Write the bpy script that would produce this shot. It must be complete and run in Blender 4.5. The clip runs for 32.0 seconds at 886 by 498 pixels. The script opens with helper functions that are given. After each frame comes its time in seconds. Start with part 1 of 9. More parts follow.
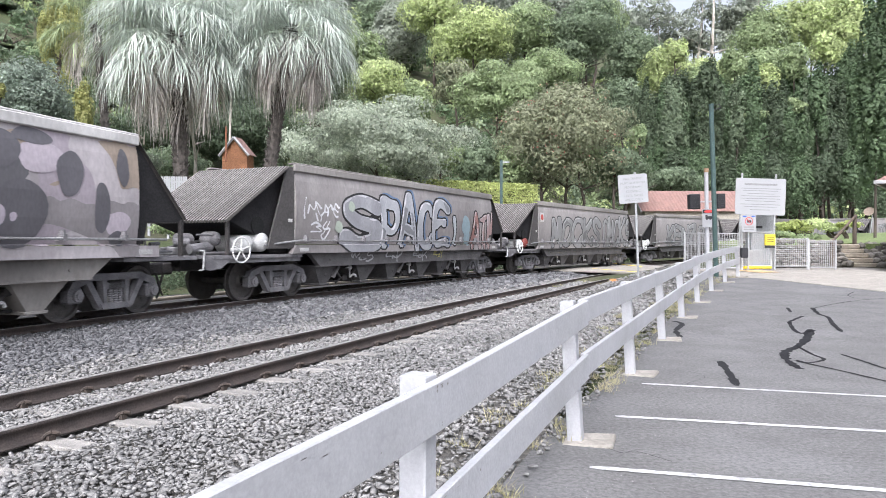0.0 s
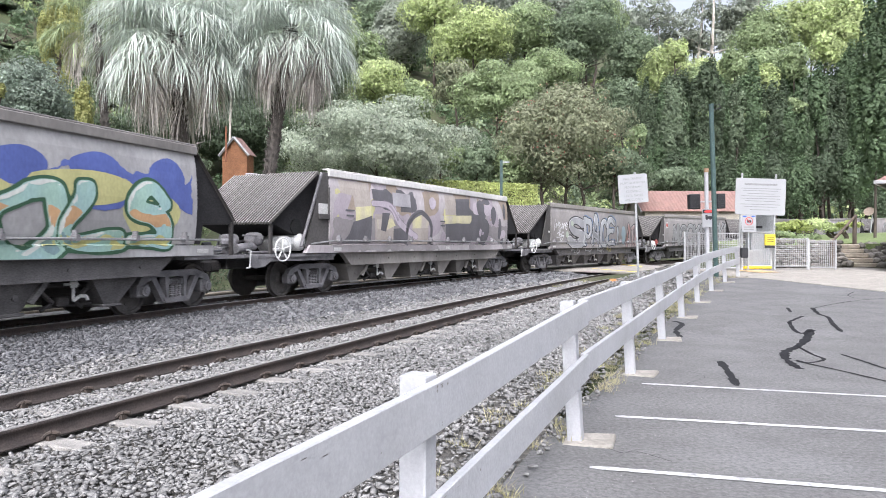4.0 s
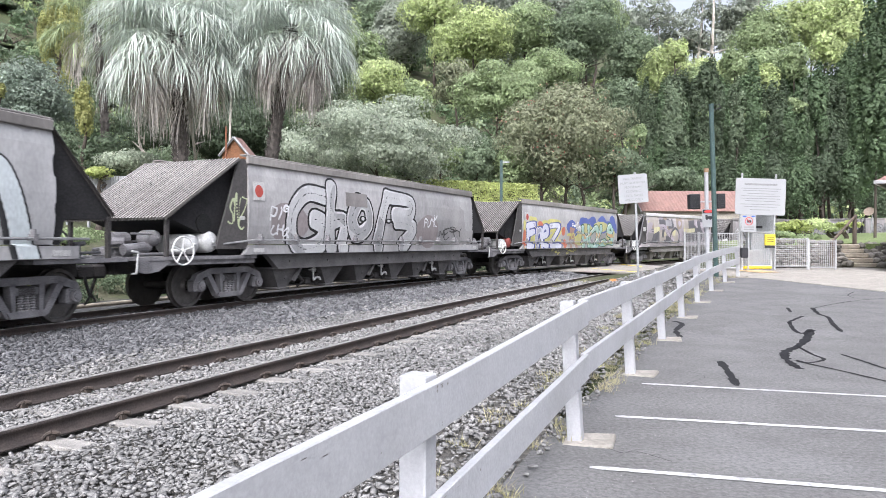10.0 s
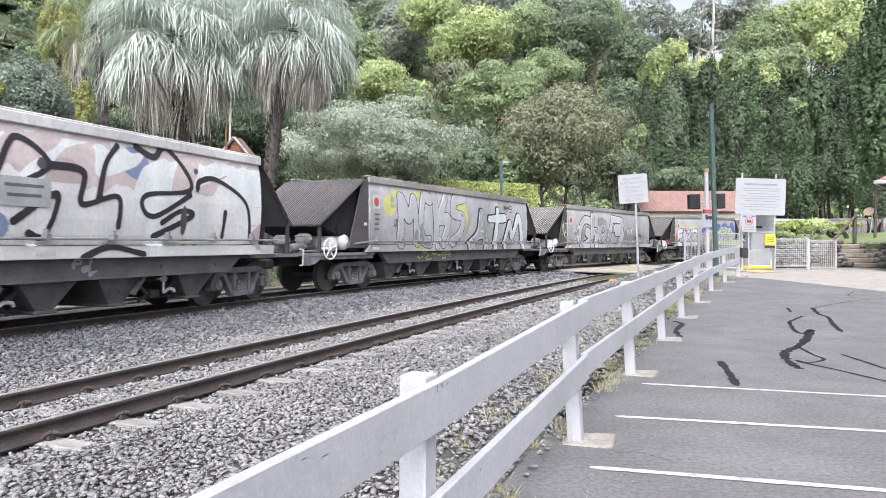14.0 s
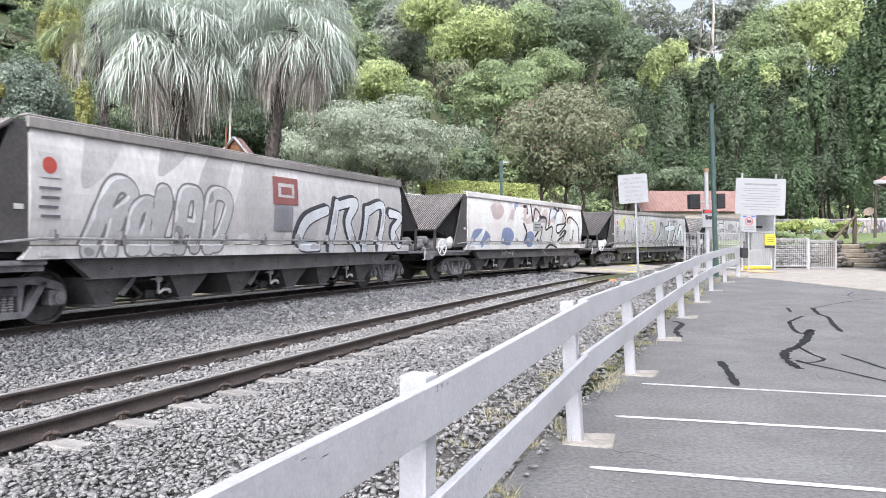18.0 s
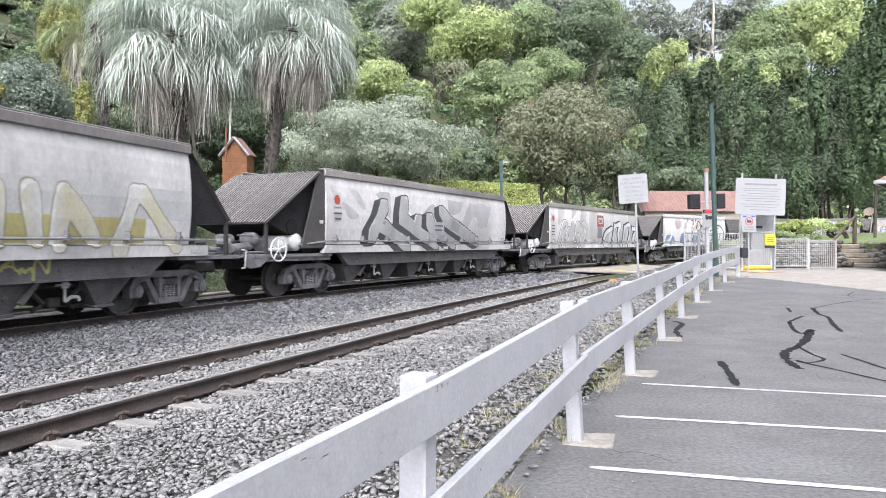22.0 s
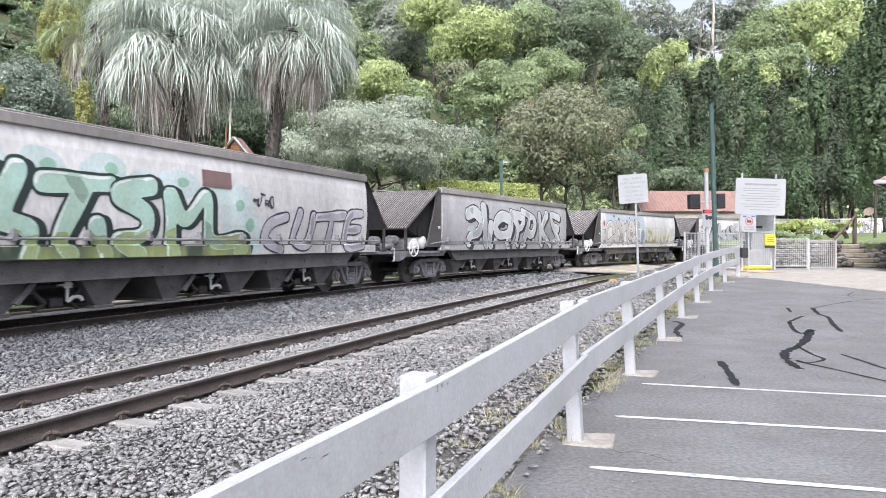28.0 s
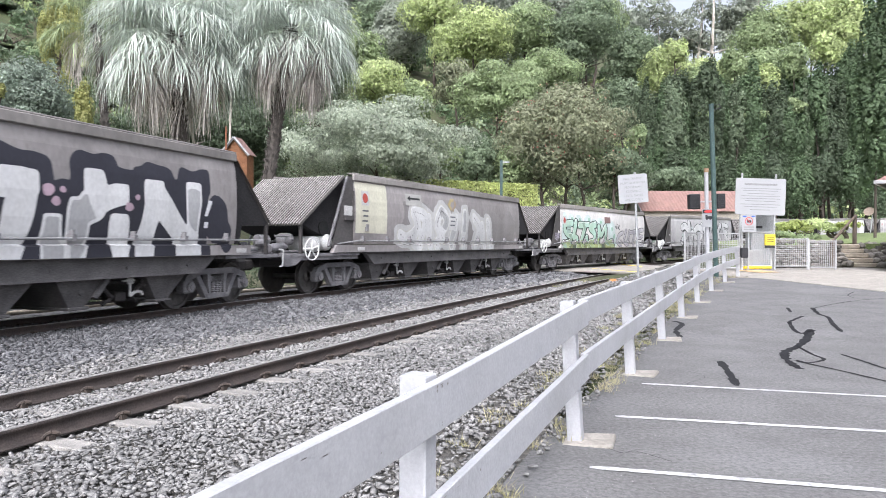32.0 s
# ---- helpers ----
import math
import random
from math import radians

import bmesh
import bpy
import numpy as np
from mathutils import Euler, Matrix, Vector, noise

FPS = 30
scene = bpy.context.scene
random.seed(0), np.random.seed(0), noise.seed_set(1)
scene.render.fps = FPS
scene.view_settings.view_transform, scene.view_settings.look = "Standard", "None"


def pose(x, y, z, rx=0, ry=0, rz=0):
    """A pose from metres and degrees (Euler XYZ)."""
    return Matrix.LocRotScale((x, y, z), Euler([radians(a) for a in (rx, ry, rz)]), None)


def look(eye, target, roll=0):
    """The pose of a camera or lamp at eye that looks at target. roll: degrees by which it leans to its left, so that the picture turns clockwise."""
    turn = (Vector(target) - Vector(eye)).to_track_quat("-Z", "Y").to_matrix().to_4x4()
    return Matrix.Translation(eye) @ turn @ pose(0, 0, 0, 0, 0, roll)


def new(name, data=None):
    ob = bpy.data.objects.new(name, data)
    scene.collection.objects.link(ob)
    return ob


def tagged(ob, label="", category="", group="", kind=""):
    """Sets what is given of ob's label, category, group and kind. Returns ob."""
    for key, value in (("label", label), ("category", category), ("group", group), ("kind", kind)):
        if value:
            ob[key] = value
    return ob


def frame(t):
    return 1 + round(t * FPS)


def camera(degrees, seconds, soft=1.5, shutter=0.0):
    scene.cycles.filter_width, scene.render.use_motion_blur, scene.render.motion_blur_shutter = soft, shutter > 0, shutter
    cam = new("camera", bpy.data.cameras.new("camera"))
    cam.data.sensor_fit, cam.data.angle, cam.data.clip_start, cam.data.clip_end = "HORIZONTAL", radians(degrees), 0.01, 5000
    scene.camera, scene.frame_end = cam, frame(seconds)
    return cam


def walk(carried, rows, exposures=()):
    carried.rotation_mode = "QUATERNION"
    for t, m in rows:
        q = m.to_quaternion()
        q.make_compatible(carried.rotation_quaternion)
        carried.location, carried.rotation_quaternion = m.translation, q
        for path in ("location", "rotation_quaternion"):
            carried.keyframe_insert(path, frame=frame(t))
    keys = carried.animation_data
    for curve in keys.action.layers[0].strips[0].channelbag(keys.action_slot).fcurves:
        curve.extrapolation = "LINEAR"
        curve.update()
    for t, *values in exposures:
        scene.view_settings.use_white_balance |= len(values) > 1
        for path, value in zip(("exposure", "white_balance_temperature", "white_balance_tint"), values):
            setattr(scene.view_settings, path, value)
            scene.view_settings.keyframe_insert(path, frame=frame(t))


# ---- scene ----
# The camera stands on the edge of the car park, 1.53 m above it.
cam = camera(63.5, 32.0, soft=0.5, shutter=0.2)
EYE = (0.0, 0.0, 1.53)
VIEW = look(EYE, (0.0, 100.0, 0.74))
walk(cam, [(0.0, VIEW), (32.0, VIEW)], exposures=[(0.0, 1.05, 5990, 14), (32.0, 1.05, 5990, 14)])

# ---- light: bright overcast ----
world = bpy.data.worlds.new("overcast_sky")
scene.world = world
world.use_nodes = True
wn = world.node_tree.nodes
wl = world.node_tree.links
sky = wn.new("ShaderNodeTexSky")
sky.sky_type = "NISHITA"
sky.sun_disc = False
sky.sun_elevation = radians(45)
sky.sun_rotation = radians(187)
sky.air_density, sky.dust_density, sky.ozone_density = 1.0, 6.0, 0.5
pale = wn.new("ShaderNodeHueSaturation")  # cloud cover greys the sky
pale.inputs["Saturation"].default_value = 0.3
wl.new(sky.outputs[0], pale.inputs["Color"])
wl.new(pale.outputs[0], wn["Background"].inputs[0])
wn["Background"].inputs[1].default_value = 0.15
sun = new("sun", bpy.data.lights.new("sun", "SUN"))
sun.data.energy, sun.data.angle, sun.data.color = 1.5, radians(50), (1.0, 0.98, 0.95)
sun.matrix_world = look((-2.5, -17.5, 18), (0, 0, 0))


# ---- materials ----
def mat(name, c1, c2=None, scale=3.0, rough=0.75, metal=0.0, bump=0.0, bscale=60.0, fine=0.25, island=0.0, objrand=0.0, stretch=None, leaf=0.0, spec=0.3, dirt=None, coat=0.0, fscale=14.0, grit=0.0, gscale=20.0):
    m = bpy.data.materials.new(name)
    m.use_nodes = True
    nt = m.node_tree
    N, L = nt.nodes, nt.links
    b = N["Principled BSDF"]
    b.inputs["Roughness"].default_value = rough
    b.inputs["Metallic"].default_value = metal
    b.inputs["Specular IOR Level"].default_value = spec
    b.inputs["Coat Weight"].default_value = coat
    tc = N.new("ShaderNodeTexCoord")
    vec = tc.outputs["Object"]
    if stretch:
        mp = N.new("ShaderNodeMapping")
        mp.inputs["Scale"].default_value = stretch
        L.new(vec, mp.inputs["Vector"])
        vec = mp.outputs["Vector"]
    if c2 is None:
        c2 = tuple(v * 0.7 for v in c1)

    def noise_tex(sc, detail=4.0):
        n = N.new("ShaderNodeTexNoise")
        n.inputs["Scale"].default_value = sc
        n.inputs["Detail"].default_value = detail
        L.new(vec, n.inputs["Vector"])
        return n.outputs["Fac"]

    def sharpen(src, lo, hi):
        r = N.new("ShaderNodeMapRange")
        r.inputs["From Min"].default_value, r.inputs["From Max"].default_value = lo, hi
        L.new(src, r.inputs["Value"])
        return r.outputs["Result"]

    def mix(fac, a, bcol, kind="MIX"):
        x = N.new("ShaderNodeMix")
        x.data_type, x.blend_type = "RGBA", kind
        for src, i in ((fac, 0), (a, 6), (bcol, 7)):
            if isinstance(src, (int, float)):
                x.inputs[i].default_value = src
            elif isinstance(src, tuple):
                x.inputs[i].default_value = (*src[:3], 1.0)
            else:
                L.new(src, x.inputs[i])
        return x.outputs[2]

    col = mix(sharpen(noise_tex(scale), 0.35, 0.65), tuple(c1), tuple(c2))
    if dirt:
        col = mix(sharpen(noise_tex(scale * 0.37, 6.0), 0.5, 0.72), col, tuple(dirt))
    if fine:
        f = sharpen(noise_tex(scale * fscale, 3.0), 0.35, 0.65)
        r = N.new("ShaderNodeMapRange")
        r.inputs["To Min"].default_value, r.inputs["To Max"].default_value = 1 - fine, 1 + fine
        L.new(f, r.inputs["Value"])
        v = N.new("ShaderNodeCombineColor")
        for i in range(3):
            L.new(r.outputs["Result"], v.inputs[i])
        col = mix(1.0, col, v.outputs[0], "MULTIPLY")
    for amount, src in ((island, "geo"), (objrand, "obj")):
        if amount:
            g = N.new("ShaderNodeNewGeometry") if src == "geo" else N.new("ShaderNodeObjectInfo")
            r = N.new("ShaderNodeMapRange")
            r.inputs["To Min"].default_value, r.inputs["To Max"].default_value = 1 - amount, 1 + amount
            L.new(g.outputs["Random Per Island" if src == "geo" else "Random"], r.inputs["Value"])
            v = N.new("ShaderNodeCombineColor")
            for i in range(3):
                L.new(r.outputs["Result"], v.inputs[i])
            col = mix(1.0, col, v.outputs[0], "MULTIPLY")
    if grit:
        g = N.new("ShaderNodeTexNoise")
        g.inputs["Scale"].default_value, g.inputs["Detail"].default_value, g.inputs["Roughness"].default_value = gscale, 10.0, 0.85
        L.new(vec, g.inputs["Vector"])
        r = N.new("ShaderNodeMapRange")
        r.inputs["From Min"].default_value, r.inputs["From Max"].default_value = 0.3, 0.7
        r.inputs["To Min"].default_value, r.inputs["To Max"].default_value = 1 - grit, 1 + grit
        L.new(g.outputs["Fac"], r.inputs["Value"])
        v = N.new("ShaderNodeCombineColor")
        for i in range(3):
            L.new(r.outputs["Result"], v.inputs[i])
        col = mix(1.0, col, v.outputs[0], "MULTIPLY")
    L.new(col, b.inputs["Base Color"])
    if bump:
        bn = N.new("ShaderNodeBump")
        bn.inputs["Strength"].default_value = min(1.0, bump)
        bn.inputs["Distance"].default_value = 0.02 if bump <= 1 else 0.05
        L.new(noise_tex(bscale, 5.0), bn.inputs["Height"])
        L.new(bn.outputs[0], b.inputs["Normal"])
    if leaf:
        t = N.new("ShaderNodeBsdfTranslucent")
        L.new(col, t.inputs["Color"])
        ms = N.new("ShaderNodeMixShader")
        ms.inputs[0].default_value = leaf
        L.new(b.outputs[0], ms.inputs[1])
        L.new(t.outputs[0], ms.inputs[2])
        L.new(ms.outputs[0], N["Material Output"].inputs["Surface"])
    return m


M = {}
M["soil"] = mat("soil_and_grass", (0.05, 0.065, 0.025), (0.085, 0.08, 0.05), 0.4, 0.95, bump=0.6, bscale=12)
# Dark bed: the shade in the gaps between stones is put into its colour.
M["bed"] = mat("ballast_bed", (0.07, 0.068, 0.067), (0.045, 0.044, 0.043), 14, 0.95, bump=1.0, bscale=30, fine=0.4)
M["stone"] = mat("ballast_stone", (0.15, 0.149, 0.152), (0.115, 0.115, 0.118), 0.8, 0.95, spec=0.04, island=0.32, fine=0.25, fscale=60.0)
M["gravel"] = mat("dusty_siding_stone", (0.255, 0.249, 0.24), (0.195, 0.191, 0.185), 0.7, 0.95, spec=0.04, island=0.2, fine=0.25, fscale=60.0)
M["dirt"] = mat("dusty_fine_gravel", (0.14, 0.13, 0.115), (0.075, 0.072, 0.066), 16, 0.95, bump=1.0, bscale=40, fine=0.4)
M["rail"] = mat("rusty_rail_steel", (0.06, 0.05, 0.046), (0.085, 0.068, 0.06), 5, 0.75, 0.2, bump=0.2)
M["railtop"] = mat("worn_rail_head", (0.34, 0.325, 0.31), (0.27, 0.255, 0.24), 4, 0.45, 0.3)
M["clip"] = mat("rusty_clip", (0.05, 0.042, 0.037), (0.075, 0.058, 0.048), 30, 0.8)
M["sleeper"] = mat("dusty_concrete_sleeper", (0.3, 0.285, 0.262), (0.22, 0.21, 0.195), 6, 0.95, bump=0.4, objrand=0.12)
M["asphalt"] = mat("car_park_asphalt", (0.15, 0.147, 0.143), (0.124, 0.121, 0.118), 1.7, 0.92, bump=0.2, bscale=200, fine=0.0, grit=0.7, gscale=26.0, dirt=(0.172, 0.17, 0.167))
M["tar"] = mat("tar_crack_seal", (0.018, 0.018, 0.019), (0.026, 0.026, 0.028), 9, 0.8, spec=0.12)
M["line"] = mat("worn_line_paint", (0.56, 0.56, 0.55), (0.4, 0.4, 0.39), 40, 0.8, dirt=(0.22, 0.22, 0.215))
M["white"] = mat("white_fence_paint", (0.405, 0.407, 0.418), (0.375, 0.377, 0.388), 2.2, 0.6, bump=0.15, bscale=40, fine=0.05, fscale=30, dirt=(0.34, 0.34, 0.342), grit=0.12, gscale=9.0)
M["concrete"] = mat("pale_concrete", (0.33, 0.305, 0.27), (0.27, 0.25, 0.22), 2, 0.9, bump=0.3, fine=0.1, grit=0.35, gscale=9.0)
M["bark"] = mat("grey_bark", (0.1, 0.083, 0.066), (0.06, 0.05, 0.042), 5, 0.95, bump=1.0, bscale=14, stretch=(1, 1, 0.3))
M["pale_bark"] = mat("pale_gum_bark", (0.5, 0.46, 0.4), (0.33, 0.3, 0.26), 1.5, 0.85, stretch=(1, 1, 0.2))


# ---- mesh helpers ----
def fast_mesh(name, verts, faces, material=None, smooth=False):
    """A mesh from an array of points and an array of equal-sided faces."""
    verts, faces = np.asarray(verts, np.float32), np.asarray(faces, np.int32)
    me = bpy.data.meshes.new(name)
    me.vertices.add(len(verts))
    me.vertices.foreach_set("co", verts.ravel())
    n, k = faces.shape
    me.loops.add(n * k)
    me.loops.foreach_set("vertex_index", faces.ravel())
    me.polygons.add(n)
    me.polygons.foreach_set("loop_start", np.arange(0, n * k, k, dtype=np.int32))
    if smooth:
        me.polygons.foreach_set("use_smooth", np.ones(n, bool))
    me.update(calc_edges=True)
    if material:
        me.materials.append(material)
    return me


def bm_mesh(name, bm, material=None, smooth=False):
    me = bpy.data.meshes.new(name)
    if smooth:
        for f in bm.faces:
            f.smooth = True
    bm.to_mesh(me)
    bm.free()
    if material:
        me.materials.append(material)
    return me


def part(name, data, material, parent, label="", m=None):
    """Links a bmesh or mesh as one mesh object under a thing."""
    if isinstance(data, bmesh.types.BMesh):
        data = bm_mesh(name, data, material)
    ob = new(name, data)
    if material and (not data.materials or data.materials[0] != material):
        if not data.materials:
            data.materials.append(material)
        else:
            ob.material_slots[0].link = "OBJECT"
            ob.material_slots[0].material = material
    ob.parent = parent
    if m is not None:
        ob.matrix_basis = m
    if label:
        ob["label"] = label
    return ob


def box(bm, x0, x1, y0, y1, z0, z1, bevel=0.0, m=None):
    """Adds a box, bevelled if asked, to bm."""
    r = bmesh.ops.create_cube(bm, size=1.0)
    vs = r["verts"]
    for v in vs:
        v.co = Vector((x0 + (v.co.x + 0.5) * (x1 - x0), y0 + (v.co.y + 0.5) * (y1 - y0), z0 + (v.co.z + 0.5) * (z1 - z0)))
    if bevel:
        es = list({e for v in vs for e in v.link_edges})
        r = bmesh.ops.bevel(bm, geom=es, offset=bevel, segments=1, affect="EDGES")
        vs = [v for v in {v for f in r["faces"] for v in f.verts} | {v for v in vs if v.is_valid}]
    if m is not None:
        bmesh.ops.transform(bm, matrix=m, verts=vs)
    return vs


def boxes(*rows, bevel=0.0):
    bm = bmesh.new()
    for r in rows:
        box(bm, *r[:6], bevel=bevel)
    return bm


def rod(bm, a, b, r, n=10, r2=None):
    """Adds a round bar from a to b."""
    a, b = Vector(a), Vector(b)
    d = b - a
    m = Matrix.Translation((a + b) / 2) @ d.to_track_quat("Z", "Y").to_matrix().to_4x4()
    return bmesh.ops.create_cone(bm, cap_ends=True, segments=n, radius1=r, radius2=r if r2 is None else r2, depth=d.length, matrix=m)["verts"]


def rods(*rows, n=10):
    bm = bmesh.new()
    for a, b, r in rows:
        rod(bm, a, b, r, n)
    return bm


def prism(bm, pts, y0, y1):
    """Adds a plate: the outline pts in x and z, from y0 to y1."""
    a = [bm.verts.new((x, y0, z)) for x, z in pts]
    b = [bm.verts.new((x, y1, z)) for x, z in pts]
    n = len(pts)
    bm.faces.new(a)
    bm.faces.new(b[::-1])
    for i in range(n):
        bm.faces.new((a[i], b[i], b[(i + 1) % n], a[(i + 1) % n]))
    bmesh.ops.recalc_face_normals(bm, faces=bm.faces)
    return a + b


def thing(name, m, label, category, group="", kind=""):
    ob = new(name)
    ob.empty_display_size = 0.3
    ob.matrix_basis = m
    return tagged(ob, label, category, group, kind)


# ---- the two tracks ----
def track_line(x0, y0, th0, c, c2, lo, hi, start, end):
    """Arc length, east, north and heading of a curved track line, straight before lo and after hi."""
    g = np.arange(start, end, 0.1)
    k = np.clip(g, lo, hi)
    th = th0 + c * k + c2 * k * k
    x, y = np.cumsum(np.sin(th)) * 0.1, np.cumsum(np.cos(th)) * 0.1
    i = int(np.argmin(abs(g)))
    return g, x - x[i] + x0, y - y[i] + y0, th


MAIN = track_line(-6.005, 14.613, 0.38370, 0.007955, -0.00002703, -24, 130, -230, 310)
SIDE = track_line(-2.342, 9.096, 0.38575, 0.001935, 0.00002069, -14, 47, -24, 47)
RAIL_TOP, SIDE_TOP, GAUGE = 0.21, 0.155, 1.11


def rise(s):
    """The climb of the main line beyond the crossing."""
    s = np.maximum(np.asarray(s, float) - 29.5, 0)
    return np.where(s < 58, 0.000292 * s * s, 1.0 + 0.0171 * (s - 58))


def on_line(line, s, off=0.0):
    """The point at arc length s, off metres to the right of the line, and the heading."""
    g, x, y, th = line
    t = np.interp(s, g, th)
    return np.interp(s, g, x) + off * np.cos(t), np.interp(s, g, y) - off * np.sin(t), t


def sweep(name, line, profile, ss, z, material, smooth=False, climb=False):
    """A profile of (right, up) points drawn along a track line."""
    ss = np.asarray(ss, float)
    rows = []
    for off, up in profile:
        x, y, _ = on_line(line, ss, off)
        rows.append(np.stack([x, y, z + up + (rise(ss) if climb else 0 * ss)], 1))
    v = np.stack(rows, 1)
    n, k = v.shape[:2]
    i = np.arange(n - 1)[:, None] * k + np.arange(k)[None, :]
    j = np.arange(n - 1)[:, None] * k + (np.arange(k)[None, :] + 1) % k
    f = np.stack([i, j, j + k, i + k], -1).reshape(-1, 4)
    return fast_mesh(name, v.reshape(-1, 3), f, material, smooth)


RAILP = [(-0.062, 0), (-0.062, 0.012), (-0.012, 0.03), (-0.009, 0.1), (-0.032, 0.115), (-0.032, 0.138), (-0.024, 0.147), (0.024, 0.147), (0.032, 0.138), (0.032, 0.115), (0.009, 0.1), (0.012, 0.03), (0.062, 0.012), (0.062, 0)]


def sleeper_mesh():
    bm = bmesh.new()
    prism(bm, [(-0.11, -0.2), (0.11, -0.2), (0.1, -0.01), (0.085, 0.0), (-0.085, 0.0), (-0.1, -0.01)], -1.2, 1.2)
    return bm_mesh("sleeper", bm, M["sleeper"])


def clip_mesh():
    """A spring clip: a bent bar on a shoulder."""
    bm = bmesh.new()
    pts = [(-0.05, 0.075, 0.03), (-0.05, 0.12, 0.045), (-0.02, 0.15, 0.06), (0.015, 0.12, 0.07), (0.03, 0.075, 0.05), (0.05, 0.065, 0.03)]
    for a, b in zip(pts, pts[1:]):
        rod(bm, a, b, 0.015, 6)
    box(bm, -0.03, 0.03, 0.075, 0.11, 0.0, 0.045)
    return bm_mesh("clip", bm, M["clip"])


def build_track(name, line, top, ss, pitch, s0, s1, label, climb):
    t = thing(name, Matrix(), label, "railway track", kind="structure")
    for side in (-1, 1):
        off = side * (GAUGE / 2 + 0.032)
        r = part("rail", sweep("rail", line, [(o + off, z) for o, z in RAILP], ss, top - 0.147, M["rail"], climb=climb), M["rail"], t, "rusty steel rail")
        part("rail_head", sweep("rail_head", line, [(o + off, z) for o, z in [(-0.03, 0.142), (-0.024, 0.149), (0.024, 0.149), (0.03, 0.142)]], ss, top - 0.147, M["railtop"], climb=climb), M["railtop"], r, "worn running surface")
    sm, cm = sleeper_mesh(), clip_mesh()
    for s in np.arange(s0, s1, pitch):
        x, y, th = on_line(line, s)
        z = top - 0.152 + (float(rise(s)) if climb else 0)
        m = Matrix.Translation((x, y, z)) @ pose(0, 0, 0, 0, 0, 90 - math.degrees(th) + random.uniform(-0.6, 0.6))
        sl = part("sleeper", sm, M["sleeper"], t, m=m)
        if s < (35 if name == "siding_track" else 16.5):
            for side in (-1, 1):
                for inout in (0, 1):
                    if s > 14 and inout:
                        continue
                    part("clip", cm, M["clip"], sl, m=Matrix.Translation((random.uniform(-0.02, 0.02), side * (GAUGE / 2 + 0.032), 0.0)) @ pose(0, 0, 0, 0, 0, 0 if (side > 0) != bool(inout) else 180))
    return t


build_track("main_track", MAIN, RAIL_TOP, np.r_[np.arange(-225, -30, 5), np.arange(-30, 140, 1.0), np.arange(140, 306, 5)], 0.69, -9.4, 73, "rusty narrow-gauge main line on grey ballast", True)
build_track("siding_track", SIDE, SIDE_TOP, np.arange(-19, 39, 0.8), 0.69, -7.7, 32, "rusty narrow-gauge siding with dusty concrete sleepers", False)


# ---- ground ----
_SS = np.arange(-222, 304, 2.0)
_MX, _MY, _MT = on_line(MAIN, _SS)


def beside(x, y):
    """Signed distance to the left of the main line, and the arc length."""
    x, y = np.atleast_1d(np.asarray(x, float)), np.atleast_1d(np.asarray(y, float))
    d2 = (x[:, None] - _MX) ** 2 + (y[:, None] - _MY) ** 2
    i = d2.argmin(1)
    d = np.sqrt(d2[np.arange(len(x)), i])
    left = (x - _MX[i]) * -np.cos(_MT[i]) + (y - _MY[i]) * np.sin(_MT[i])
    return np.where(left > 0, d, -d), _SS[i]


def park_z(y):
    return np.maximum(0.0, 0.0234 * (np.asarray(y, float) - 10.96))


def ground_z(x, y):
    d, s = beside(x, y)
    y = np.atleast_1d(np.asarray(y, float))
    z = np.where(d > 2.5, -0.12 + 0.25 * np.clip(d - 6.5, 0, 15) + 0.54 * np.clip(d - 29, 0, 67) + 0.63 * np.clip(d - 96, 0, 67) + 0.22 * np.clip(d - 163, 0, 450), -0.12)
    z = z + np.where(d > 2.5, rise(s), rise(s) * np.clip(1 + (d + 2.5) / 12, 0, 1))
    bank = np.clip((-d - 5.5) / 3, 0, 1) * np.clip((y - 32.9) / 2.4, 0, 1)
    near = np.clip((-d - 2.5) / 4.0, 0, 1)
    z = np.where(d < -2.5, np.maximum(z, near * (park_z(np.minimum(y, 32.9)) - 0.06) + (1 - near) * -0.12) + bank * 1.0, z)
    # the shallow trough that holds the siding's gravel
    trough = (d < -2.0) & (d > -9.5) & (y < 28) & (y > 1.2) & (np.atleast_1d(np.asarray(x, float)) < 0.423 * y - 1.9)
    return np.where(trough, np.minimum(z, -0.25), z)


def graded(lo, hi, fine, mid):
    a = np.r_[np.arange(mid[0], mid[1], fine)]
    up = mid[1] + (hi - mid[1]) * (np.linspace(0, 1, 34) ** 2.2)
    dn = mid[0] - (mid[0] - lo) * (np.linspace(0, 1, 26)[1:] ** 2.2)
    return np.unique(np.r_[dn, a, up])


gx, gy = graded(-1500, 1500, 1.0, (-22, 48)), graded(-1200, 2200, 1.0, (-6, 92))
GX, GY = np.meshgrid(gx, gy)
GZ = ground_z(GX.ravel(), GY.ravel())
nx, ny = len(gx), len(gy)
fi = (np.arange(ny - 1)[:, None] * nx + np.arange(nx - 1)[None, :]).ravel()
ground = new("ground", fast_mesh("ground", np.stack([GX.ravel(), GY.ravel(), GZ], 1), np.stack([fi, fi + 1, fi + 1 + nx, fi + nx], 1), M["soil"], True))
tagged(ground, "grassy soil rising into a wooded hillside", "ground", kind="structure")


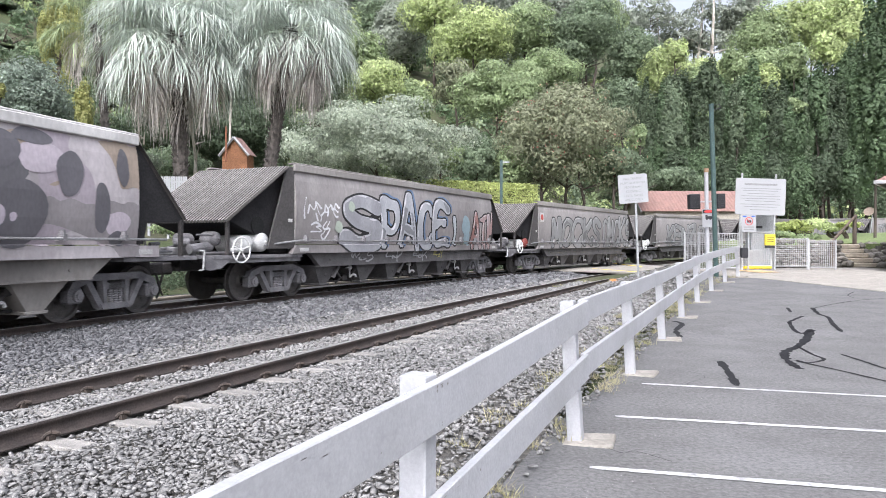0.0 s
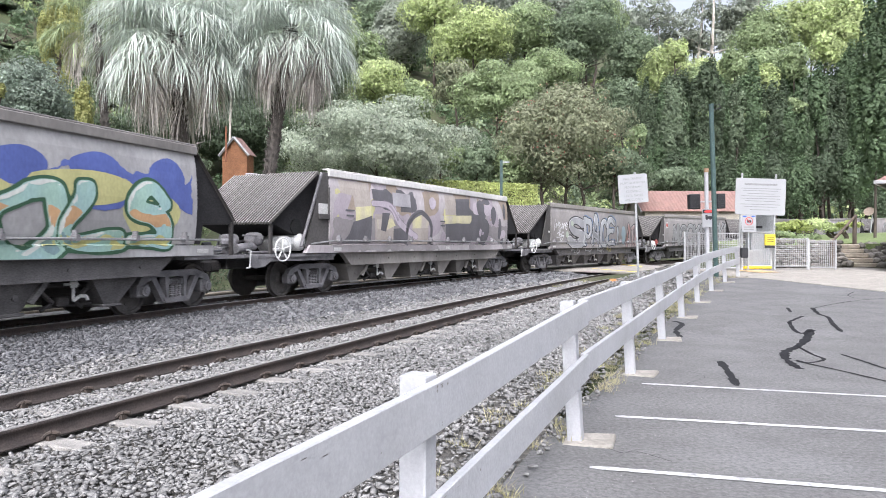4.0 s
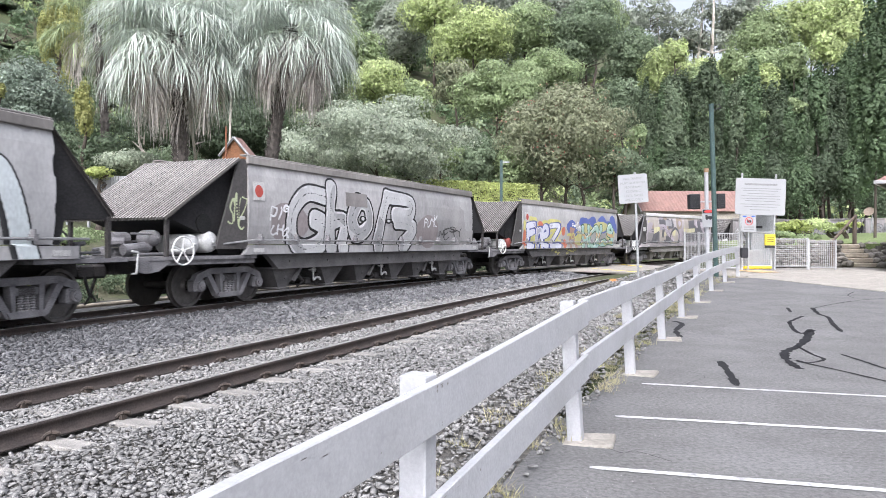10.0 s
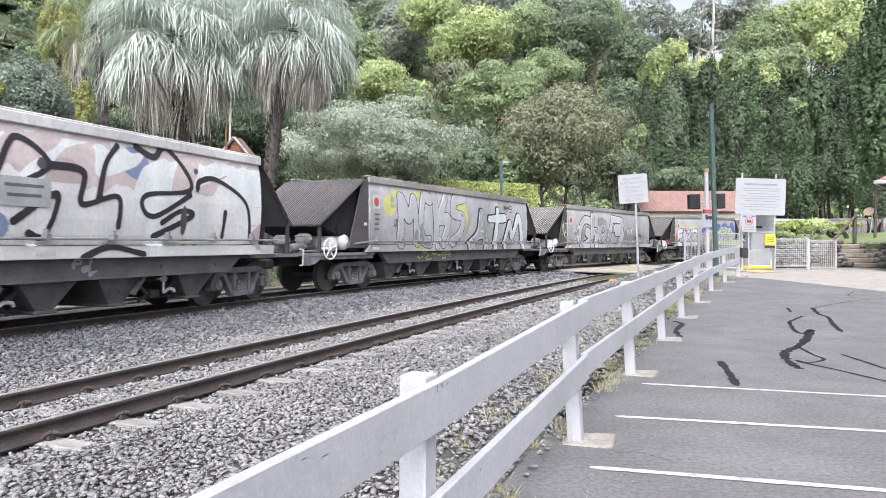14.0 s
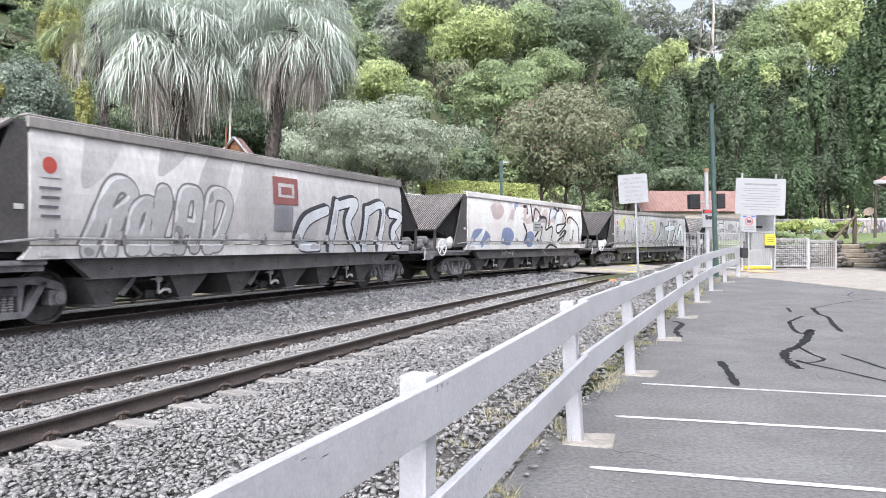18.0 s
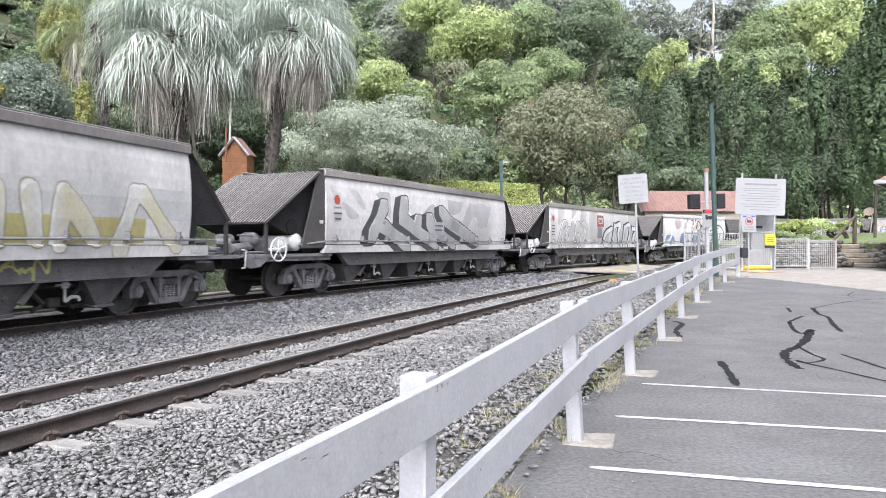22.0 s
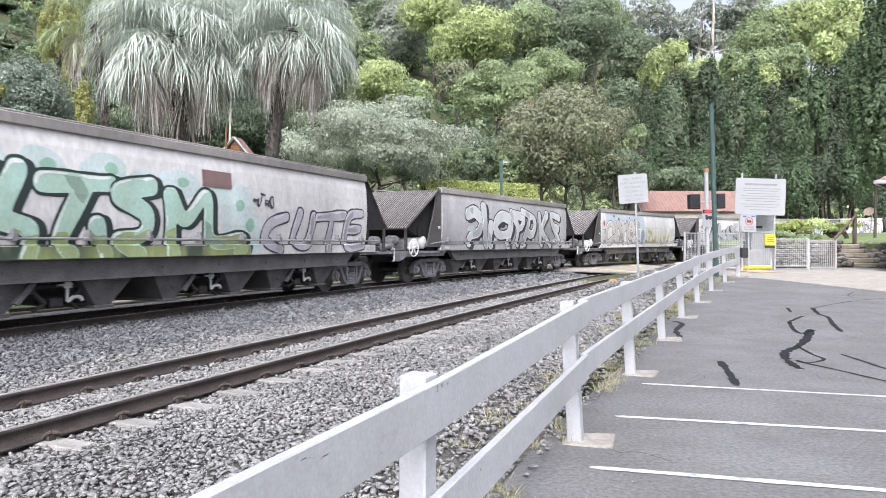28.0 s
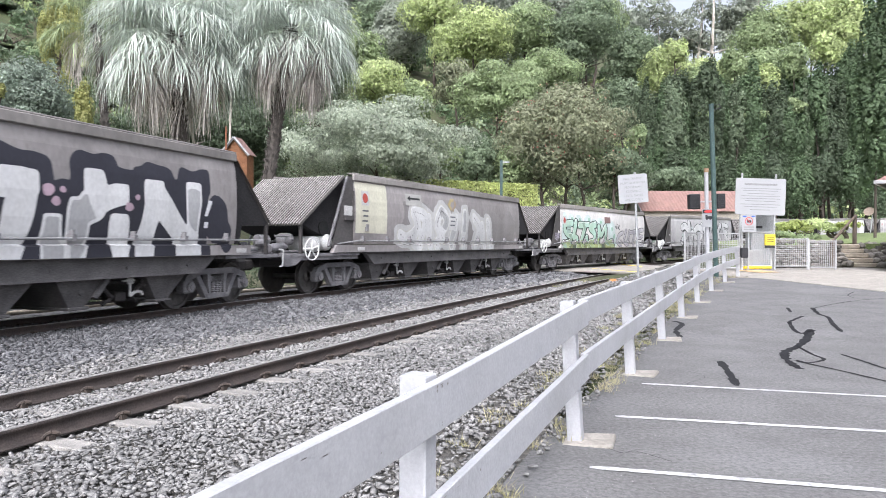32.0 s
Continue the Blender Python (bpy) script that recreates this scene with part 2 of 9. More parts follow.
# ---- hopper wagons ----
M["dark"] = mat("grimy_black_steel", (0.035, 0.033, 0.033), (0.055, 0.05, 0.048), 3, 0.7, 0.1, bump=0.15, fine=0.3)
# End plate brown darkened: the shadow on the plate is put into its colour.
M["plate"] = mat("shaded_brown_plate", (0.08, 0.075, 0.073), (0.062, 0.058, 0.056), 1.5, 0.65, 0.05, fine=0.15)
# Opening and end sheets near black: the hoods' deep shade is put into their colour.
M["black_hole"] = mat("shaded_opening", (0.012, 0.012, 0.012), (0.016, 0.016, 0.016), 3, 0.9)
M["void"] = mat("shaded_sheet_steel", (0.024, 0.023, 0.024), (0.016, 0.015, 0.016), 2, 0.85)
M["frame"] = mat("grimy_grey_steel", (0.215, 0.208, 0.213), (0.13, 0.126, 0.131), 4, 0.7, 0.1, bump=0.15, fine=0.25)
M["under"] = mat("sooty_underframe_steel", (0.135, 0.128, 0.128), (0.092, 0.088, 0.088), 3, 0.75, 0.1, bump=0.15, fine=0.25)
M["pipe"] = mat("grey_pipe_paint", (0.3, 0.3, 0.3), (0.2, 0.2, 0.2), 3, 0.5, 0.2)
# Valleys dark and crests pale: the shade between ridges is put into the colour.
M["sheet"] = mat("shaded_brown_steel", (0.07, 0.064, 0.06), (0.052, 0.048, 0.045), 1.0, 0.75, 0.1, fine=0.03)
M["ridge"] = mat("lit_steel_ridges", (0.36, 0.342, 0.325), (0.25, 0.235, 0.222), 1.1, 0.6, 0.1, fine=0.1, objrand=0.18, stretch=(0.4, 2.5, 0.4))
M["tank"] = mat("white_tank_paint", (0.5, 0.5, 0.49), (0.42, 0.42, 0.41), 6, 0.5)
M["redtank"] = mat("red_tank_paint", (0.22, 0.05, 0.04), (0.16, 0.045, 0.04), 6, 0.5)
M["wheelwhite"] = mat("white_handwheel_paint", (0.72, 0.72, 0.7), (0.6, 0.6, 0.58), 12, 0.5)
M["tread"] = mat("wheel_steel", (0.13, 0.12, 0.115), (0.09, 0.085, 0.08), 8, 0.55, 0.4)
M["tagred"] = mat("red_disc_paint", (0.4, 0.075, 0.06), (0.34, 0.065, 0.05), 8, 0.6)
M["tagwhite"] = mat("white_plate_paint", (0.5, 0.49, 0.48), (0.42, 0.415, 0.4), 8, 0.6)

# side profile of the hopper: half width by height
PROF = [(1.3, 1.34), (1.45, 1.375), (1.7, 1.405), (2.1, 1.425), (2.5, 1.415), (2.8, 1.39), (3.06, 1.34)]


def half_width(z):
    zs, ws = zip(*PROF)
    return np.interp(z, zs, ws)


XR, XF = -6.05, 6.2  # rear and front ends of the hopper body


def body_mesh():
    bm = bmesh.new()
    n = 9
    ring = [(-w, z) for z, w in PROF] + [(w, z) for z, w in PROF[::-1]]
    cols = []
    for i in range(n):
        x = XR + (XF - XR) * i / (n - 1)
        cols.append([bm.verts.new((x, y, z)) for y, z in ring])
    k = len(ring)
    for a, b in zip(cols, cols[1:]):
        for j in range(k):
            bm.faces.new((a[j], a[(j + 1) % k], b[(j + 1) % k], b[j]))
    bm.faces.new(cols[0])
    bm.faces.new(cols[-1][::-1])
    bmesh.ops.recalc_face_normals(bm, faces=bm.faces)
    return bm


def cap_mesh(side):
    bm = bmesh.new()
    y = side * 1.34
    box(bm, XR - 0.03, XF + 0.03, min(y, y + side * 0.07), max(y, y + side * 0.07), 3.03, 3.2, 0.015)
    box(bm, XR - 0.03, XF + 0.03, min(y - side * 0.16, y + side * 0.05), max(y - side * 0.16, y + side * 0.05), 3.2, 3.235, 0.01)
    return bm


def hood_mesh(xa, za, xb, zb, ribs=32):
    """A corrugated sheet from the body's top edge (xa, za) down to its lip (xb, zb)."""
    wave = np.array([0.0, 0.02, 0.75, 1.0, 0.75, 0.02])
    ys = np.linspace(-1.4, 1.4, ribs * 6 + 1)
    h = 0.05 * wave[np.arange(ribs * 6 + 1) % 6]
    d = Vector((xb - xa, 0, zb - za)).normalized()
    nrm = Vector((-d.z, 0, d.x)) if xb > xa else Vector((d.z, 0, -d.x))
    if nrm.z < 0:
        nrm = -nrm
    v, f, crest = [], [], []
    for lay in (0.0, -0.02):
        for y, k in zip(ys, h):
            for x, z in ((xa, za), (xb, zb)):
                v.append((x + nrm.x * (k + lay), y, z + nrm.z * (k + lay)))
    n = len(ys)
    for lay in (0, 2 * n):
        for i in range(n - 1):
            q = lay + 2 * i
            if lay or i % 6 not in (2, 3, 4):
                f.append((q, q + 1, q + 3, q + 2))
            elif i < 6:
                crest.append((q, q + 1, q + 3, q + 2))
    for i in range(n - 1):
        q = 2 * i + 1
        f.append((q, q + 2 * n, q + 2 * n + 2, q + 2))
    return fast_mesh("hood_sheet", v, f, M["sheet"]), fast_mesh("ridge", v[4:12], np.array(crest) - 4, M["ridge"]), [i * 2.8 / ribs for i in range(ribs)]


def handwheel_mesh():
    bm = bmesh.new()
    R, n = 0.27, 28
    for i in range(n):
        a, b = 2 * math.pi * i / n, 2 * math.pi * (i + 1) / n
        rod(bm, (R * math.cos(a), 0, R * math.sin(a)), (R * math.cos(b), 0, R * math.sin(b)), 0.017, 6)
    for i in range(5):
        a = 2 * math.pi * i / 5 + 0.3
        rod(bm, (0, 0.02, 0), (R * math.cos(a), 0, R * math.sin(a)), 0.016, 6)
    rod(bm, (0, -0.03, 0), (0, 0.3, 0), 0.035, 10)
    return bm_mesh("handwheel", bm, M["wheelwhite"])


def tank_mesh(r, l):
    """A pressure tank with domed ends, along x."""
    bm = bmesh.new()
    prof = [(-l / 2 - 0.09, 0.02), (-l / 2 - 0.07, r * 0.55), (-l / 2 - 0.02, r * 0.9), (-l / 2 + 0.04, r), (l / 2 - 0.04, r), (l / 2 + 0.02, r * 0.9), (l / 2 + 0.07, r * 0.55), (l / 2 + 0.09, 0.02)]
    n = 20
    rings = [[bm.verts.new((x, q * math.cos(2 * math.pi * i / n), q * math.sin(2 * math.pi * i / n))) for i in range(n)] for x, q in prof]
    for a, b in zip(rings, rings[1:]):
        for i in range(n):
            bm.faces.new((a[i], a[(i + 1) % n], b[(i + 1) % n], b[i]))
    bm.faces.new(rings[0][::-1])
    bm.faces.new(rings[-1])
    rod(bm, (-l / 2 - 0.12, 0, 0), (-l / 2 - 0.07, 0, 0), 0.03, 8)
    bmesh.ops.recalc_face_normals(bm, faces=bm.faces)
    return bm_mesh("tank", bm, None, True)


WR = 0.45  # wheel radius
BC = 6.15  # bogie centre from the middle
WB = 0.895  # half the bogie's wheelbase


def wheelset_mesh():
    bm = bmesh.new()
    rod(bm, (0, -0.75, 0), (0, 0.75, 0), 0.07, 12)
    for s in (-1, 1):
        y = s * (GAUGE / 2 + 0.02)
        prof = [(-0.045, WR + 0.028), (-0.02, WR + 0.02), (-0.015, WR), (0.075, WR - 0.006), (0.075, WR - 0.06), (0.03, WR - 0.075), (0.02, 0.15), (0.05, 0.12), (0.08, 0.1)]
        n = 32
        rings = [[bm.verts.new((q * math.cos(2 * math.pi * i / n), y + s * o, q * math.sin(2 * math.pi * i / n))) for i in range(n)] for o, q in prof]
        for a, b in zip(rings, rings[1:]):
            for i in range(n):
                bm.faces.new((a[i], a[(i + 1) % n], b[(i + 1) % n], b[i]))
        inner = bm.verts.new((0, y - s * 0.03, 0))
        for i in range(n):
            bm.faces.new((rings[0][i], inner, rings[0][(i + 1) % n]))
        for k in range(4):
            a = k * math.pi / 2
            rod(bm, (0.25 * math.cos(a), y + s * 0.02, 0.25 * math.sin(a)), (0.25 * math.cos(a), y + s * 0.032, 0.25 * math.sin(a)), 0.035, 8)
    bmesh.ops.recalc_face_normals(bm, faces=bm.faces)
    return bm_mesh("wheelset", bm, M["tread"])


def side_frame_mesh():
    """One cast side frame with its two window openings and axle box pedestals."""
    bm = bmesh.new()
    y0, y1 = -0.07, 0.07
    top = [(-0.98, 0.5), (-0.9, 0.66), (-0.55, 0.78), (0.55, 0.78), (0.9, 0.66), (0.98, 0.5), (0.86, 0.5), (0.8, 0.56), (0.5, 0.66), (-0.5, 0.66), (-0.8, 0.56), (-0.86, 0.5)]
    prism(bm, top, y0, y1)
    for s in (-1, 1):
        prism(bm, [(s * 0.68, 0.7), (s * 0.55, 0.7), (s * 0.24, 0.18), (s * 0.36, 0.18)], y0, y1)
        prism(bm, [(s * 0.3, 0.7), (s * 0.2, 0.7), (s * 0.2, 0.26), (s * 0.26, 0.26)], y0, y1)
    prism(bm, [(-0.36, 0.26), (0.36, 0.26), (0.3, 0.16), (-0.3, 0.16)], y0 - 0.02, y1)
    box(bm, -0.2, 0.2, y0 + 0.02, y1, 0.5, 0.62, 0.01)
    for v in bm.verts:
        v.co.x *= 1.07
        v.co.z += 0.02
    bmesh.ops.recalc_face_normals(bm, faces=bm.faces)
    return bm_mesh("side_frame", bm, M["frame"])


def spring_mesh():
    """One coil spring, as a bellied column of rings."""
    bm = bmesh.new()
    zs = np.linspace(0.26, 0.5, 13)
    rings = [[bm.verts.new(((0.034 if i % 2 else 0.05) * math.cos(k * 0.6283), -0.04 + (0.034 if i % 2 else 0.05) * math.sin(k * 0.6283), z)) for k in range(10)] for i, z in enumerate(zs)]
    for a, b in zip(rings, rings[1:]):
        for k in range(10):
            bm.faces.new((a[k], a[(k + 1) % 10], b[(k + 1) % 10], b[k]))
    bm.faces.new(rings[0][::-1])
    bm.faces.new(rings[-1])
    return bm_mesh("spring", bm, M["frame"])


def axle_box_mesh():
    bm = bmesh.new()
    box(bm, -0.15, 0.15, -0.1, 0.12, WR - 0.13, WR + 0.13, 0.03)
    rod(bm, (0, -0.16, WR), (0, -0.08, WR), 0.1, 14)
    rod(bm, (0, -0.18, WR), (0, -0.15, WR), 0.06, 10)
    return bm_mesh("axle_box", bm, M["frame"])


def bogie_bolster_mesh():
    return bm_mesh("bogie", boxes((-0.17, 0.17, -0.95, 0.95, 0.48, 0.66), (-0.4, 0.4, -0.3, 0.3, 0.55, 0.74), (-0.62, -0.5, -0.5, 0.5, 0.34, 0.5), (0.5, 0.62, -0.5, 0.5, 0.34, 0.5), bevel=0.02), M["dark"])


def chute_mesh():
    """One half of a discharge chute: a plate that narrows to its mouth on one side, with a rib and a foot."""
    bm = bmesh.new()
    a = [(-0.5, -0.3), (0.62, -0.3), (0.2, -0.78), (-0.12, -0.78)]
    va = [bm.verts.new((x, -1.12, z)) for x, z in a[:2]] + [bm.verts.new((x, -0.98, z)) for x, z in a[2:]]
    vb = [bm.verts.new((x, 1.12, z)) for x, z in a[:2]] + [bm.verts.new((x, 0.98, z)) for x, z in a[2:]]
    bm.faces.new(va)
    bm.faces.new(vb[::-1])
    for i in range(4):
        bm.faces.new((va[i], vb[i], vb[(i + 1) % 4], va[(i + 1) % 4]))
    box(bm, -0.16, 0.26, -1.03, 1.03, -0.83, -0.78, 0.01)
    prism(bm, [(0.52, -0.3), (0.64, -0.3), (0.3, -0.66), (0.22, -0.62)], -1.16, -1.1)
    rod(bm, (0.08, -1.06, -0.55), (0.08, -1.0, -0.55), 0.05, 10)
    bmesh.ops.recalc_face_normals(bm, faces=bm.faces)
    return bm_mesh("discharge_chute", bm, M["frame"])


def door_gear_mesh():
    """Shafts, cranks and links of a pair of discharge doors."""
    bm = bmesh.new()
    rod(bm, (-0.55, -0.85, -0.02), (0.55, -0.85, -0.02), 0.035, 8)
    for x in (-0.5, 0.5):
        rod(bm, (x, -0.95, -0.05), (x * 0.45, -0.95, -0.28), 0.04, 6)
        rod(bm, (x * 0.45, -0.95, -0.28), (x * 0.8, -0.9, -0.4), 0.03, 6)
        rod(bm, (x, -0.98, -0.05), (x, -0.8, -0.05), 0.075, 10)
    box(bm, -0.12, 0.12, -0.95, -0.6, -0.36, -0.2, 0.02)
    rod(bm, (-0.7, -0.8, -0.36), (0.7, -0.8, -0.36), 0.025, 6)
    return bm_mesh("door_gear", bm, M["dark"])


def lever_mesh():
    bm = bmesh.new()
    rod(bm, (-0.16, 0, 0), (0.12, 0, 0), 0.02, 6)
    rod(bm, (0.02, 0, 0.02), (0.02, 0, -0.27), 0.025, 6)
    rod(bm, (0.02, 0, -0.27), (0.13, -0.02, -0.2), 0.03, 6)
    rod(bm, (0.13, -0.02, -0.2), (0.26, -0.02, -0.21), 0.03, 6)
    rod(bm, (0.26, -0.02, -0.21), (0.29, -0.02, -0.27), 0.03, 6)
    box(bm, -0.05, 0.09, -0.03, 0.01, -0.06, 0.05, 0.01)
    return bm_mesh("gate_lever", bm, M["tank"])


def coupler_mesh():
    bm = bmesh.new()
    box(bm, -0.55, 0.15, -0.07, 0.07, 0.72, 0.86, 0.02)
    box(bm, 0.1, 0.42, -0.13, 0.1, 0.66, 0.92, 0.04)
    rod(bm, (0.1, -0.2, 0.72), (0.2, -0.24, 0.35), 0.03, 6)
    rod(bm, (0.2, -0.24, 0.35), (0.1, -0.22, 0.2), 0.025, 6)
    return bm_mesh("coupler", bm, M["dark"])


def sill_mesh(back):
    """The side sill: a channel along the foot of the body, tapered at its ends, with the fish-belly girder under it."""
    bm = bmesh.new()
    for s in (-1, 1):
        ya, yb = sorted((s * 1.3, s * 1.42))
        prism(bm, [(XR - back, 1.08), (XR - back + 0.16, 1.28), (XF + 0.5, 1.28), (XF + 0.5, 1.08)], ya, yb)
    return bm


def girder_mesh(s):
    bm = bmesh.new()
    ya, yb = sorted((s * 1.12, s * 1.26))
    prism(bm, [(XR + 0.75, 1.08), (XF - 0.45, 1.08), (XF - 0.9, 0.76), (XR + 1.15, 0.76)], ya, yb)
    prism(bm, [(XR + 1.15, 0.76), (XF - 0.9, 0.76), (XF - 0.9, 0.73), (XR + 1.15, 0.73)], ya - 0.02, yb + 0.02)
    for x in np.arange(XR + 1.6, XF - 1.2, 1.55):
        rod(bm, (x, s * 1.26, 0.9), (x, s * 1.285, 0.9), 0.03, 8)
    return bm


def wagon_kit():
    """The meshes that all wagons share."""
    k = {}
    k["body"] = bm_mesh("body", body_mesh())
    k["caps"] = [bm_mesh("top_cap", cap_mesh(s)) for s in (-1, 1)]
    k["hood_r"] = hood_mesh(XR - 0.25, 3.1, -8.35, 1.77)
    k["hood_s"] = hood_mesh(XR - 0.45, 3.1, -8.35, 1.77)
    k["hood_f"] = hood_mesh(XF + 0.02, 3.1, 7.5, 1.77)
    k["end_plate"], k["strut"] = [], []
    for s in (-1, 1):
        ya, yb = sorted((s * 1.36, s * 1.31))
        bm = bmesh.new()
        prism(bm, [(XR + 0.02, 1.2), (XR + 0.02, 3.12), (XR - 0.26, 3.12), (XR - 0.5, 2.4), (XR - 0.95, 1.2)], ya, yb)
        k["end_plate"].append(bm_mesh("end_plate", bm))
        k["strut"].append(bm_mesh("strut", rods(((XR - 0.28, s * 1.35, 3.1), (XR - 1.12, s * 1.35, 1.24), 0.04), n=6), M["frame"]))
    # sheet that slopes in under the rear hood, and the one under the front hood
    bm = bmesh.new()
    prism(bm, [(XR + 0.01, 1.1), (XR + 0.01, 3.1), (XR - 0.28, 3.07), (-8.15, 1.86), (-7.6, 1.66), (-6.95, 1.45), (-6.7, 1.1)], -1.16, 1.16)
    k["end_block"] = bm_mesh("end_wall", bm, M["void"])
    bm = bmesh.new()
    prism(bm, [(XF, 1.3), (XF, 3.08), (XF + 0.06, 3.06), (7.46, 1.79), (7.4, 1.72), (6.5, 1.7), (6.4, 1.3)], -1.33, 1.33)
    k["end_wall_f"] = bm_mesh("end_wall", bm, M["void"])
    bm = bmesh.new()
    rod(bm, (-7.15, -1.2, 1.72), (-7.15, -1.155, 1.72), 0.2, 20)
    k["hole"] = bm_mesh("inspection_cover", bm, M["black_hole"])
    k["sill"] = [bm_mesh("side_sill", sill_mesh(b)) for b in (0.15, 1.0)]
    k["girders"] = [bm_mesh("girder", girder_mesh(s), M["frame"]) for s in (-1, 1)]
    k["centre_sill"] = bm_mesh("centre_sill", boxes((-8.5, 7.85, -0.24, 0.24, 0.72, 1.0), bevel=0.01), M["dark"])
    k["platform_f"] = bm_mesh("platform", boxes((XF - 0.3, 7.85, -1.36, 1.36, 1.0, 1.07)), M["frame"])
    k["platform"] = bm_mesh("platform", boxes((-8.7, XR + 0.3, -1.36, 1.36, 1.0, 1.07), (-8.2, XR + 0.3, -1.3, 1.3, 0.9, 1.0)), M["frame"])
    bm = bmesh.new()
    prism(bm, [(-8.9, 1.06), (-8.1, 1.0), (-8.45, 0.8), (-8.75, 0.76), (-8.9, 0.8)], -1.34, -1.28)
    k["corner_plate"] = bm_mesh("corner_plate", bm, M["frame"])
    k["post"] = bm_mesh("hood_post", boxes((-0.035, 0.035, -0.035, 0.035, 1.06, 1.77)), M["dark"])
    bm = bmesh.new()
    rod(bm, (XR - 1.0, -1.3, 1.28), (XR + 0.1, -1.47, 1.39), 0.022, 6)
    rod(bm, (XR + 0.1, -1.47, 1.39), (XF + 0.65, -1.47, 1.39), 0.022, 6)
    k["pipe"] = bm_mesh("air_pipe", bm, M["pipe"])
    k["bracket"] = bm_mesh("pipe_bracket", boxes((-0.04, 0.04, -1.5, -1.34, 1.36, 1.46), (-0.02, 0.02, -1.48, -1.37, 1.46, 1.53)), M["frame"])
    k["step"] = bm_mesh("grab_rail", rods(((0, 0, 0), (0.04, 0, 0.38), 0.018), ((0.04, 0, 0.38), (-0.1, 0, 0.4), 0.018), ((0, 0, 0), (-0.1, 0, 0.0), 0.018)), M["tank"])
    bm = bmesh.new()
    rod(bm, (-8.55, -0.2, 1.4), (-8.2, -0.2, 1.4), 0.14, 14)
    rod(bm, (-8.75, -0.3, 1.34), (-8.5, -0.5, 1.34), 0.09, 10)
    rod(bm, (-8.75, -0.75, 1.2), (-8.15, -0.75, 1.26), 0.1, 12)
    box(bm, -8.6, -8.2, -0.35, 0.3, 1.06, 1.24, 0.03)
    rod(bm, (-8.7, 0.1, 1.2), (-7.4, -0.1, 1.45), 0.025, 6)
    rod(bm, (-8.6, -1.0, 1.12), (-7.2, -1.0, 1.12), 0.025, 6)
    rod(bm, (-8.7, -0.9, 1.5), (-8.15, -0.9, 1.5), 0.02, 6)
    for x in (-8.62, -8.45, -8.3):
        rod(bm, (x, -0.62, 1.06), (x, -0.62, 1.34 - 0.05 * (x + 8.62)), 0.03, 6)
    k["brake"] = bm_mesh("brake_cylinder", bm, M["frame"])
    # pipes, a small brake wheel and valves on the open front platform
    bm = bmesh.new()
    for z, y in ((1.16, -0.9), (1.13, -0.5), (1.2, -0.2), (1.15, 0.3)):
        rod(bm, (XF + 0.3, y, z), (7.8, y + 0.1, z), 0.022, 6)
    for i in range(18):
        a, b = 2 * math.pi * i / 18, 2 * math.pi * (i + 1) / 18
        rod(bm, (7.1 + 0.2 * math.cos(a), -0.6, 1.34 + 0.2 * math.sin(a)), (7.1 + 0.2 * math.cos(b), -0.6, 1.34 + 0.2 * math.sin(b)), 0.018, 5)
    for i in range(4):
        a = math.pi * i / 2 + 0.4
        rod(bm, (7.1, -0.58, 1.34), (7.1 + 0.2 * math.cos(a), -0.6, 1.34 + 0.2 * math.sin(a)), 0.016, 5)
    rod(bm, (7.1, -0.58, 1.34), (7.1, -0.2, 1.3), 0.05, 8)
    box(bm, 6.8, 7.25, -0.35, 0.1, 1.07, 1.28, 0.03)
    rod(bm, (7.4, -0.7, 1.07), (7.4, -0.7, 1.32), 0.05, 8)
    rod(bm, (7.3, -0.7, 1.3), (7.55, -0.7, 1.32), 0.04, 8)
    k["front_gear"] = bm_mesh("brake_gear", bm, M["frame"])
    k["tank_a"], k["tank_b"], k["tank_c"] = tank_mesh(0.2, 0.75), tank_mesh(0.22, 0.95), tank_mesh(0.16, 0.3)
    k["handwheel"] = handwheel_mesh()
    k["wheelset"], k["frame"], k["spring"], k["axle_box"], k["bogie"] = wheelset_mesh(), side_frame_mesh(), spring_mesh(), axle_box_mesh(), bogie_bolster_mesh()
    k["chute"], k["lever"], k["coupler"], k["gear"] = chute_mesh(), lever_mesh(), coupler_mesh(), door_gear_mesh()
    k["plate"] = bm_mesh("data_plate", boxes((-0.19, 0.19, -0.004, 0.004, -0.13, 0.13)), M["tagwhite"])
    k["small_plate"] = bm_mesh("data_plate", boxes((-0.075, 0.075, -0.004, 0.004, -0.04, 0.04)), M["tagwhite"])
    k["locker"] = bm_mesh("locker", boxes((XR - 0.45, XR - 0.03, -1.42, -1.362, 1.93, 2.06), (XR - 0.05, XR - 0.01, -1.42, -1.362, 1.93, 2.75), bevel=0.01), M["plate"])
    k["reflector"] = bm_mesh("reflector", boxes((-0.17, 0.17, -0.005, 0.005, -0.045, 0.045)), M["tagwhite"])
    return k


KIT = None
WHEELS = []


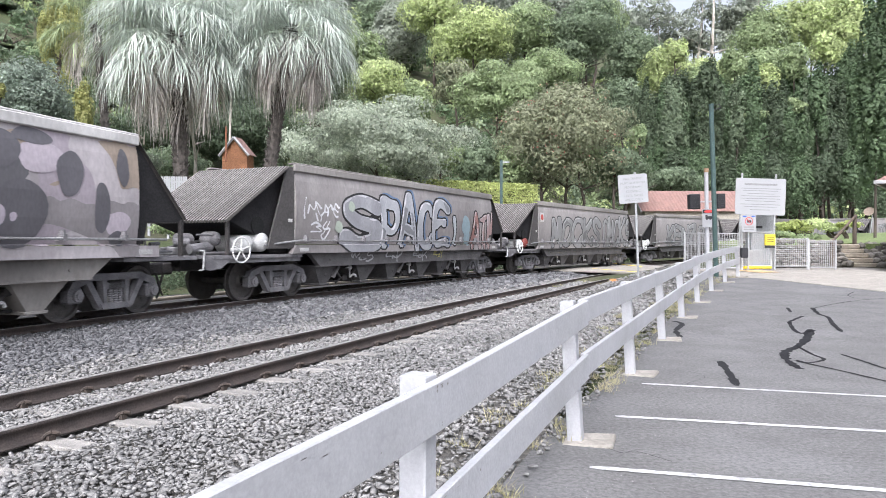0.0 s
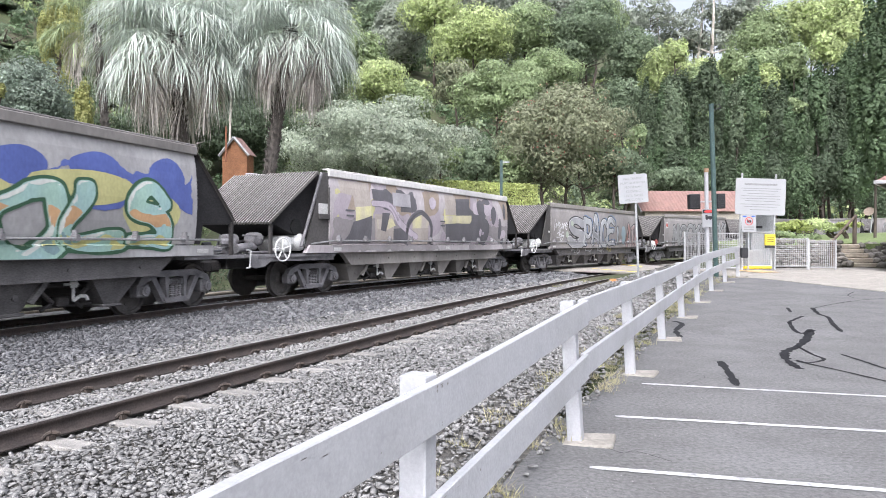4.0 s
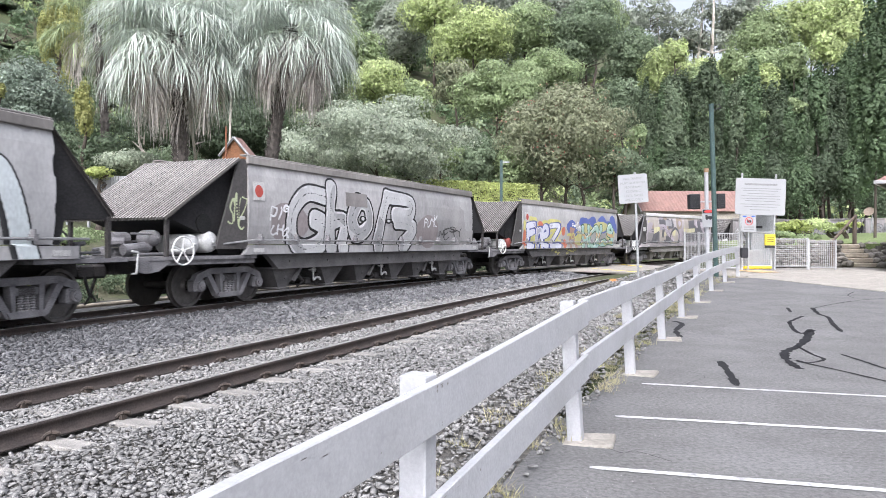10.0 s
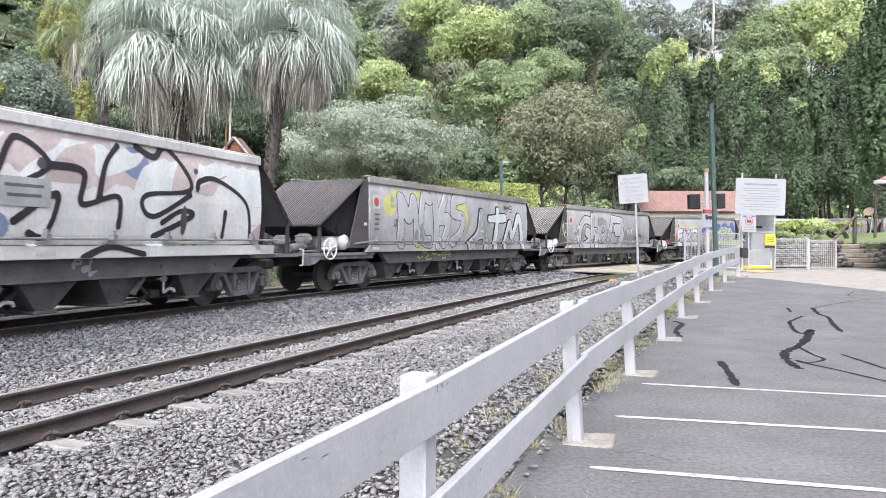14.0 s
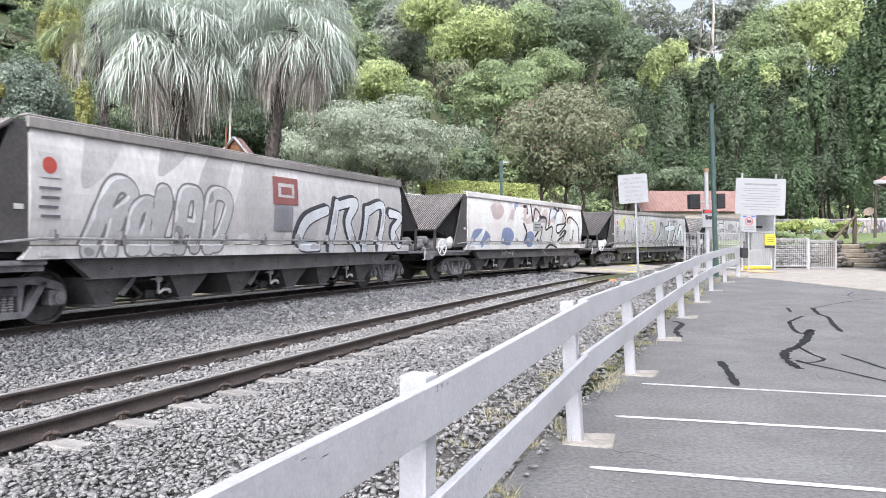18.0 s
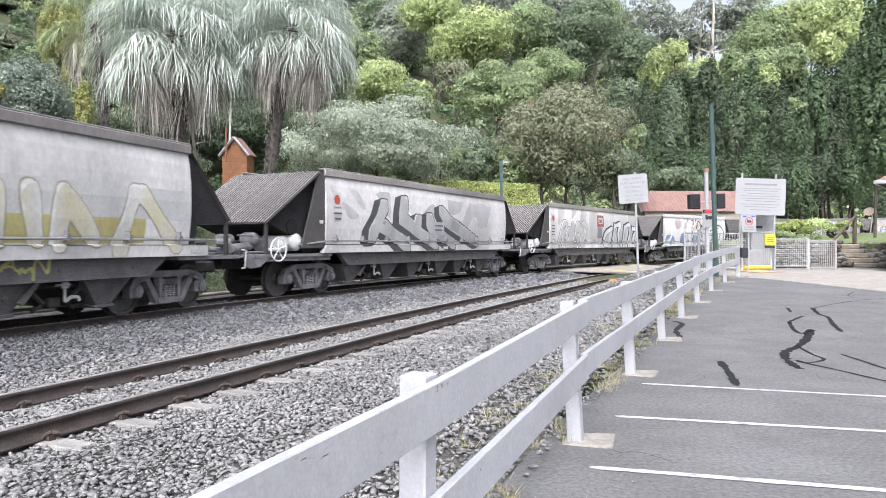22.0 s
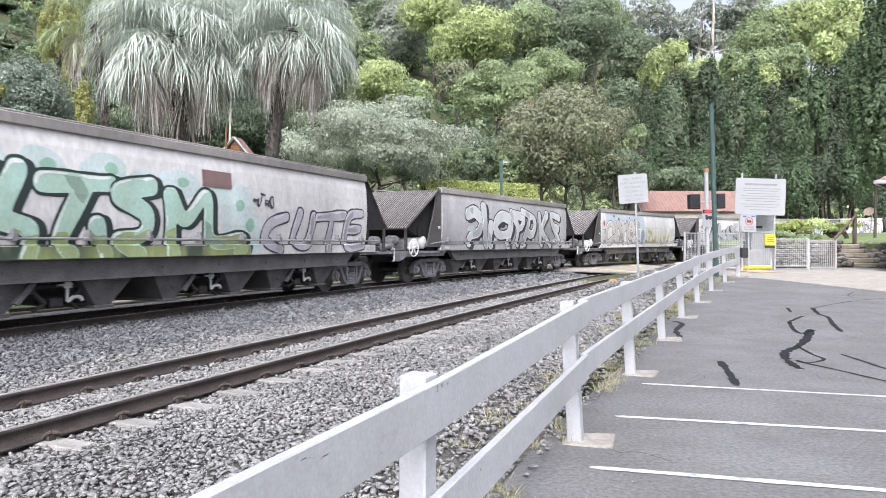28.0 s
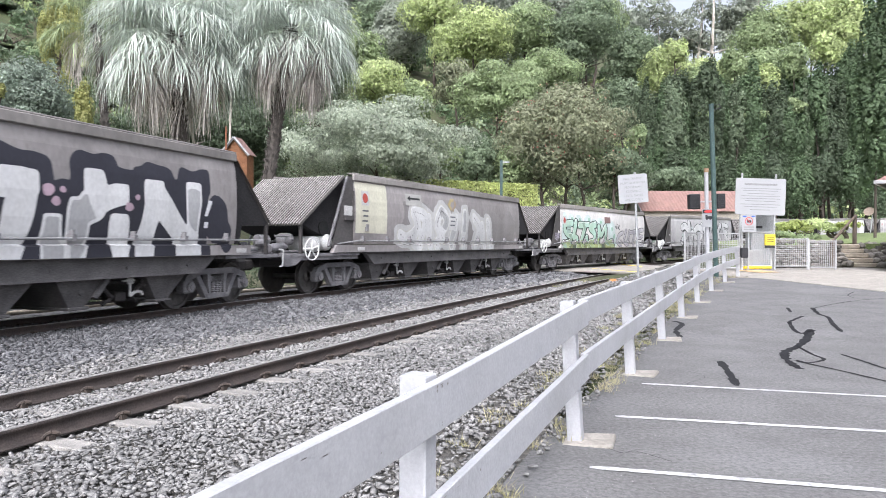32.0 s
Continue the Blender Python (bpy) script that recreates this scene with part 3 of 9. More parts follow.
def hopper_wagon(label, shell, sill_mat, cap_mat, tank_red=False, strutted=False, under=None, ridge=None):
    """One hopper wagon on the rails at its own origin, facing +x, its near side at -y."""
    k = KIT
    w = thing("hopper_wagon", Matrix(), label, "freight wagon", "hopper wagons of the train")
    part("body", k["body"], shell, w)
    for me in k["caps"]:
        part("top_cap", me, cap_mat, w)
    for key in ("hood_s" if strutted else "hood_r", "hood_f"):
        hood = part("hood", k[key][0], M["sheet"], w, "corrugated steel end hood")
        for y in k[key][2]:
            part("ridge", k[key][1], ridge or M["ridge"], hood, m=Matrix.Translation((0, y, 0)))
    for a, b in zip(k["end_plate"], k["strut"]):
        part("end_plate", a, M["plate"], w, "brown end plate in shade-dark colour")
        if strutted:
            part("strut", b, M["frame"], w)
    ew = part("end_wall", k["end_block"], M["void"], w, "sloping end sheet in shade-dark colour")
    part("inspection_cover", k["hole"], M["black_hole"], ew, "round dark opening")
    part("end_wall", k["end_wall_f"], M["void"], w, "sloping end sheet in shade-dark colour")
    sill = part("side_sill", k["sill"][int(strutted)], sill_mat, w)
    for x in (-5.75, 0.7, 6.35):
        part("reflector", k["reflector"], M["tagwhite"], sill, "white reflector plate", Matrix.Translation((x, -1.427, 1.17)))
    for g in k["girders"]:
        part("girder", g, under or M["under"], w)
    part("centre_sill", k["centre_sill"], M["dark"], w)
    part("platform", k["platform"], M["frame"], w)
    part("platform", k["platform_f"], M["frame"], w)
    part("corner_plate", k["corner_plate"], M["frame"], w)
    for x, y in ((-8.25, -1.32), (-8.25, 1.32), (7.42, -1.32), (7.42, 1.32)):
        part("hood_post", k["post"], M["dark"], w, m=Matrix.Translation((x, y, 0)))
    pipe = part("air_pipe", k["pipe"], M["pipe"], w)
    for i in range(10):
        part("pipe_bracket", k["bracket"], M["frame"], pipe, m=Matrix.Translation((XR + 0.35 + i * 1.28, 0, 0)))
    part("grab_rail", k["step"], M["tank"], w, "white grab rail", Matrix.Translation((-8.98, -1.36, 0.78)))
    part("brake_cylinder", k["brake"], M["frame"], w)
    part("brake_gear", k["front_gear"], M["frame"], w, "grimy pipes and a small brake wheel")
    across = pose(0, 0, 0, 0, 0, 90)
    part("tank", k["tank_a"], M["tank"], w, "white air tank", Matrix.Translation((-7.52, -0.84, 1.3)) @ across)
    part("tank", k["tank_b"], M["redtank"] if tank_red else M["tank"], w, "red air tank" if tank_red else "white air tank", Matrix.Translation((-7.02, -0.74, 1.35)) @ across)
    part("tank", k["tank_c"], M["frame"], w, "grimy grey air tank", Matrix.Translation((-8.12, -0.72, 1.42)) @ across)
    part("handwheel", k["handwheel"], M["wheelwhite"], w, "white five-spoked handbrake wheel", Matrix.Translation((-7.93, -1.42, 1.18)))
    for x, turn in ((-4.42, 0), (-2.4, 180), (-0.95, 0), (1.1, 180), (2.45, 0), (4.5, 180)):
        part("discharge_chute", k["chute"], under or M["under"], w, m=Matrix.Translation((x, 0, 1.06)) @ pose(0, 0, 0, 0, 0, turn))
    for x in (-3.3, 0.1, 3.5):
        part("door_gear", k["gear"], M["dark"], w, "black cranks and links of the discharge doors", Matrix.Translation((x, 0, 0.66)))
        part("gate_lever", k["lever"], M["tank"], w, "white-painted gate lever", Matrix.Translation((x + 0.1, -1.02, 0.66)))
    part("coupler", k["coupler"], M["dark"], w, m=Matrix.Translation((7.95, 0, 0)))
    part("coupler", k["coupler"], M["dark"], w, m=Matrix.Translation((-8.45, 0, 0)) @ pose(0, 0, 0, 0, 0, 180))
    if strutted:
        part("data_plate", k["plate"], M["tagwhite"], w, "white data plate", Matrix.Translation((XR - 0.24, -1.366, 2.2)))
        part("locker", k["locker"], M["plate"], w, "steel locker on the end plate")
    else:
        part("data_plate", k["small_plate"], M["tagwhite"], w, "small white data plate", Matrix.Translation((XR - 0.16, -1.366, 1.86)))
    for c in (-BC, BC):
        b = part("bogie", k["bogie"], M["dark"], w, m=Matrix.Translation((c, 0, 0)))
        for s in (-1, 1):
            turn = pose(0, 0, 0, 0, 0, 0 if s < 0 else 180)
            part("side_frame", k["frame"], M["frame"], b, m=Matrix.Translation((0, s * 0.9, 0)) @ turn)
            for x in (-0.11, 0.0, 0.11):
                part("spring", k["spring"], M["frame"], b, m=Matrix.Translation((x, s * 0.9, 0.02)) @ turn)
            for x in (-WB, WB):
                part("axle_box", k["axle_box"], M["frame"], b, m=Matrix.Translation((x, s * 0.88, 0)) @ turn)
        for x in (-WB, WB):
            ws = part("wheelset", k["wheelset"], M["tread"], b, m=Matrix.Translation((x, 0, WR)))
            WHEELS.append((ws, x))
    return w


def run(t):
    """How far the train has come along the main line at t seconds."""
    return 26.5535 + 4.407612 * t + 0.0820518 * t * t + -0.003340191 * t ** 3 + 0.0001262785 * t ** 4 + -0.000001651285 * t ** 5


PITCH = 17.265
WAGONS = []


def wagon_pose(n, t):
    """The pose of wagon n: its two bogies stand on the line."""
    s = float(run(t)) - PITCH * n
    ax, ay, _ = on_line(MAIN, s - BC)
    bx, by, _ = on_line(MAIN, s + BC)
    az, bz = float(rise(s - BC)), float(rise(s + BC))
    a, b = Vector((ax, ay, az + RAIL_TOP)), Vector((bx, by, bz + RAIL_TOP))
    d = b - a
    return Matrix.Translation((a + b) / 2) @ Euler((0, -math.asin(d.z / d.length), math.atan2(d.y, d.x))).to_matrix().to_4x4()


def motions():
    for n, w in WAGONS:
        walk(w, [(i * 0.5, wagon_pose(n, i * 0.5)) for i in range(65)])
    turns = [(i * 0.1, float(run(i * 0.1)) / WR) for i in range(321)]
    for ws, x in WHEELS:
        walk(ws, [(t, Matrix.Translation((x, 0, WR)) @ Matrix.Rotation(a, 4, "Y")) for t, a in turns])


def shell(name, c1, c2, dirt=None, scale=0.8):
    return mat(name, c1, c2, scale, 0.6, 0.05, bump=0.1, bscale=8, fine=0.06, grit=0.2, gscale=5.0, dirt=dirt or tuple(v * 0.68 for v in c2), spec=0.35, stretch=(1.3, 1, 0.6))


KIT = wagon_kit()
BROWN = shell("grimy_brown_steel", (0.315, 0.293, 0.285), (0.25, 0.232, 0.227))
GREY = shell("grimy_grey_sprayed_steel", (0.43, 0.42, 0.417), (0.34, 0.332, 0.332))
PALE = shell("pale_sprayed_steel", (0.64, 0.62, 0.6), (0.56, 0.545, 0.53))
CAP = shell("dusty_cap_steel", (0.3, 0.28, 0.262), (0.2, 0.186, 0.175), scale=0.6)
CAMO = shell("mottled_sprayed_steel", (0.5, 0.46, 0.47), (0.42, 0.385, 0.39))
DUSTY = shell("dusty_underframe_steel", (0.34, 0.318, 0.296), (0.21, 0.195, 0.182))
RIDGES = [mat("lit_grimy_ridges", c, tuple(0.7 * v for v in c), 1.1, 0.65, 0.1, fine=0.1, objrand=0.18, stretch=(0.4, 2.5, 0.4)) for c in ((0.15, 0.141, 0.138), (0.27, 0.255, 0.243))]
SHELLS = {2: CAMO, 3: GREY, 4: GREY, 5: GREY, 6: PALE, 7: PALE, 8: PALE, 9: PALE, 10: GREY, 11: PALE}
LABELS = {
    1: "dark grimy hopper wagon with silver sprayed lettering", 2: "mottled camouflage-coloured hopper wagon with dark lettering", 3: "hopper wagon with blue, white and yellow lettering",
    4: "grimy grey hopper wagon with grey outlined bubble lettering", 5: "grey hopper wagon with lime and white lettering", 6: "pale hopper wagon with white and blue lettering",
    7: "pale grey hopper wagon with a red emblem", 8: "pale grey hopper wagon with slanted dark lettering", 9: "hopper wagon with tan bubble lettering on blue",
    10: "grey hopper wagon with black outlined silver lettering", 11: "pale hopper wagon with mint green lettering", 12: "dark hopper wagon with a cream painted panel",
    13: "dark hopper wagon with white lettering on black"}
for n in range(-4, 14):
    sh = SHELLS.get(n, BROWN)
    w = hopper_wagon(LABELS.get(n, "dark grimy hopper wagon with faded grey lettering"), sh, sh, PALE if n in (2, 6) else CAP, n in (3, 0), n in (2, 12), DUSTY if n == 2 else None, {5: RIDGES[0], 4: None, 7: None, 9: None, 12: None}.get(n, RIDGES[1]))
    WAGONS.append((n, w))


# ---- car park ----
def slab(name, outline, z, material, thick=0.06, label="", category="", step=1.0, kind="structure"):
    """A thin slab that follows the car park's slope, from an outline in plan."""
    bm = bmesh.new()
    f = bm.faces.new([bm.verts.new((x, y, 0)) for x, y in outline])
    for lim in np.arange(min(p[1] for p in outline) + step, max(p[1] for p in outline), step):
        bmesh.ops.bisect_plane(bm, geom=bm.verts[:] + bm.edges[:] + bm.faces[:], plane_co=(0, lim, 0), plane_no=(0, 1, 0))
    r = bmesh.ops.extrude_face_region(bm, geom=bm.faces[:])
    for v in [e for e in r["geom"] if isinstance(e, bmesh.types.BMVert)]:
        v.co.z += thick
    for v in bm.verts:
        v.co.z += float(park_z(v.co.y)) + z - thick
    bmesh.ops.recalc_face_normals(bm, faces=bm.faces)
    ob = new(name, bm_mesh(name, bm, material))
    return tagged(ob, label, category, kind=kind)


slab("pavement_asphalt", [(-3.4, -17.05), (40, -17.05), (40, 14.61), (12.6, 17.05), (10.9, 24.84), (8.9, 25.08), (7.0, 19.73), (3.1, 10.96), (0.75, 5.54), (-0.45, 2.31), (-2.7, -3.17)], 0.0, M["asphalt"], 0.1, "worn grey asphalt of the car park", "car park")

POSTS = [(-2.5, -2.97), (-1.3, -0.13), (-0.1, 2.74), (1.03, 5.54), (2.2, 8.38), (3.47, 11.33), (4.7, 14.08), (6.02, 16.93), (7.47, 19.91), (9.04, 22.94), (10.52, 25.52)]
# heights of the middles of the upper and the lower board at each post
RAILS = [(0.87, 0.43), (0.87, 0.43), (0.915, 0.48), (1.0, 0.585), (1.0, 0.575), (1.01, 0.585)] + [(1.0, 0.57)] * 5


def post_mesh():
    bm = bmesh.new()
    box(bm, -0.055, 0.055, -0.055, 0.055, -0.05, 1.085, 0.006)
    return bm_mesh("post", bm, M["white"])


M["chip"] = mat("bared_grey_timber", (0.2, 0.19, 0.175), (0.3, 0.29, 0.28), 40, 0.9)
M["hole"] = mat("dark_hole", (0.02, 0.02, 0.02), (0.03, 0.03, 0.03), 10, 0.9)


def build_fence():
    t = thing("rail_fence", Matrix(), "white-painted two-rail timber fence along the car park", "fence")
    pm = post_mesh()
    chips = []
    for k in range(4):
        bm = bmesh.new()
        bm.faces.new([bm.verts.new((random.uniform(0.5, 1) * (0.006, 0.02, 0.011, 0.004)[k] * math.cos(a), 0, random.uniform(0.4, 1) * (0.004, 0.003, 0.008, 0.012)[k] * math.sin(a))) for a in np.linspace(6.28, 0, 9)[:-1]])
        bmesh.ops.solidify(bm, geom=bm.faces[:], thickness=0.0006)
        chips.append(bm_mesh("paint_chip", bm, M["chip"]))
    bm = bmesh.new()
    box(bm, -0.17, 0.17, -0.19, 0.19, -0.06, 0.012, 0.01)
    pad = bm_mesh("footing", bm, M["concrete"])
    for i, (x, y) in enumerate(POSTS):
        z = float(park_z(y))
        a, b = POSTS[max(0, i - 1)], POSTS[min(len(POSTS) - 1, i + 1)]
        yaw = math.degrees(math.atan2(b[1] - a[1], b[0] - a[0]))
        p = part("post", pm, M["white"], t, m=Matrix.Translation((x, y, z - (0.055 if i < 3 else 0.0))) @ pose(0, 0, 0, 0, (-3.3 if i > 2 else 0.0) + random.uniform(-0.4, 0.4), 0) @ pose(0, 0, 0, 0, 0, yaw))
        part("footing", pad, M["concrete"], p, "grey concrete footing", pose(0.03, -0.1, 0.055 if i < 3 else 0.0, 0, 0, random.uniform(-8, 8)))
    for row in (0, 1):
        for i in range(len(POSTS) - 1):
            (xa, ya), (xb, yb) = POSTS[i], POSTS[i + 1]
            lo, hi = RAILS[i][row] - 0.095, RAILS[i][row] + 0.095
            d = Vector((xb - xa, yb - ya, float(park_z(yb) - park_z(ya)) + RAILS[i + 1][row] - RAILS[i][row]))
            n = Vector((d.y, -d.x, 0)).normalized() * 0.082
            bm = bmesh.new()
            box(bm, -0.003, d.length + 0.001, -0.02, 0.02, lo, hi, 0.004)
            a = Vector((xa - (0.055 * lo if i > 2 else 0.0), ya, float(park_z(ya)))) + n
            rb = part("rail_board", bm, M["white"], t, m=Matrix.Translation(a) @ Euler((0, -math.asin(d.z / d.length), math.atan2(d.y, d.x))).to_matrix().to_4x4())
            # flaked paint, mostly along the edges
            for k in range(14 if i < 5 else 4):
                e = abs(random.gauss(0, 0.02))
                part("paint_chip", chips[k % 4], M["chip"], rb, m=Matrix.Translation((random.choice((random.uniform(0, d.length), random.choice((0.03, d.length - 0.03)))), -0.0212, hi - 0.006 - e if random.random() < 0.6 else lo + 0.008 + e)))
    n3 = part("bolt_hole", boxes((-0.02, 0.02, -0.02, 0.02, -0.03, 0.03), bevel=0.006), M["hole"], t, "dark hole cut in a post", Matrix.Translation((0.925, 5.45, 0.835)))
    return t


build_fence()


# ---- ballast ----
FX, FY = np.array([p[0] for p in POSTS]), np.array([p[1] for p in POSTS])


def side_coords(x, y):
    """Arc length and offset of points from the siding."""
    g, sx, sy, th = (a[::5] for a in SIDE)
    d2 = (x[:, None] - sx) ** 2 + (y[:, None] - sy) ** 2
    i = d2.argmin(1)
    off = (x - sx[i]) * np.cos(th[i]) - (y - sy[i]) * np.sin(th[i])
    along = (x - sx[i]) * np.sin(th[i]) + (y - sy[i]) * np.cos(th[i])
    return g[i] + along, off


def bed_z(off):
    """Height of the ballast at an offset to the right of the main line."""
    return np.interp(off, [-5.5, -2.6, -1.3, 1.5, 2.8, 3.6, 6.2, 7.0, 9.0], [-0.09, -0.06, 0.075, 0.085, 0.02, -0.025, -0.025, -0.01, -0.01])


def verge(x, y):
    """The rise from the siding to the edge of the car park."""
    sd = np.concatenate([side_coords(x[i:i + 4000], y[i:i + 4000])[1] for i in range(0, len(x), 4000)])
    return np.maximum(0, park_z(y) - 0.05) * np.clip((sd - 0.75) / 0.9, 0, 1), sd


def build_bed():
    for name, lo, hi, material, label in (("ballast_bed", -5.5, 3.25, M["bed"], "fine grey gravel under the track ballast"), ("siding_bed", 3.25, 9.5, M["dirt"], "dusty gravel and dirt round the siding")):
        ss, offs = np.arange(-19, 40, 0.6), np.linspace(lo, hi, 32)
        v = []
        for s in ss:
            x, y, _ = on_line(MAIN, s, offs)
            x = np.minimum(x, np.interp(y, FY, FX) + 0.25)
            v.append(np.stack([x, y, bed_z(offs) - 0.006 + (verge(x, y)[0] if lo > 0 else 0)], 1))
        n = len(offs)
        f = (np.arange(len(ss) - 1)[:, None] * n + np.arange(n - 1)[None, :]).ravel()
        ob = new(name, fast_mesh(name, np.concatenate(v), np.stack([f, f + 1, f + 1 + n, f + n], 1), material, True))
        tagged(ob, label, "gravel", kind="structure")


def build_stones():
    rng = np.random.RandomState(3)
    pts = []
    for y0, y1, gap in ((-0.6, 2.4, 0.05), (2.4, 8.5, 0.04), (8.5, 14.6, 0.05), (14.6, 24.4, 0.072), (24.4, 39.0, 0.12)):
        gx_, gy_ = np.meshgrid(np.arange(-11, 12, gap), np.arange(y0, y1, gap))
        x, y = gx_.ravel(), gy_.ravel()
        x, y = x + rng.uniform(-0.6, 0.6, len(x)) * gap, y + rng.uniform(-0.6, 0.6, len(x)) * gap
        keep = (abs(x) < y * 0.74 + 2.2) & (x < np.interp(y, FY, FX) - 0.12)
        pts.append(np.stack([x[keep], y[keep], np.full(keep.sum(), gap)], 1))
    P = np.concatenate(pts)
    g, mx, my, th = (a[1800:2780:3] for a in MAIN)
    off = np.empty(len(P))
    for i in range(0, len(P), 4000):
        q = P[i:i + 4000]
        j = ((q[:, :1] - mx) ** 2 + (q[:, 1:2] - my) ** 2).argmin(1)
        off[i:i + 4000] = (q[:, 0] - mx[j]) * np.cos(th[j]) - (q[:, 1] - my[j]) * np.sin(th[j])
    so, sd = np.empty(len(P)), np.empty(len(P))
    for i in range(0, len(P), 4000):
        so[i:i + 4000], sd[i:i + 4000] = side_coords(P[i:i + 4000, 0], P[i:i + 4000, 1])
    keep = (off > -2.4) & (abs(abs(off) - 0.587) > 0.085) & (abs(abs(sd) - 0.587) > 0.08)
    ph = abs((so + 7.7 + 0.345) % 0.69 - 0.345) < 0.1 + 0.035 * np.sin(sd * 17 + np.floor(so / 0.69) * 2.1)
    r = rng.rand(len(P))
    wob = np.sin(so * 7.3) * 0.5 + 0.5
    keep &= ~(ph & (abs(sd) < 1.06 + 0.16 * wob) & (abs(sd) > 0.62) & (r < np.where(sd > 0, 0.9, 0.3)))
    keep &= ~(ph & (abs(sd) <= 0.5) & (r < 0.04 + 0.12 * wob))
    # thinner towards the fence, where soil shows
    edge = np.interp(P[:, 1], FY, FX) - P[:, 0]
    keep &= ~((edge < 1.3) & (r < 0.9 - 0.45 * edge) & (P[:, 1] > 4.3))
    keep &= ~((P[:, 1] > 18.3) & (sd > 0.4) & (r < 0.75))
    # none on the crossing slab
    a, b = np.array((9.2, 29.2)), np.array((6.2, 45.0))
    h = np.clip(((P[:, :2] - a) @ (b - a)) / ((b - a) @ (b - a)), 0, 1)
    keep &= ~((np.linalg.norm(P[:, :2] - a - h[:, None] * (b - a), axis=1) < 1.7) & (P[:, 1] > 29.6))
    P, off, sd = P[keep], off[keep], sd[keep]
    n = len(P)
    cube = np.array([(x, y, z) for x in (-1, 1) for y in (-1, 1) for z in (-1, 1)], float)
    faces = np.array([(0, 1, 3, 2), (4, 6, 7, 5), (0, 4, 5, 1), (2, 3, 7, 6), (0, 2, 6, 4), (1, 5, 7, 3)])
    size = P[:, 2] * rng.uniform(0.3, 0.82, n) * np.where(off < 3.3, 1.25, 1.0)
    V = cube[None] * (1 + rng.uniform(-0.7, 0.5, (n, 8, 3))) * rng.uniform(0.35, 1.4, (n, 1, 3))
    q = rng.normal(0, 1, (n, 4))
    q /= np.linalg.norm(q, axis=1, keepdims=True)
    w, a, b, c = q.T
    R = np.stack([1 - 2 * (b * b + c * c), 2 * (a * b - c * w), 2 * (a * c + b * w), 2 * (a * b + c * w), 1 - 2 * (a * a + c * c), 2 * (b * c - a * w), 2 * (a * c - b * w), 2 * (b * c + a * w), 1 - 2 * (a * a + b * b)], 1).reshape(n, 3, 3)
    V = np.einsum("nij,nkj->nki", R, V) * (size * 0.74)[:, None, None] * (1.0, 1.0, 0.58)
    lift = verge(P[:, 0], P[:, 1])[0]
    z = bed_z(off) + lift + 0.024 * ((abs(sd) < 0.56) | ((sd < -0.6) & (sd > -1.3)) | (sd > 1.1)) + rng.uniform(-0.012, 0.022, n) * (P[:, 2] / 0.06)
    V += np.stack([P[:, 0], P[:, 1], z], 1)[:, None, :]
    near = off > 3.3 + rng.normal(0, 0.25, n)
    for name, sel, material, label in (("ballast_stones", ~near, M["stone"], "crushed grey stone ballast round the main track"), ("siding_stones", near, M["gravel"], "dusty brown-grey crushed stone round the siding")):
        k = int(sel.sum())
        F = (faces[None] + (np.arange(k) * 8)[:, None, None]).reshape(-1, 4)
        ob = new(name, fast_mesh(name, V[sel].reshape(-1, 3), F, material))
        tagged(ob, label, "ballast", kind="stuff")


build_bed()
build_stones()


# ---- planting ----
def green(name, c, v=0.3, leaf=0.42, rough=0.55):
    return mat(name, c, tuple(x * 0.62 for x in c), 0.45, rough, leaf=leaf, island=v, fine=0.0, spec=0.25)


LEAF = {
    "mid": green("mid_green_leaves", (0.35, 0.43, 0.23)),
    "light": green("light_green_leaves", (0.51, 0.59, 0.28)),
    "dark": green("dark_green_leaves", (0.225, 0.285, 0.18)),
    "grey": green("grey_green_leaves", (0.42, 0.47, 0.36)),
    "blue": green("blue_green_leaves", (0.31, 0.37, 0.3)),
    "yellow": green("yellow_green_leaves", (0.42, 0.43, 0.17)),
    "lime": green("lime_hedge_leaves", (0.44, 0.5, 0.18)),
    "vine": green("creeper_leaves", (0.15, 0.215, 0.115)),
    # Far trees: aerial haze is put into this paler, greyer leaf colour.
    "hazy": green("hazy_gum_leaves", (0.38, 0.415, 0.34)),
    # Leaf green darkened: the shade under the palms is put into this colour.
    "deep": green("shaded_deep_green_leaves", (0.125, 0.165, 0.1)),
    "hedge": green("bright_hedge_leaves", (0.56, 0.62, 0.24)),
    "olive": green("olive_leaves", (0.31, 0.33, 0.21)),
}
RNG = np.random.RandomState(7)


def leaves(centres, normals, size, aspect=2.0, droop=0.3, rng=RNG):
    """Rhombic leaves, two triangles each, round the given points."""
    n = len(centres)
    nrm = normals + rng.normal(0, 0.42, (n, 3))
    nrm /= np.linalg.norm(nrm, axis=1, keepdims=True) + 1e-9
    u = rng.normal(0, 1, (n, 3))
    u[:, 2] -= droop
    u -= nrm * (u * nrm).sum(1, keepdims=True)
    u /= np.linalg.norm(u, axis=1, keepdims=True) + 1e-9
    w = np.cross(nrm, u)
    s = size * rng.uniform(0.6, 1.35, (n, 1))
    a, b = u * s * aspect / 2, w * s / 2
    v = np.stack([centres - a, centres + b + nrm * s * 0.12, centres + a, centres - b + nrm * s * 0.12], 1)
    return v.reshape(-1, 3), np.arange(n * 4).reshape(n, 4)


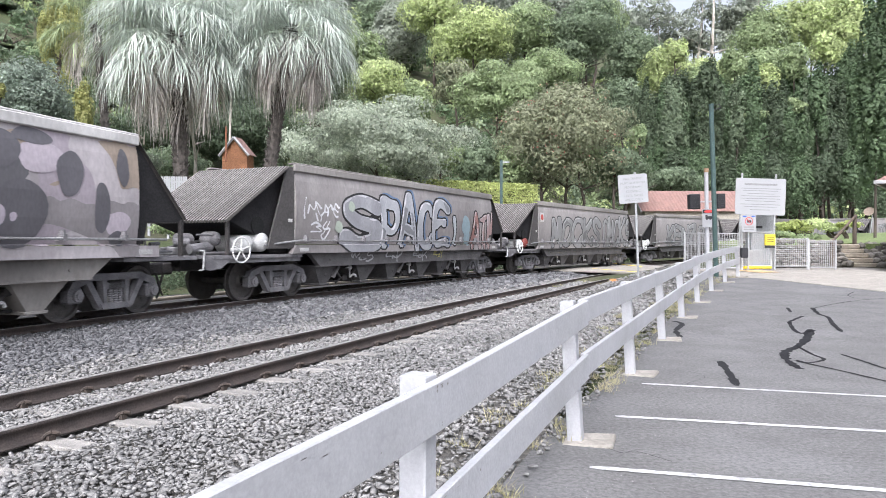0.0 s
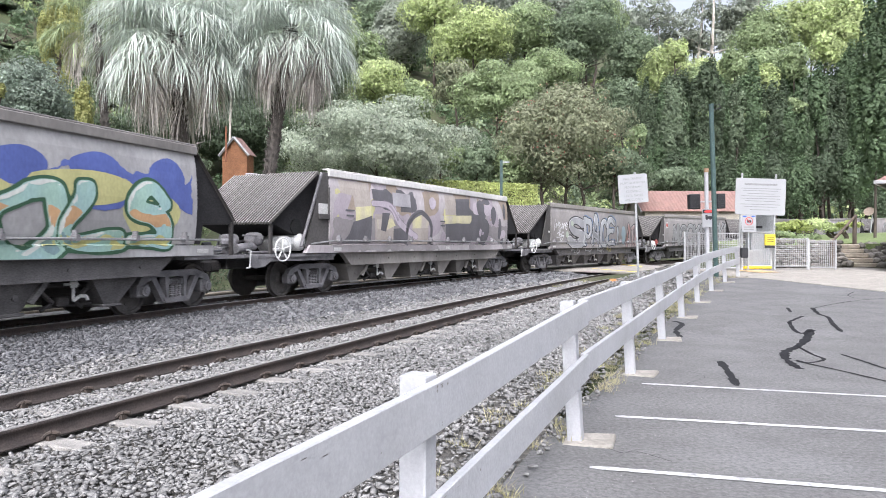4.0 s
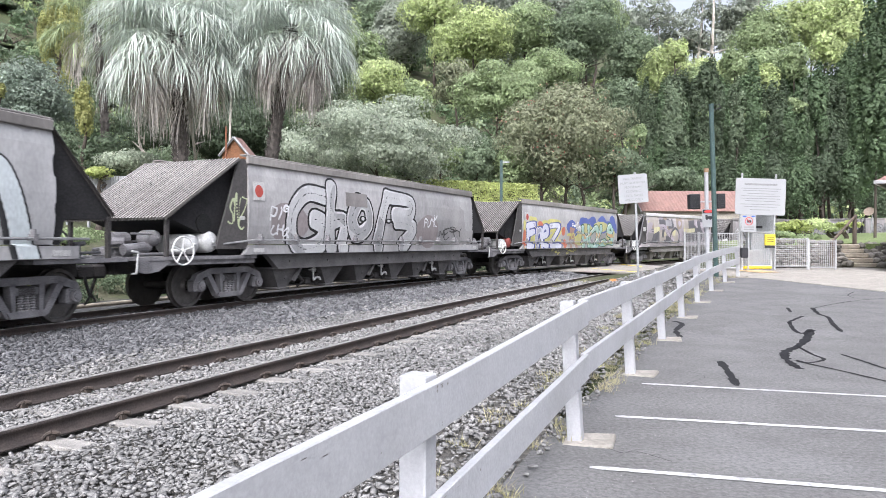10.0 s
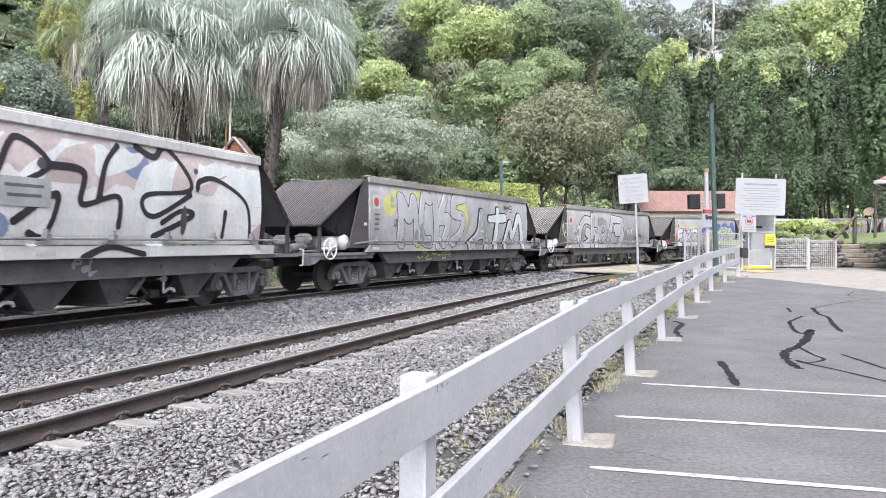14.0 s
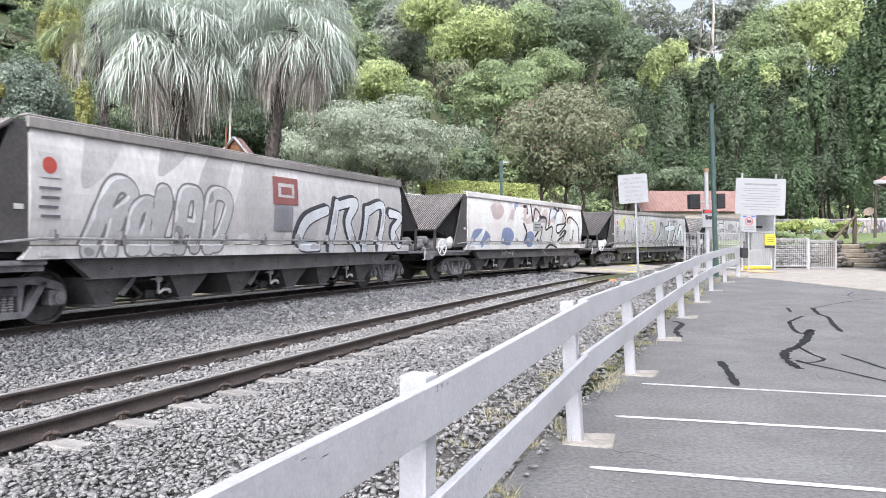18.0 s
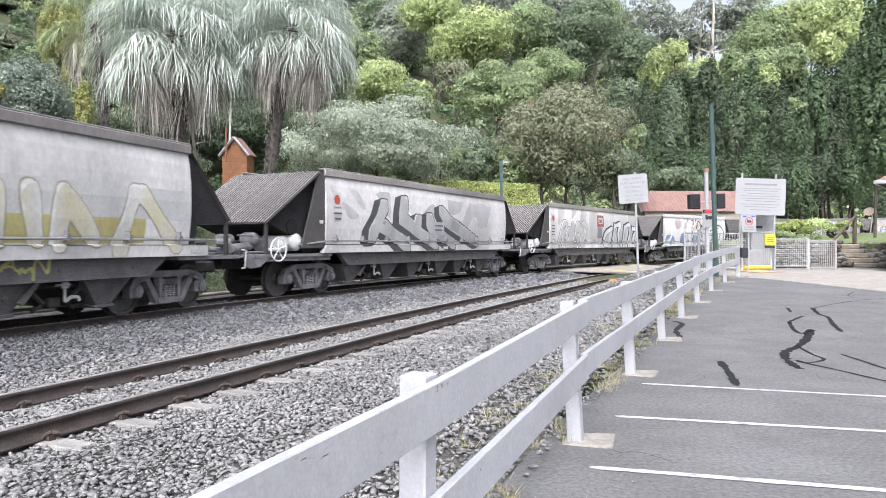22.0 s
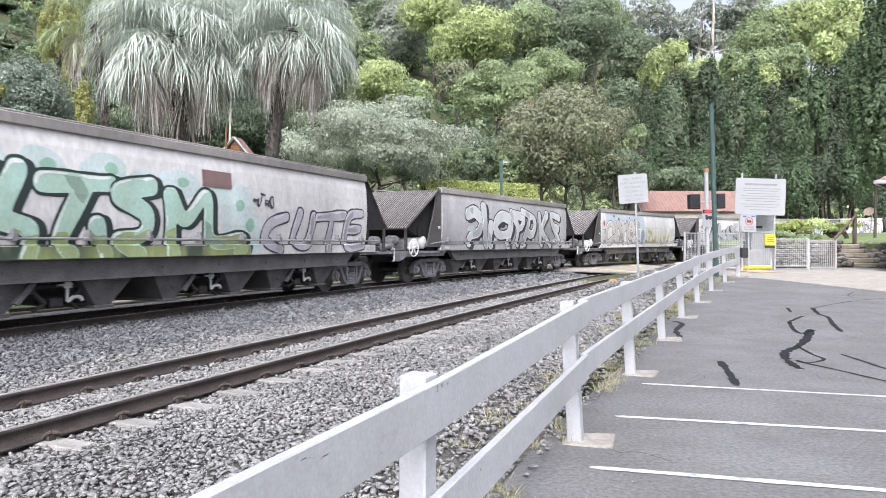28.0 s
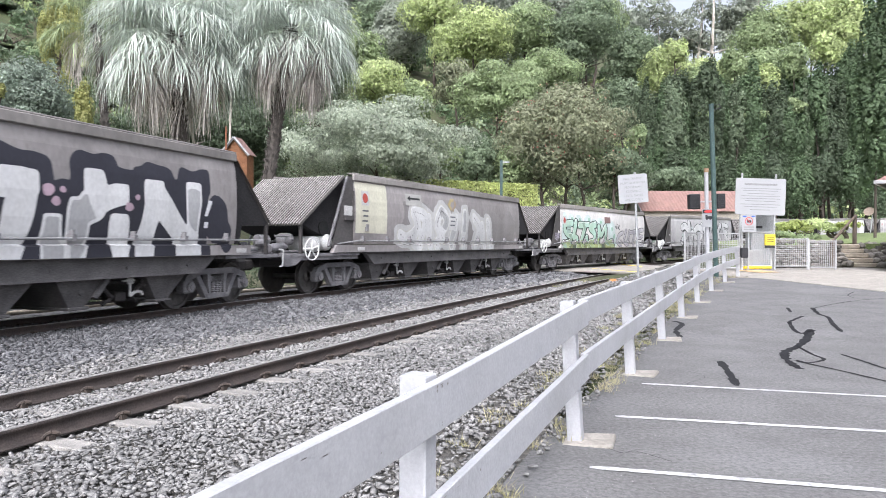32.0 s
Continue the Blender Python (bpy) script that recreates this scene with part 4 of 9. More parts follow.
def blob_points(n, rx, ry, rz, lumps, rng, hollow=0.62, lump=0.42, flat=0.55):
    """Points and outward directions on a crown made of many lumps with gaps between them."""
    d = rng.normal(0, 1, (lumps, 3))
    d /= np.linalg.norm(d, axis=1, keepdims=True)
    d[:, 2] = np.where(d[:, 2] < -0.85, -d[:, 2], d[:, 2])
    c = d * rng.uniform(hollow - 0.2, 1.0, (lumps, 1)) * (1 - lump * 0.55)
    r = lump * rng.uniform(0.55, 1.15, lumps)
    k = rng.choice(lumps, n, p=r ** 2 / (r ** 2).sum())
    e = rng.normal(0, 1, (n, 3))
    e /= np.linalg.norm(e, axis=1, keepdims=True)
    e[:, 2] = np.where(rng.rand(n) < 0.35, abs(e[:, 2]), e[:, 2])
    p = c[k] + e * (r[k] * rng.uniform(0.72, 1.06, n))[:, None]
    return p * (rx, ry, rz), e + d[k] * 0.4


def limb_bm(bm, base, top, r, rng, limbs=5, spread=1.5):
    a = Vector(base)
    pts = [a]
    for i in range(1, 5):
        pts.append(a.lerp(Vector(top), i / 4) + Vector((rng.normal(0, r), rng.normal(0, r), 0)))
    for i in range(4):
        rod(bm, pts[i], pts[i + 1], r * (1 - 0.18 * i), 8, r * (1 - 0.18 * (i + 1)))
    for i in range(limbs):
        p = pts[2].lerp(pts[4], rng.rand())
        q = p + Vector((rng.normal(0, spread), rng.normal(0, spread), rng.uniform(0.3, 1.0) * spread))
        rod(bm, p, q, r * 0.4, 6, r * 0.12)


def tree(name, label, x, y, zc, rx, rz, leaf, size, n, lumps=26, bark="bark", trunk=0.2, lump=0.42, category="tree", aspect=2.0, group=""):
    rng = np.random.RandomState(abs(int(x * 131 + y * 37 + zc * 11)) % 99991)
    g = float(ground_z(x, y)[0])
    t = thing(name, Matrix.Translation((x, y, g)), label, category, group)
    bm = bmesh.new()
    limb_bm(bm, (0, 0, -0.3), (0, 0, max(0.6, zc - g)), trunk, rng, 6, rx * 0.35)
    part("trunk", bm, M[bark], t)
    p, e = blob_points(n, rx, rx, rz, lumps, rng, lump=lump)
    v, f = leaves(p, e, size, aspect, rng=rng)
    v[:, 2] += zc - g
    v[:, 2] = np.maximum(v[:, 2], 0.02)
    part("crown", fast_mesh("crown", v, f, LEAF[leaf]), LEAF[leaf], t)
    return t


def at(u, v, d):
    return ((u - 784) / 1040 * d, 1.2177 * d, 1.53 - (v - 431) / 1040 * d)


def planted(name, label, u, v, d, ru, rv, leaf, size, n, **kw):
    x, y, z = at(u, v, d)
    return tree(name, label, x, y, z, ru / 1040 * d, rv / 1040 * d, leaf, size, n, **kw)



def forest(rows, name, category="tree", group=""):
    """Trees from rows of bearing, height, distance, half sizes, leaf kind and label."""
    for u, v, d, ru, rv, leaf, label in rows:
        sz = 3.0 * d / 1040
        planted(name, label, u, v, d, ru, rv, leaf, sz, int(2.6 * ru * rv), lumps=int(14 + ru * rv / 130), lump=min(0.45, 24 / max(ru, rv) + 0.08), aspect=1.8, category=category, group=group, trunk=0.12 + d * 0.002)


LG, MG, DG = "light green rounded tree on the hillside", "mid-green leafy tree on the hillside", "dark green leafy tree on the hillside"
HZ, VN = "grey-green gum tree high on the hill", "dark green tree hung with creepers"
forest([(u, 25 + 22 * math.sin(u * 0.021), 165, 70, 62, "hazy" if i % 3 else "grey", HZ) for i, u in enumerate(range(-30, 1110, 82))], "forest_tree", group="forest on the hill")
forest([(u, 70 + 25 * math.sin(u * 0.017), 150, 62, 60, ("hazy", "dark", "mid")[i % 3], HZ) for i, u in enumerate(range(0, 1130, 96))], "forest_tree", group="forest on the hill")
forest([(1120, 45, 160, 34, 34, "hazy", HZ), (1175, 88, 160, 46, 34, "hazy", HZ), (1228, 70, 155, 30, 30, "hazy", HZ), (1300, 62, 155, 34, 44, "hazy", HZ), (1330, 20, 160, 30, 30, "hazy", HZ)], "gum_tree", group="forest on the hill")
forest([
    (640, 95, 110, 50, 45, "mid", MG), (768, 28, 118, 66, 50, "light", LG), (838, 78, 112, 92, 62, "light", LG), (930, 62, 118, 70, 55, "mid", MG),
    (1030, 70, 115, 84, 66, "dark", DG), (1118, 105, 112, 60, 62, "dark", DG), (1172, 138, 105, 52, 55, "light", LG), (1250, 150, 105, 62, 55, "light", LG),
    (1350, 72, 110, 62, 62, "mid", MG), (1428, 52, 108, 70, 62, "light", LG), (1500, 60, 100, 62, 70, "light", LG), (1340, 150, 100, 86, 60, "mid", MG)], "hill_tree", group="trees on the slope")
forest([
    (672, 148, 76, 62, 46, "light", LG), (728, 195, 80, 50, 50, "mid", MG), (806, 150, 84, 46, 42, "olive", "brownish-green tree on the hillside"), (880, 168, 80, 100, 56, "mid", MG), (965, 132, 86, 78, 46, "mid", MG),
    # Right of the myrtle the deep shadow is put into darker leaf kinds.
    (1098, 200, 82, 48, 60, "dark", DG), (1128, 245, 72, 20, 30, "mid", "mid-green shrub beside the myrtle"), (1160, 250, 86, 40, 90, "deep", VN), (1205, 225, 88, 54, 100, "deep", VN),
    (1268, 235, 84, 58, 100, "vine", VN), (1330, 240, 84, 60, 110, "deep", VN), (1392, 215, 84, 60, 120, "vine", VN), (1450, 240, 82, 56, 120, "deep", VN), (1500, 200, 84, 54, 130, "vine", VN), (1580, 220, 80, 60, 130, "deep", VN)], "slope_tree", group="trees on the slope")
forest([
    (105, 75, 46, 40, 110, "yellow", "tall yellow-green conifer behind the garden"), (20, 70, 80, 60, 70, "dark", DG), (190, 120, 66, 60, 80, "dark", DG), (10, 150, 60, 50, 50, "mid", MG),
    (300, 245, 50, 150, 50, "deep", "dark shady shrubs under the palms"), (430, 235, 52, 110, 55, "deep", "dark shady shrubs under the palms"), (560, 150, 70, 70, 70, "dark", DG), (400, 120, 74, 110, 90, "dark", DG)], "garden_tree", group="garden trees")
forest([
    (52, 195, 38, 88, 90, "blue", "blue-green leafy tree beside the palms"), (150, 198, 34, 19, 52, "yellow", "slim yellow-green column conifer"), (2, 165, 32, 9, 20, "yellow", "bright yellow-green twig tips"),
    (660, 256, 45, 186, 86, "grey", "broad grey-green shade tree with dense leaves"), (1002, 258, 55, 132, 108, "olive", "round crepe myrtle with reddish flower tips"),
    (900, 285, 58, 90, 45, "dark", "dark shrubs under the shade trees"), (1110, 310, 58, 50, 40, "dark", "dark shrubs under the shade trees"), (1190, 322, 70, 60, 28, "dark", "dark shrubs under the slope")], "shade_tree", group="garden trees")
forest([(235, 288, 30, 62, 24, "grey", "feathery grey-green garden shrub"), (172, 307, 26, 30, 12, "lime", "clipped yellow-green garden shrub"), (60, 285, 33, 70, 26, "mid", "low garden shrubs by the track"), (120, 420, 19, 60, 20, "mid", "low shrubs beside the track"), (330, 400, 21, 60, 26, "mid", "low shrubs beside the track")], "garden_shrub", "shrub", "garden shrubs")
forest([(u, 325 + 14 * math.sin(u * 0.05), 74, 34, 60, ("vine", "deep")[i % 2], VN) for i, u in enumerate(range(1150, 1600, 44))], "slope_shrub", "shrub", "shrubs at the foot of the slope")
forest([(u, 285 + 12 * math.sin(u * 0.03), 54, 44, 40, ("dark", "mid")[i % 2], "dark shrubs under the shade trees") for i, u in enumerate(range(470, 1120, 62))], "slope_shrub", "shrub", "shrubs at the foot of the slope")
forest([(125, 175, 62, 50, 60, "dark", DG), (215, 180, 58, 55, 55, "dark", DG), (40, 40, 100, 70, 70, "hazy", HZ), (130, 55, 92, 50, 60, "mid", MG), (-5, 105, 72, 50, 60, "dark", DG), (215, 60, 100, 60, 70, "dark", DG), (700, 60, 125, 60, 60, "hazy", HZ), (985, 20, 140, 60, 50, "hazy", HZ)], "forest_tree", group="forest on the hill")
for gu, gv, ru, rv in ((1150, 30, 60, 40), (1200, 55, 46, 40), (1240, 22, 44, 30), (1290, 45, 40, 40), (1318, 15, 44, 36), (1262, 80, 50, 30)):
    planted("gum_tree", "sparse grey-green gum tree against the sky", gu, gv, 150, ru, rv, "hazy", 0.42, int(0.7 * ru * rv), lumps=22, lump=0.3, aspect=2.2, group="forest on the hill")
# creepers that hang in drapes over the trees of the slope
forest([(u, 245 + 30 * math.sin(i * 2.3), 78, 17 + 8 * (i % 3), 105 + 20 * math.sin(i * 1.7), ("deep", "vine", "dark", "vine", "deep")[i % 5], "tall tree draped in hanging creepers") for i, u in enumerate(range(1142, 1545, 23))], "slope_tree", group="trees on the slope")
forest([(1196, 104, 84, 26, 34, "light", LG), (1240, 140, 84, 22, 30, "mid", MG), (1300, 118, 84, 28, 30, "mid", MG), (1352, 150, 82, 26, 34, "light", LG), (1405, 112, 82, 30, 36, "mid", MG), (1458, 96, 82, 34, 40, "light", LG), (1400, 190, 78, 26, 18, "mid", MG), (1330, 205, 78, 24, 16, "mid", MG), (1245, 205, 78, 20, 18, "mid", MG)], "slope_tree", group="trees on the slope")
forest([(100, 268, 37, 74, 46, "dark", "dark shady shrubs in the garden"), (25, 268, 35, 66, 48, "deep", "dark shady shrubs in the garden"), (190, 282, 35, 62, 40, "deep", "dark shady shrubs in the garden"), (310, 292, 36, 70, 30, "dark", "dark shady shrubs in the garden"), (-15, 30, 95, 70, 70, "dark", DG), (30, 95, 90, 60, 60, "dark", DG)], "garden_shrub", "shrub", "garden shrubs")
# tall column cypress
planted("cypress", "tall dark green column cypress", 1548, 190, 34, 44, 225, "vine", 0.13, 18000, lumps=150, lump=0.16, trunk=0.09)

# red flower tips on the myrtle
x, y, z = at(1002, 250, 55)
rngf = np.random.RandomState(5)
pf, ef = blob_points(1100, 6.9, 6.9, 5.1, 80, rngf, lump=0.3)
pf, ef = pf[pf[:, 1] < 0.5], ef[pf[:, 1] < 0.5]
M["bloom"] = mat("pink_blossom", (0.36, 0.15, 0.13), (0.42, 0.25, 0.18), 3, 0.7, island=0.4, leaf=0.3, fine=0)
vf, ff = leaves(pf * 1.02 + (x, y, z), ef, 0.15, 1.5, rng=rngf)
fl = new("myrtle_blossom", fast_mesh("myrtle_blossom", vf, ff, M["bloom"]))
tagged(fl, "pinkish-red blossom clusters on the myrtle tree", "blossom", kind="stuff")


def fan_palm(label, x, y, zc, size, nleaf, base, green_mat, seed, dead=0.3, trunk_r=0.3):
    """A fan palm with a weeping crown: each leaf is a stalk and a fan of drooping segments."""
    rng = np.random.RandomState(seed)
    g = float(ground_z(base[0], base[1])[0])
    t = thing("fan_palm", Matrix.Translation((base[0], base[1], g)), label, "palm tree", "fan palms in the garden")
    o = Vector((base[0], base[1], g))
    top = Vector((x, y, zc)) - o
    bm = bmesh.new()
    k = 16
    prev, pr = Vector((0, 0, -0.3)), trunk_r * 1.25
    for i in range(1, k + 1):
        q = Vector((top.x * (i / k) ** 1.3, top.y * (i / k) ** 1.3, top.z * i / k))
        r = trunk_r * (1.1 - 0.25 * i / k)
        rod(bm, prev, q, pr * 1.08, 12, r)
        prev, pr = q, r
    # old leaf bases up the trunk
    for i in range(420):
        f = rng.uniform(0.1, 0.99)
        a = rng.uniform(0, 6.283)
        c = Vector((top.x * f ** 1.3, top.y * f ** 1.3, top.z * f))
        d = Vector((math.cos(a), math.sin(a), 0))
        rod(bm, c + d * trunk_r * 0.85, c + d * trunk_r * 1.35 + Vector((0, 0, 0.16)), 0.05, 5, 0.02)
    # the dark heart of leaf bases
    for i in range(90):
        a, e = rng.uniform(0, 6.283), rng.uniform(-0.9, 1.2)
        d = Vector((math.cos(a) * math.cos(e), math.sin(a) * math.cos(e), math.sin(e)))
        rod(bm, top, top + d * rng.uniform(0.25, 0.5), 0.06, 5, 0.025)
    part("trunk", bm, M["palmbark"], t, "rough dark palm trunk")
    for kind, cnt in (("live", int(nleaf * (1 - dead))), ("dead", int(nleaf * dead))):
        V, F, n0 = [], [], 0
        down = Vector((0, 0, -1))
        for i in range(cnt):
            az = i * 2.39996 + rng.normal(0, 0.25)
            if kind == "live":
                el = radians(-30 + 100 * (i + 0.5) / cnt + rng.normal(0, 8))
                st = size * rng.uniform(0.36, 0.5)
                # the heart lies bare on the sunny side
                if math.sin(az) < -0.8 and 0.0 < el < 0.5:
                    continue
            else:
                el = radians(rng.uniform(-78, -18))
                st = size * rng.uniform(0.3, 0.48)
            d = Vector((math.cos(az) * math.cos(el), math.sin(az) * math.cos(el), math.sin(el)))
            flat_d = Vector((math.cos(az), math.sin(az), 0))
            side = Vector((-math.sin(az), math.cos(az), 0))
            # stalk
            p0 = top + d * 0.2
            p1 = p0 + d * st + down * 0.1 * st
            w = side * 0.03
            V += [p0 - w, p0 + w, p1 + w, p1 - w]
            F.append((n0, n0 + 1, n0 + 2, n0 + 3))
            n0 += 4
            # the blade's rib arches over and down
            rib, q, dd = [p1], p1, (d * 0.8 + flat_d * 0.3).normalized()
            for k in range(5):
                dd = (dd + down * (0.2 if kind == "live" else 0.8)).normalized()
                q = q + dd * size * 0.07
                rib.append(q)
            seg = 44
            L = size * rng.uniform(0.44, 0.56)
            hang = rng.uniform(0.75, 1.25)
            for j in range(seg):
                f = j / (seg - 1) * 2 - 1
                a = abs(f)
                k = 5 * (1 - a) ** 0.8
                k0 = min(4, int(k))
                q0 = rib[k0].lerp(rib[k0 + 1], k - k0)
                fwd = (rib[k0 + 1] - rib[k0]).normalized()
                ang = radians(8 + 100 * a) * (1 if f > 0 else -1)
                e = fwd * math.cos(ang) + side * math.sin(ang)
                e = (e + Vector((rng.normal(0, 0.06), rng.normal(0, 0.06), rng.normal(0.06, 0.06)))).normalized()
                l = L * (1 - 0.25 * a) * rng.uniform(0.85, 1.12)
                q1 = q0 + (e + down * 0.08).normalized() * l * 0.62
                q2 = q1 + (e * 0.85 + down * 0.5).normalized() * l * 0.28
                q3 = q2 + (e * 0.12 + down + Vector((rng.normal(0, 0.1), rng.normal(0, 0.1), 0))).normalized() * l * hang * rng.uniform(0.16, 0.6)
                ww = e.cross(down)
                ww = (ww.normalized() if ww.length > 0.05 else side) * 0.0125 * (size / 3.0)
                V += [q0 - ww * 0.6, q0 + ww * 0.6, q1 + ww, q1 - ww, q2 + ww * 0.7, q2 - ww * 0.7, q3]
                F += [(n0, n0 + 1, n0 + 2, n0 + 3), (n0 + 3, n0 + 2, n0 + 4, n0 + 5), (n0 + 5, n0 + 4, n0 + 6, n0 + 6)]
                n0 += 7
        V = np.array([tuple(v) for v in V])
        F4 = [f for f in F if f[2] != f[3]]
        F3 = [f[:3] for f in F if f[2] == f[3]]
        me = bpy.data.meshes.new("fronds")
        me.from_pydata(V.tolist(), [], F4 + F3)
        m = green_mat if kind == "live" else M["straw"]
        part("fronds" if kind == "live" else "dead_fronds", me, m, t, "grey-green drooping fan fronds" if kind == "live" else "brown hanging dead fronds")
    return t


M["palmbark"] = mat("rough_palm_bark", (0.1, 0.088, 0.078), (0.06, 0.053, 0.048), 6, 0.95, bump=1.0, bscale=16)
M["palm"] = mat("silver_green_fronds", (0.6, 0.65, 0.59), (0.48, 0.53, 0.46), 1.2, 0.5, leaf=0.25, island=0.5, fine=0.0)
M["palm2"] = mat("green_fronds", (0.34, 0.4, 0.22), (0.26, 0.32, 0.17), 1.2, 0.5, leaf=0.25, island=0.3, fine=0.0)
M["straw"] = mat("dead_frond_straw", (0.54, 0.5, 0.46), (0.42, 0.385, 0.35), 1.5, 0.8, leaf=0.2, island=0.35, fine=0.0)
px, py, pz = at(312, 66, 28)
fan_palm("fan palm with a weeping silver-green crown", px, py, pz, 3.7, 176, (px + 0.3, py, 0), M["palm"], 11, 0.24, 0.32)
px, py, pz = at(517, 58, 28.5)
fan_palm("leaning fan palm with drooping silver-green fronds", px, py, pz, 3.15, 146, (px - 1.6, py + 0.5, 0), M["palm"], 12, 0.3, 0.28)
px, py, pz = at(172, 50, 36)
fan_palm("green fan palm behind the weeping palm", px, py, pz, 3.1, 44, (px + 0.8, py, 0), M["palm2"], 13, 0.3, 0.22)


def gum_trunk(u, v0, v1, d, r, lean=0.0):
    x, y, z = at(u, v0, d)
    g = float(ground_z(x, y)[0])
    t = thing("bare_trunk", Matrix.Translation((x, y, g)), "tall pale straight gum tree trunk", "tree trunk")
    rng = np.random.RandomState(int(u))
    bm = bmesh.new()
    limb_bm(bm, (0, 0, -0.5), (lean, 0, at(u, v1, d)[2] - g), r, rng, 5, 3.0 if d > 100 else 0.6)
    part("trunk", bm, M["pale_bark"], t)


gum_trunk(1262, 130, -40, 145, 0.62)
gum_trunk(1228, 130, -30, 150, 0.4, 2.0)
gum_trunk(1185, 120, 0, 150, 0.35, -4.0)
gum_trunk(1322, 120, -20, 150, 0.35, 3.0)
gum_trunk(268, 300, 200, 30, 0.13, -0.7)
gum_trunk(342, 290, 150, 31, 0.13, 0.3)
gum_trunk(409, 270, 100, 40, 0.13, 0.1)


# ---- car park markings ----
def ribbon(name, pts, width, material, z, rng=None, jitter=0.0, closed_ends=True):
    """A flat strip laid on the car park along a smooth line."""
    P = np.array(pts, float)
    t = np.linspace(0, len(P) - 1, (len(P) - 1) * 8 + 1)
    i = np.clip(np.floor(t).astype(int), 0, len(P) - 2)
    f = (t - i)[:, None]
    a, b = P[np.maximum(i - 1, 0)], P[i]
    c, d = P[i + 1], P[np.minimum(i + 2, len(P) - 1)]
    q = 0.5 * (2 * b + (c - a) * f + (2 * a - 5 * b + 4 * c - d) * f ** 2 + (3 * b - a - 3 * c + d) * f ** 3)
    g = np.gradient(q, axis=0)
    n = np.stack([-g[:, 1], g[:, 0]], 1) / (np.linalg.norm(g, axis=1, keepdims=True) + 1e-9)
    w = np.full(len(q), width / 2)
    if rng is not None:
        w = w * (1 + jitter * rng.normal(0, 1, len(q)))
        w[0] *= 0.4
        w[-1] *= 0.4
    l, r = q + n * w[:, None], q - n * w[:, None]
    v = np.empty((2 * len(q), 3))
    v[0::2, :2], v[1::2, :2] = l, r
    v[:, 2] = park_z(v[:, 1]) + z
    k = np.arange(len(q) - 1) * 2
    return fast_mesh(name, v, np.stack([k, k + 1, k + 3, k + 2], 1), material)


rng5 = np.random.RandomState(21)
for a, b in (((1.0, 4.87), (5.6, 3.64)), ((1.52, 6.31), (6.1, 5.18)), ((2.16, 7.78), (6.7, 6.45)), ((0.45, 3.41), (5.0, 2.19))):
    pts = [(a[0] + (b[0] - a[0]) * k / 6, a[1] + (b[1] - a[1]) * k / 6) for k in range(7)]
    ob = new("bay_line", ribbon("bay_line", pts, 0.075, M["line"], 0.006, rng5, 0.09))
    tagged(ob, "worn white parking bay line on asphalt", "line marking", "parking bay lines", "structure")
CRACKS = [
    (0.09, [(3.59, 9.27), (3.38, 8.46), (3.15, 7.66)]),
    (0.1, [(4.35, 13.49), (4.38, 13.1), (3.99, 12.25), (3.83, 11.51)]),
    (0.07, [(7.57, 15.74), (7.26, 14.92)]),
    (0.09, [(8.12, 15.74), (7.67, 14.62), (7.58, 14.09), (7.14, 13.1), (6.76, 12.12)]),
    (0.07, [(6.4, 13.26), (6.69, 13.66), (7.18, 14.26)]),
    (0.08, [(6.49, 13.42), (6.07, 12.38), (5.99, 11.93), (6.38, 12.32)]),
    (0.125, [(6.38, 12.42), (5.79, 11.39), (5.25, 10.59), (4.84, 10.09), (4.57, 9.55), (4.42, 9.06), (4.34, 8.69)]),
    (0.05, [(5.25, 10.59), (5.08, 9.84), (5.01, 9.4), (4.68, 9.14), (4.61, 9.36)]),
    (0.045, [(4.57, 9.27), (4.75, 8.65), (4.92, 7.88), (5.2, 7.06)]),
    (0.05, [(5.48, 9.84), (5.44, 9.23), (5.4, 8.65), (5.5, 7.79)]),
    (0.035, [(8.1, 15.65), (9.1, 16.56), (10.09, 17.32), (11.16, 17.86)]),
    (0.03, [(11.25, 19.57), (10.52, 18.59), (10.27, 17.86)]),
    (0.007, [(1.15, 5.48), (1.3, 5.21), (1.42, 5.24), (1.6, 4.99)]),
]
for w, pts in CRACKS:
    ob = new("tar_seal", ribbon("tar_seal", pts, w * 0.95, M["tar"], 0.005, rng5, 0.22))
    tagged(ob, "black tar seal along an asphalt crack", "crack seal", "tar seals on the car park", "structure")

# ---- fine cracks and loose grit on the asphalt ----
M["crackdark"] = mat("open_crack", (0.05, 0.05, 0.05), (0.075, 0.074, 0.073), 20, 0.95)
for k in range(16):
    cx, cy = rng5.uniform(1.6, 7.5), rng5.uniform(3.6, 15.8)
    a = rng5.normal(0.0, 0.5)
    line = [(cx, cy)]
    for j in range(6):
        a += rng5.normal(0, 0.45)
        line.append((line[-1][0] + 0.22 * math.cos(a), line[-1][1] + 0.22 * math.sin(a)))
    if min(x - np.interp(y, FY, FX) for x, y in line) > 0.25:
        tagged(new("asphalt_crack", ribbon("asphalt_crack", line, 0.006, M["crackdark"], 0.004, rng5, 0.4)), "fine open crack in the asphalt", "crack", "cracks in the car park", "structure")
n = 900
gy_ = rng5.uniform(2.7, 14.6, n)
gx_ = np.interp(gy_, FY, FX) + 0.1 + abs(rng5.normal(0, 1.6, n))
gc = np.stack([gx_, gy_, park_z(gy_) + 0.003], 1)
tetra = np.array([(1, 0, -0.4), (-0.6, 0.9, -0.4), (-0.6, -0.9, -0.4), (0, 0, 0.8)])
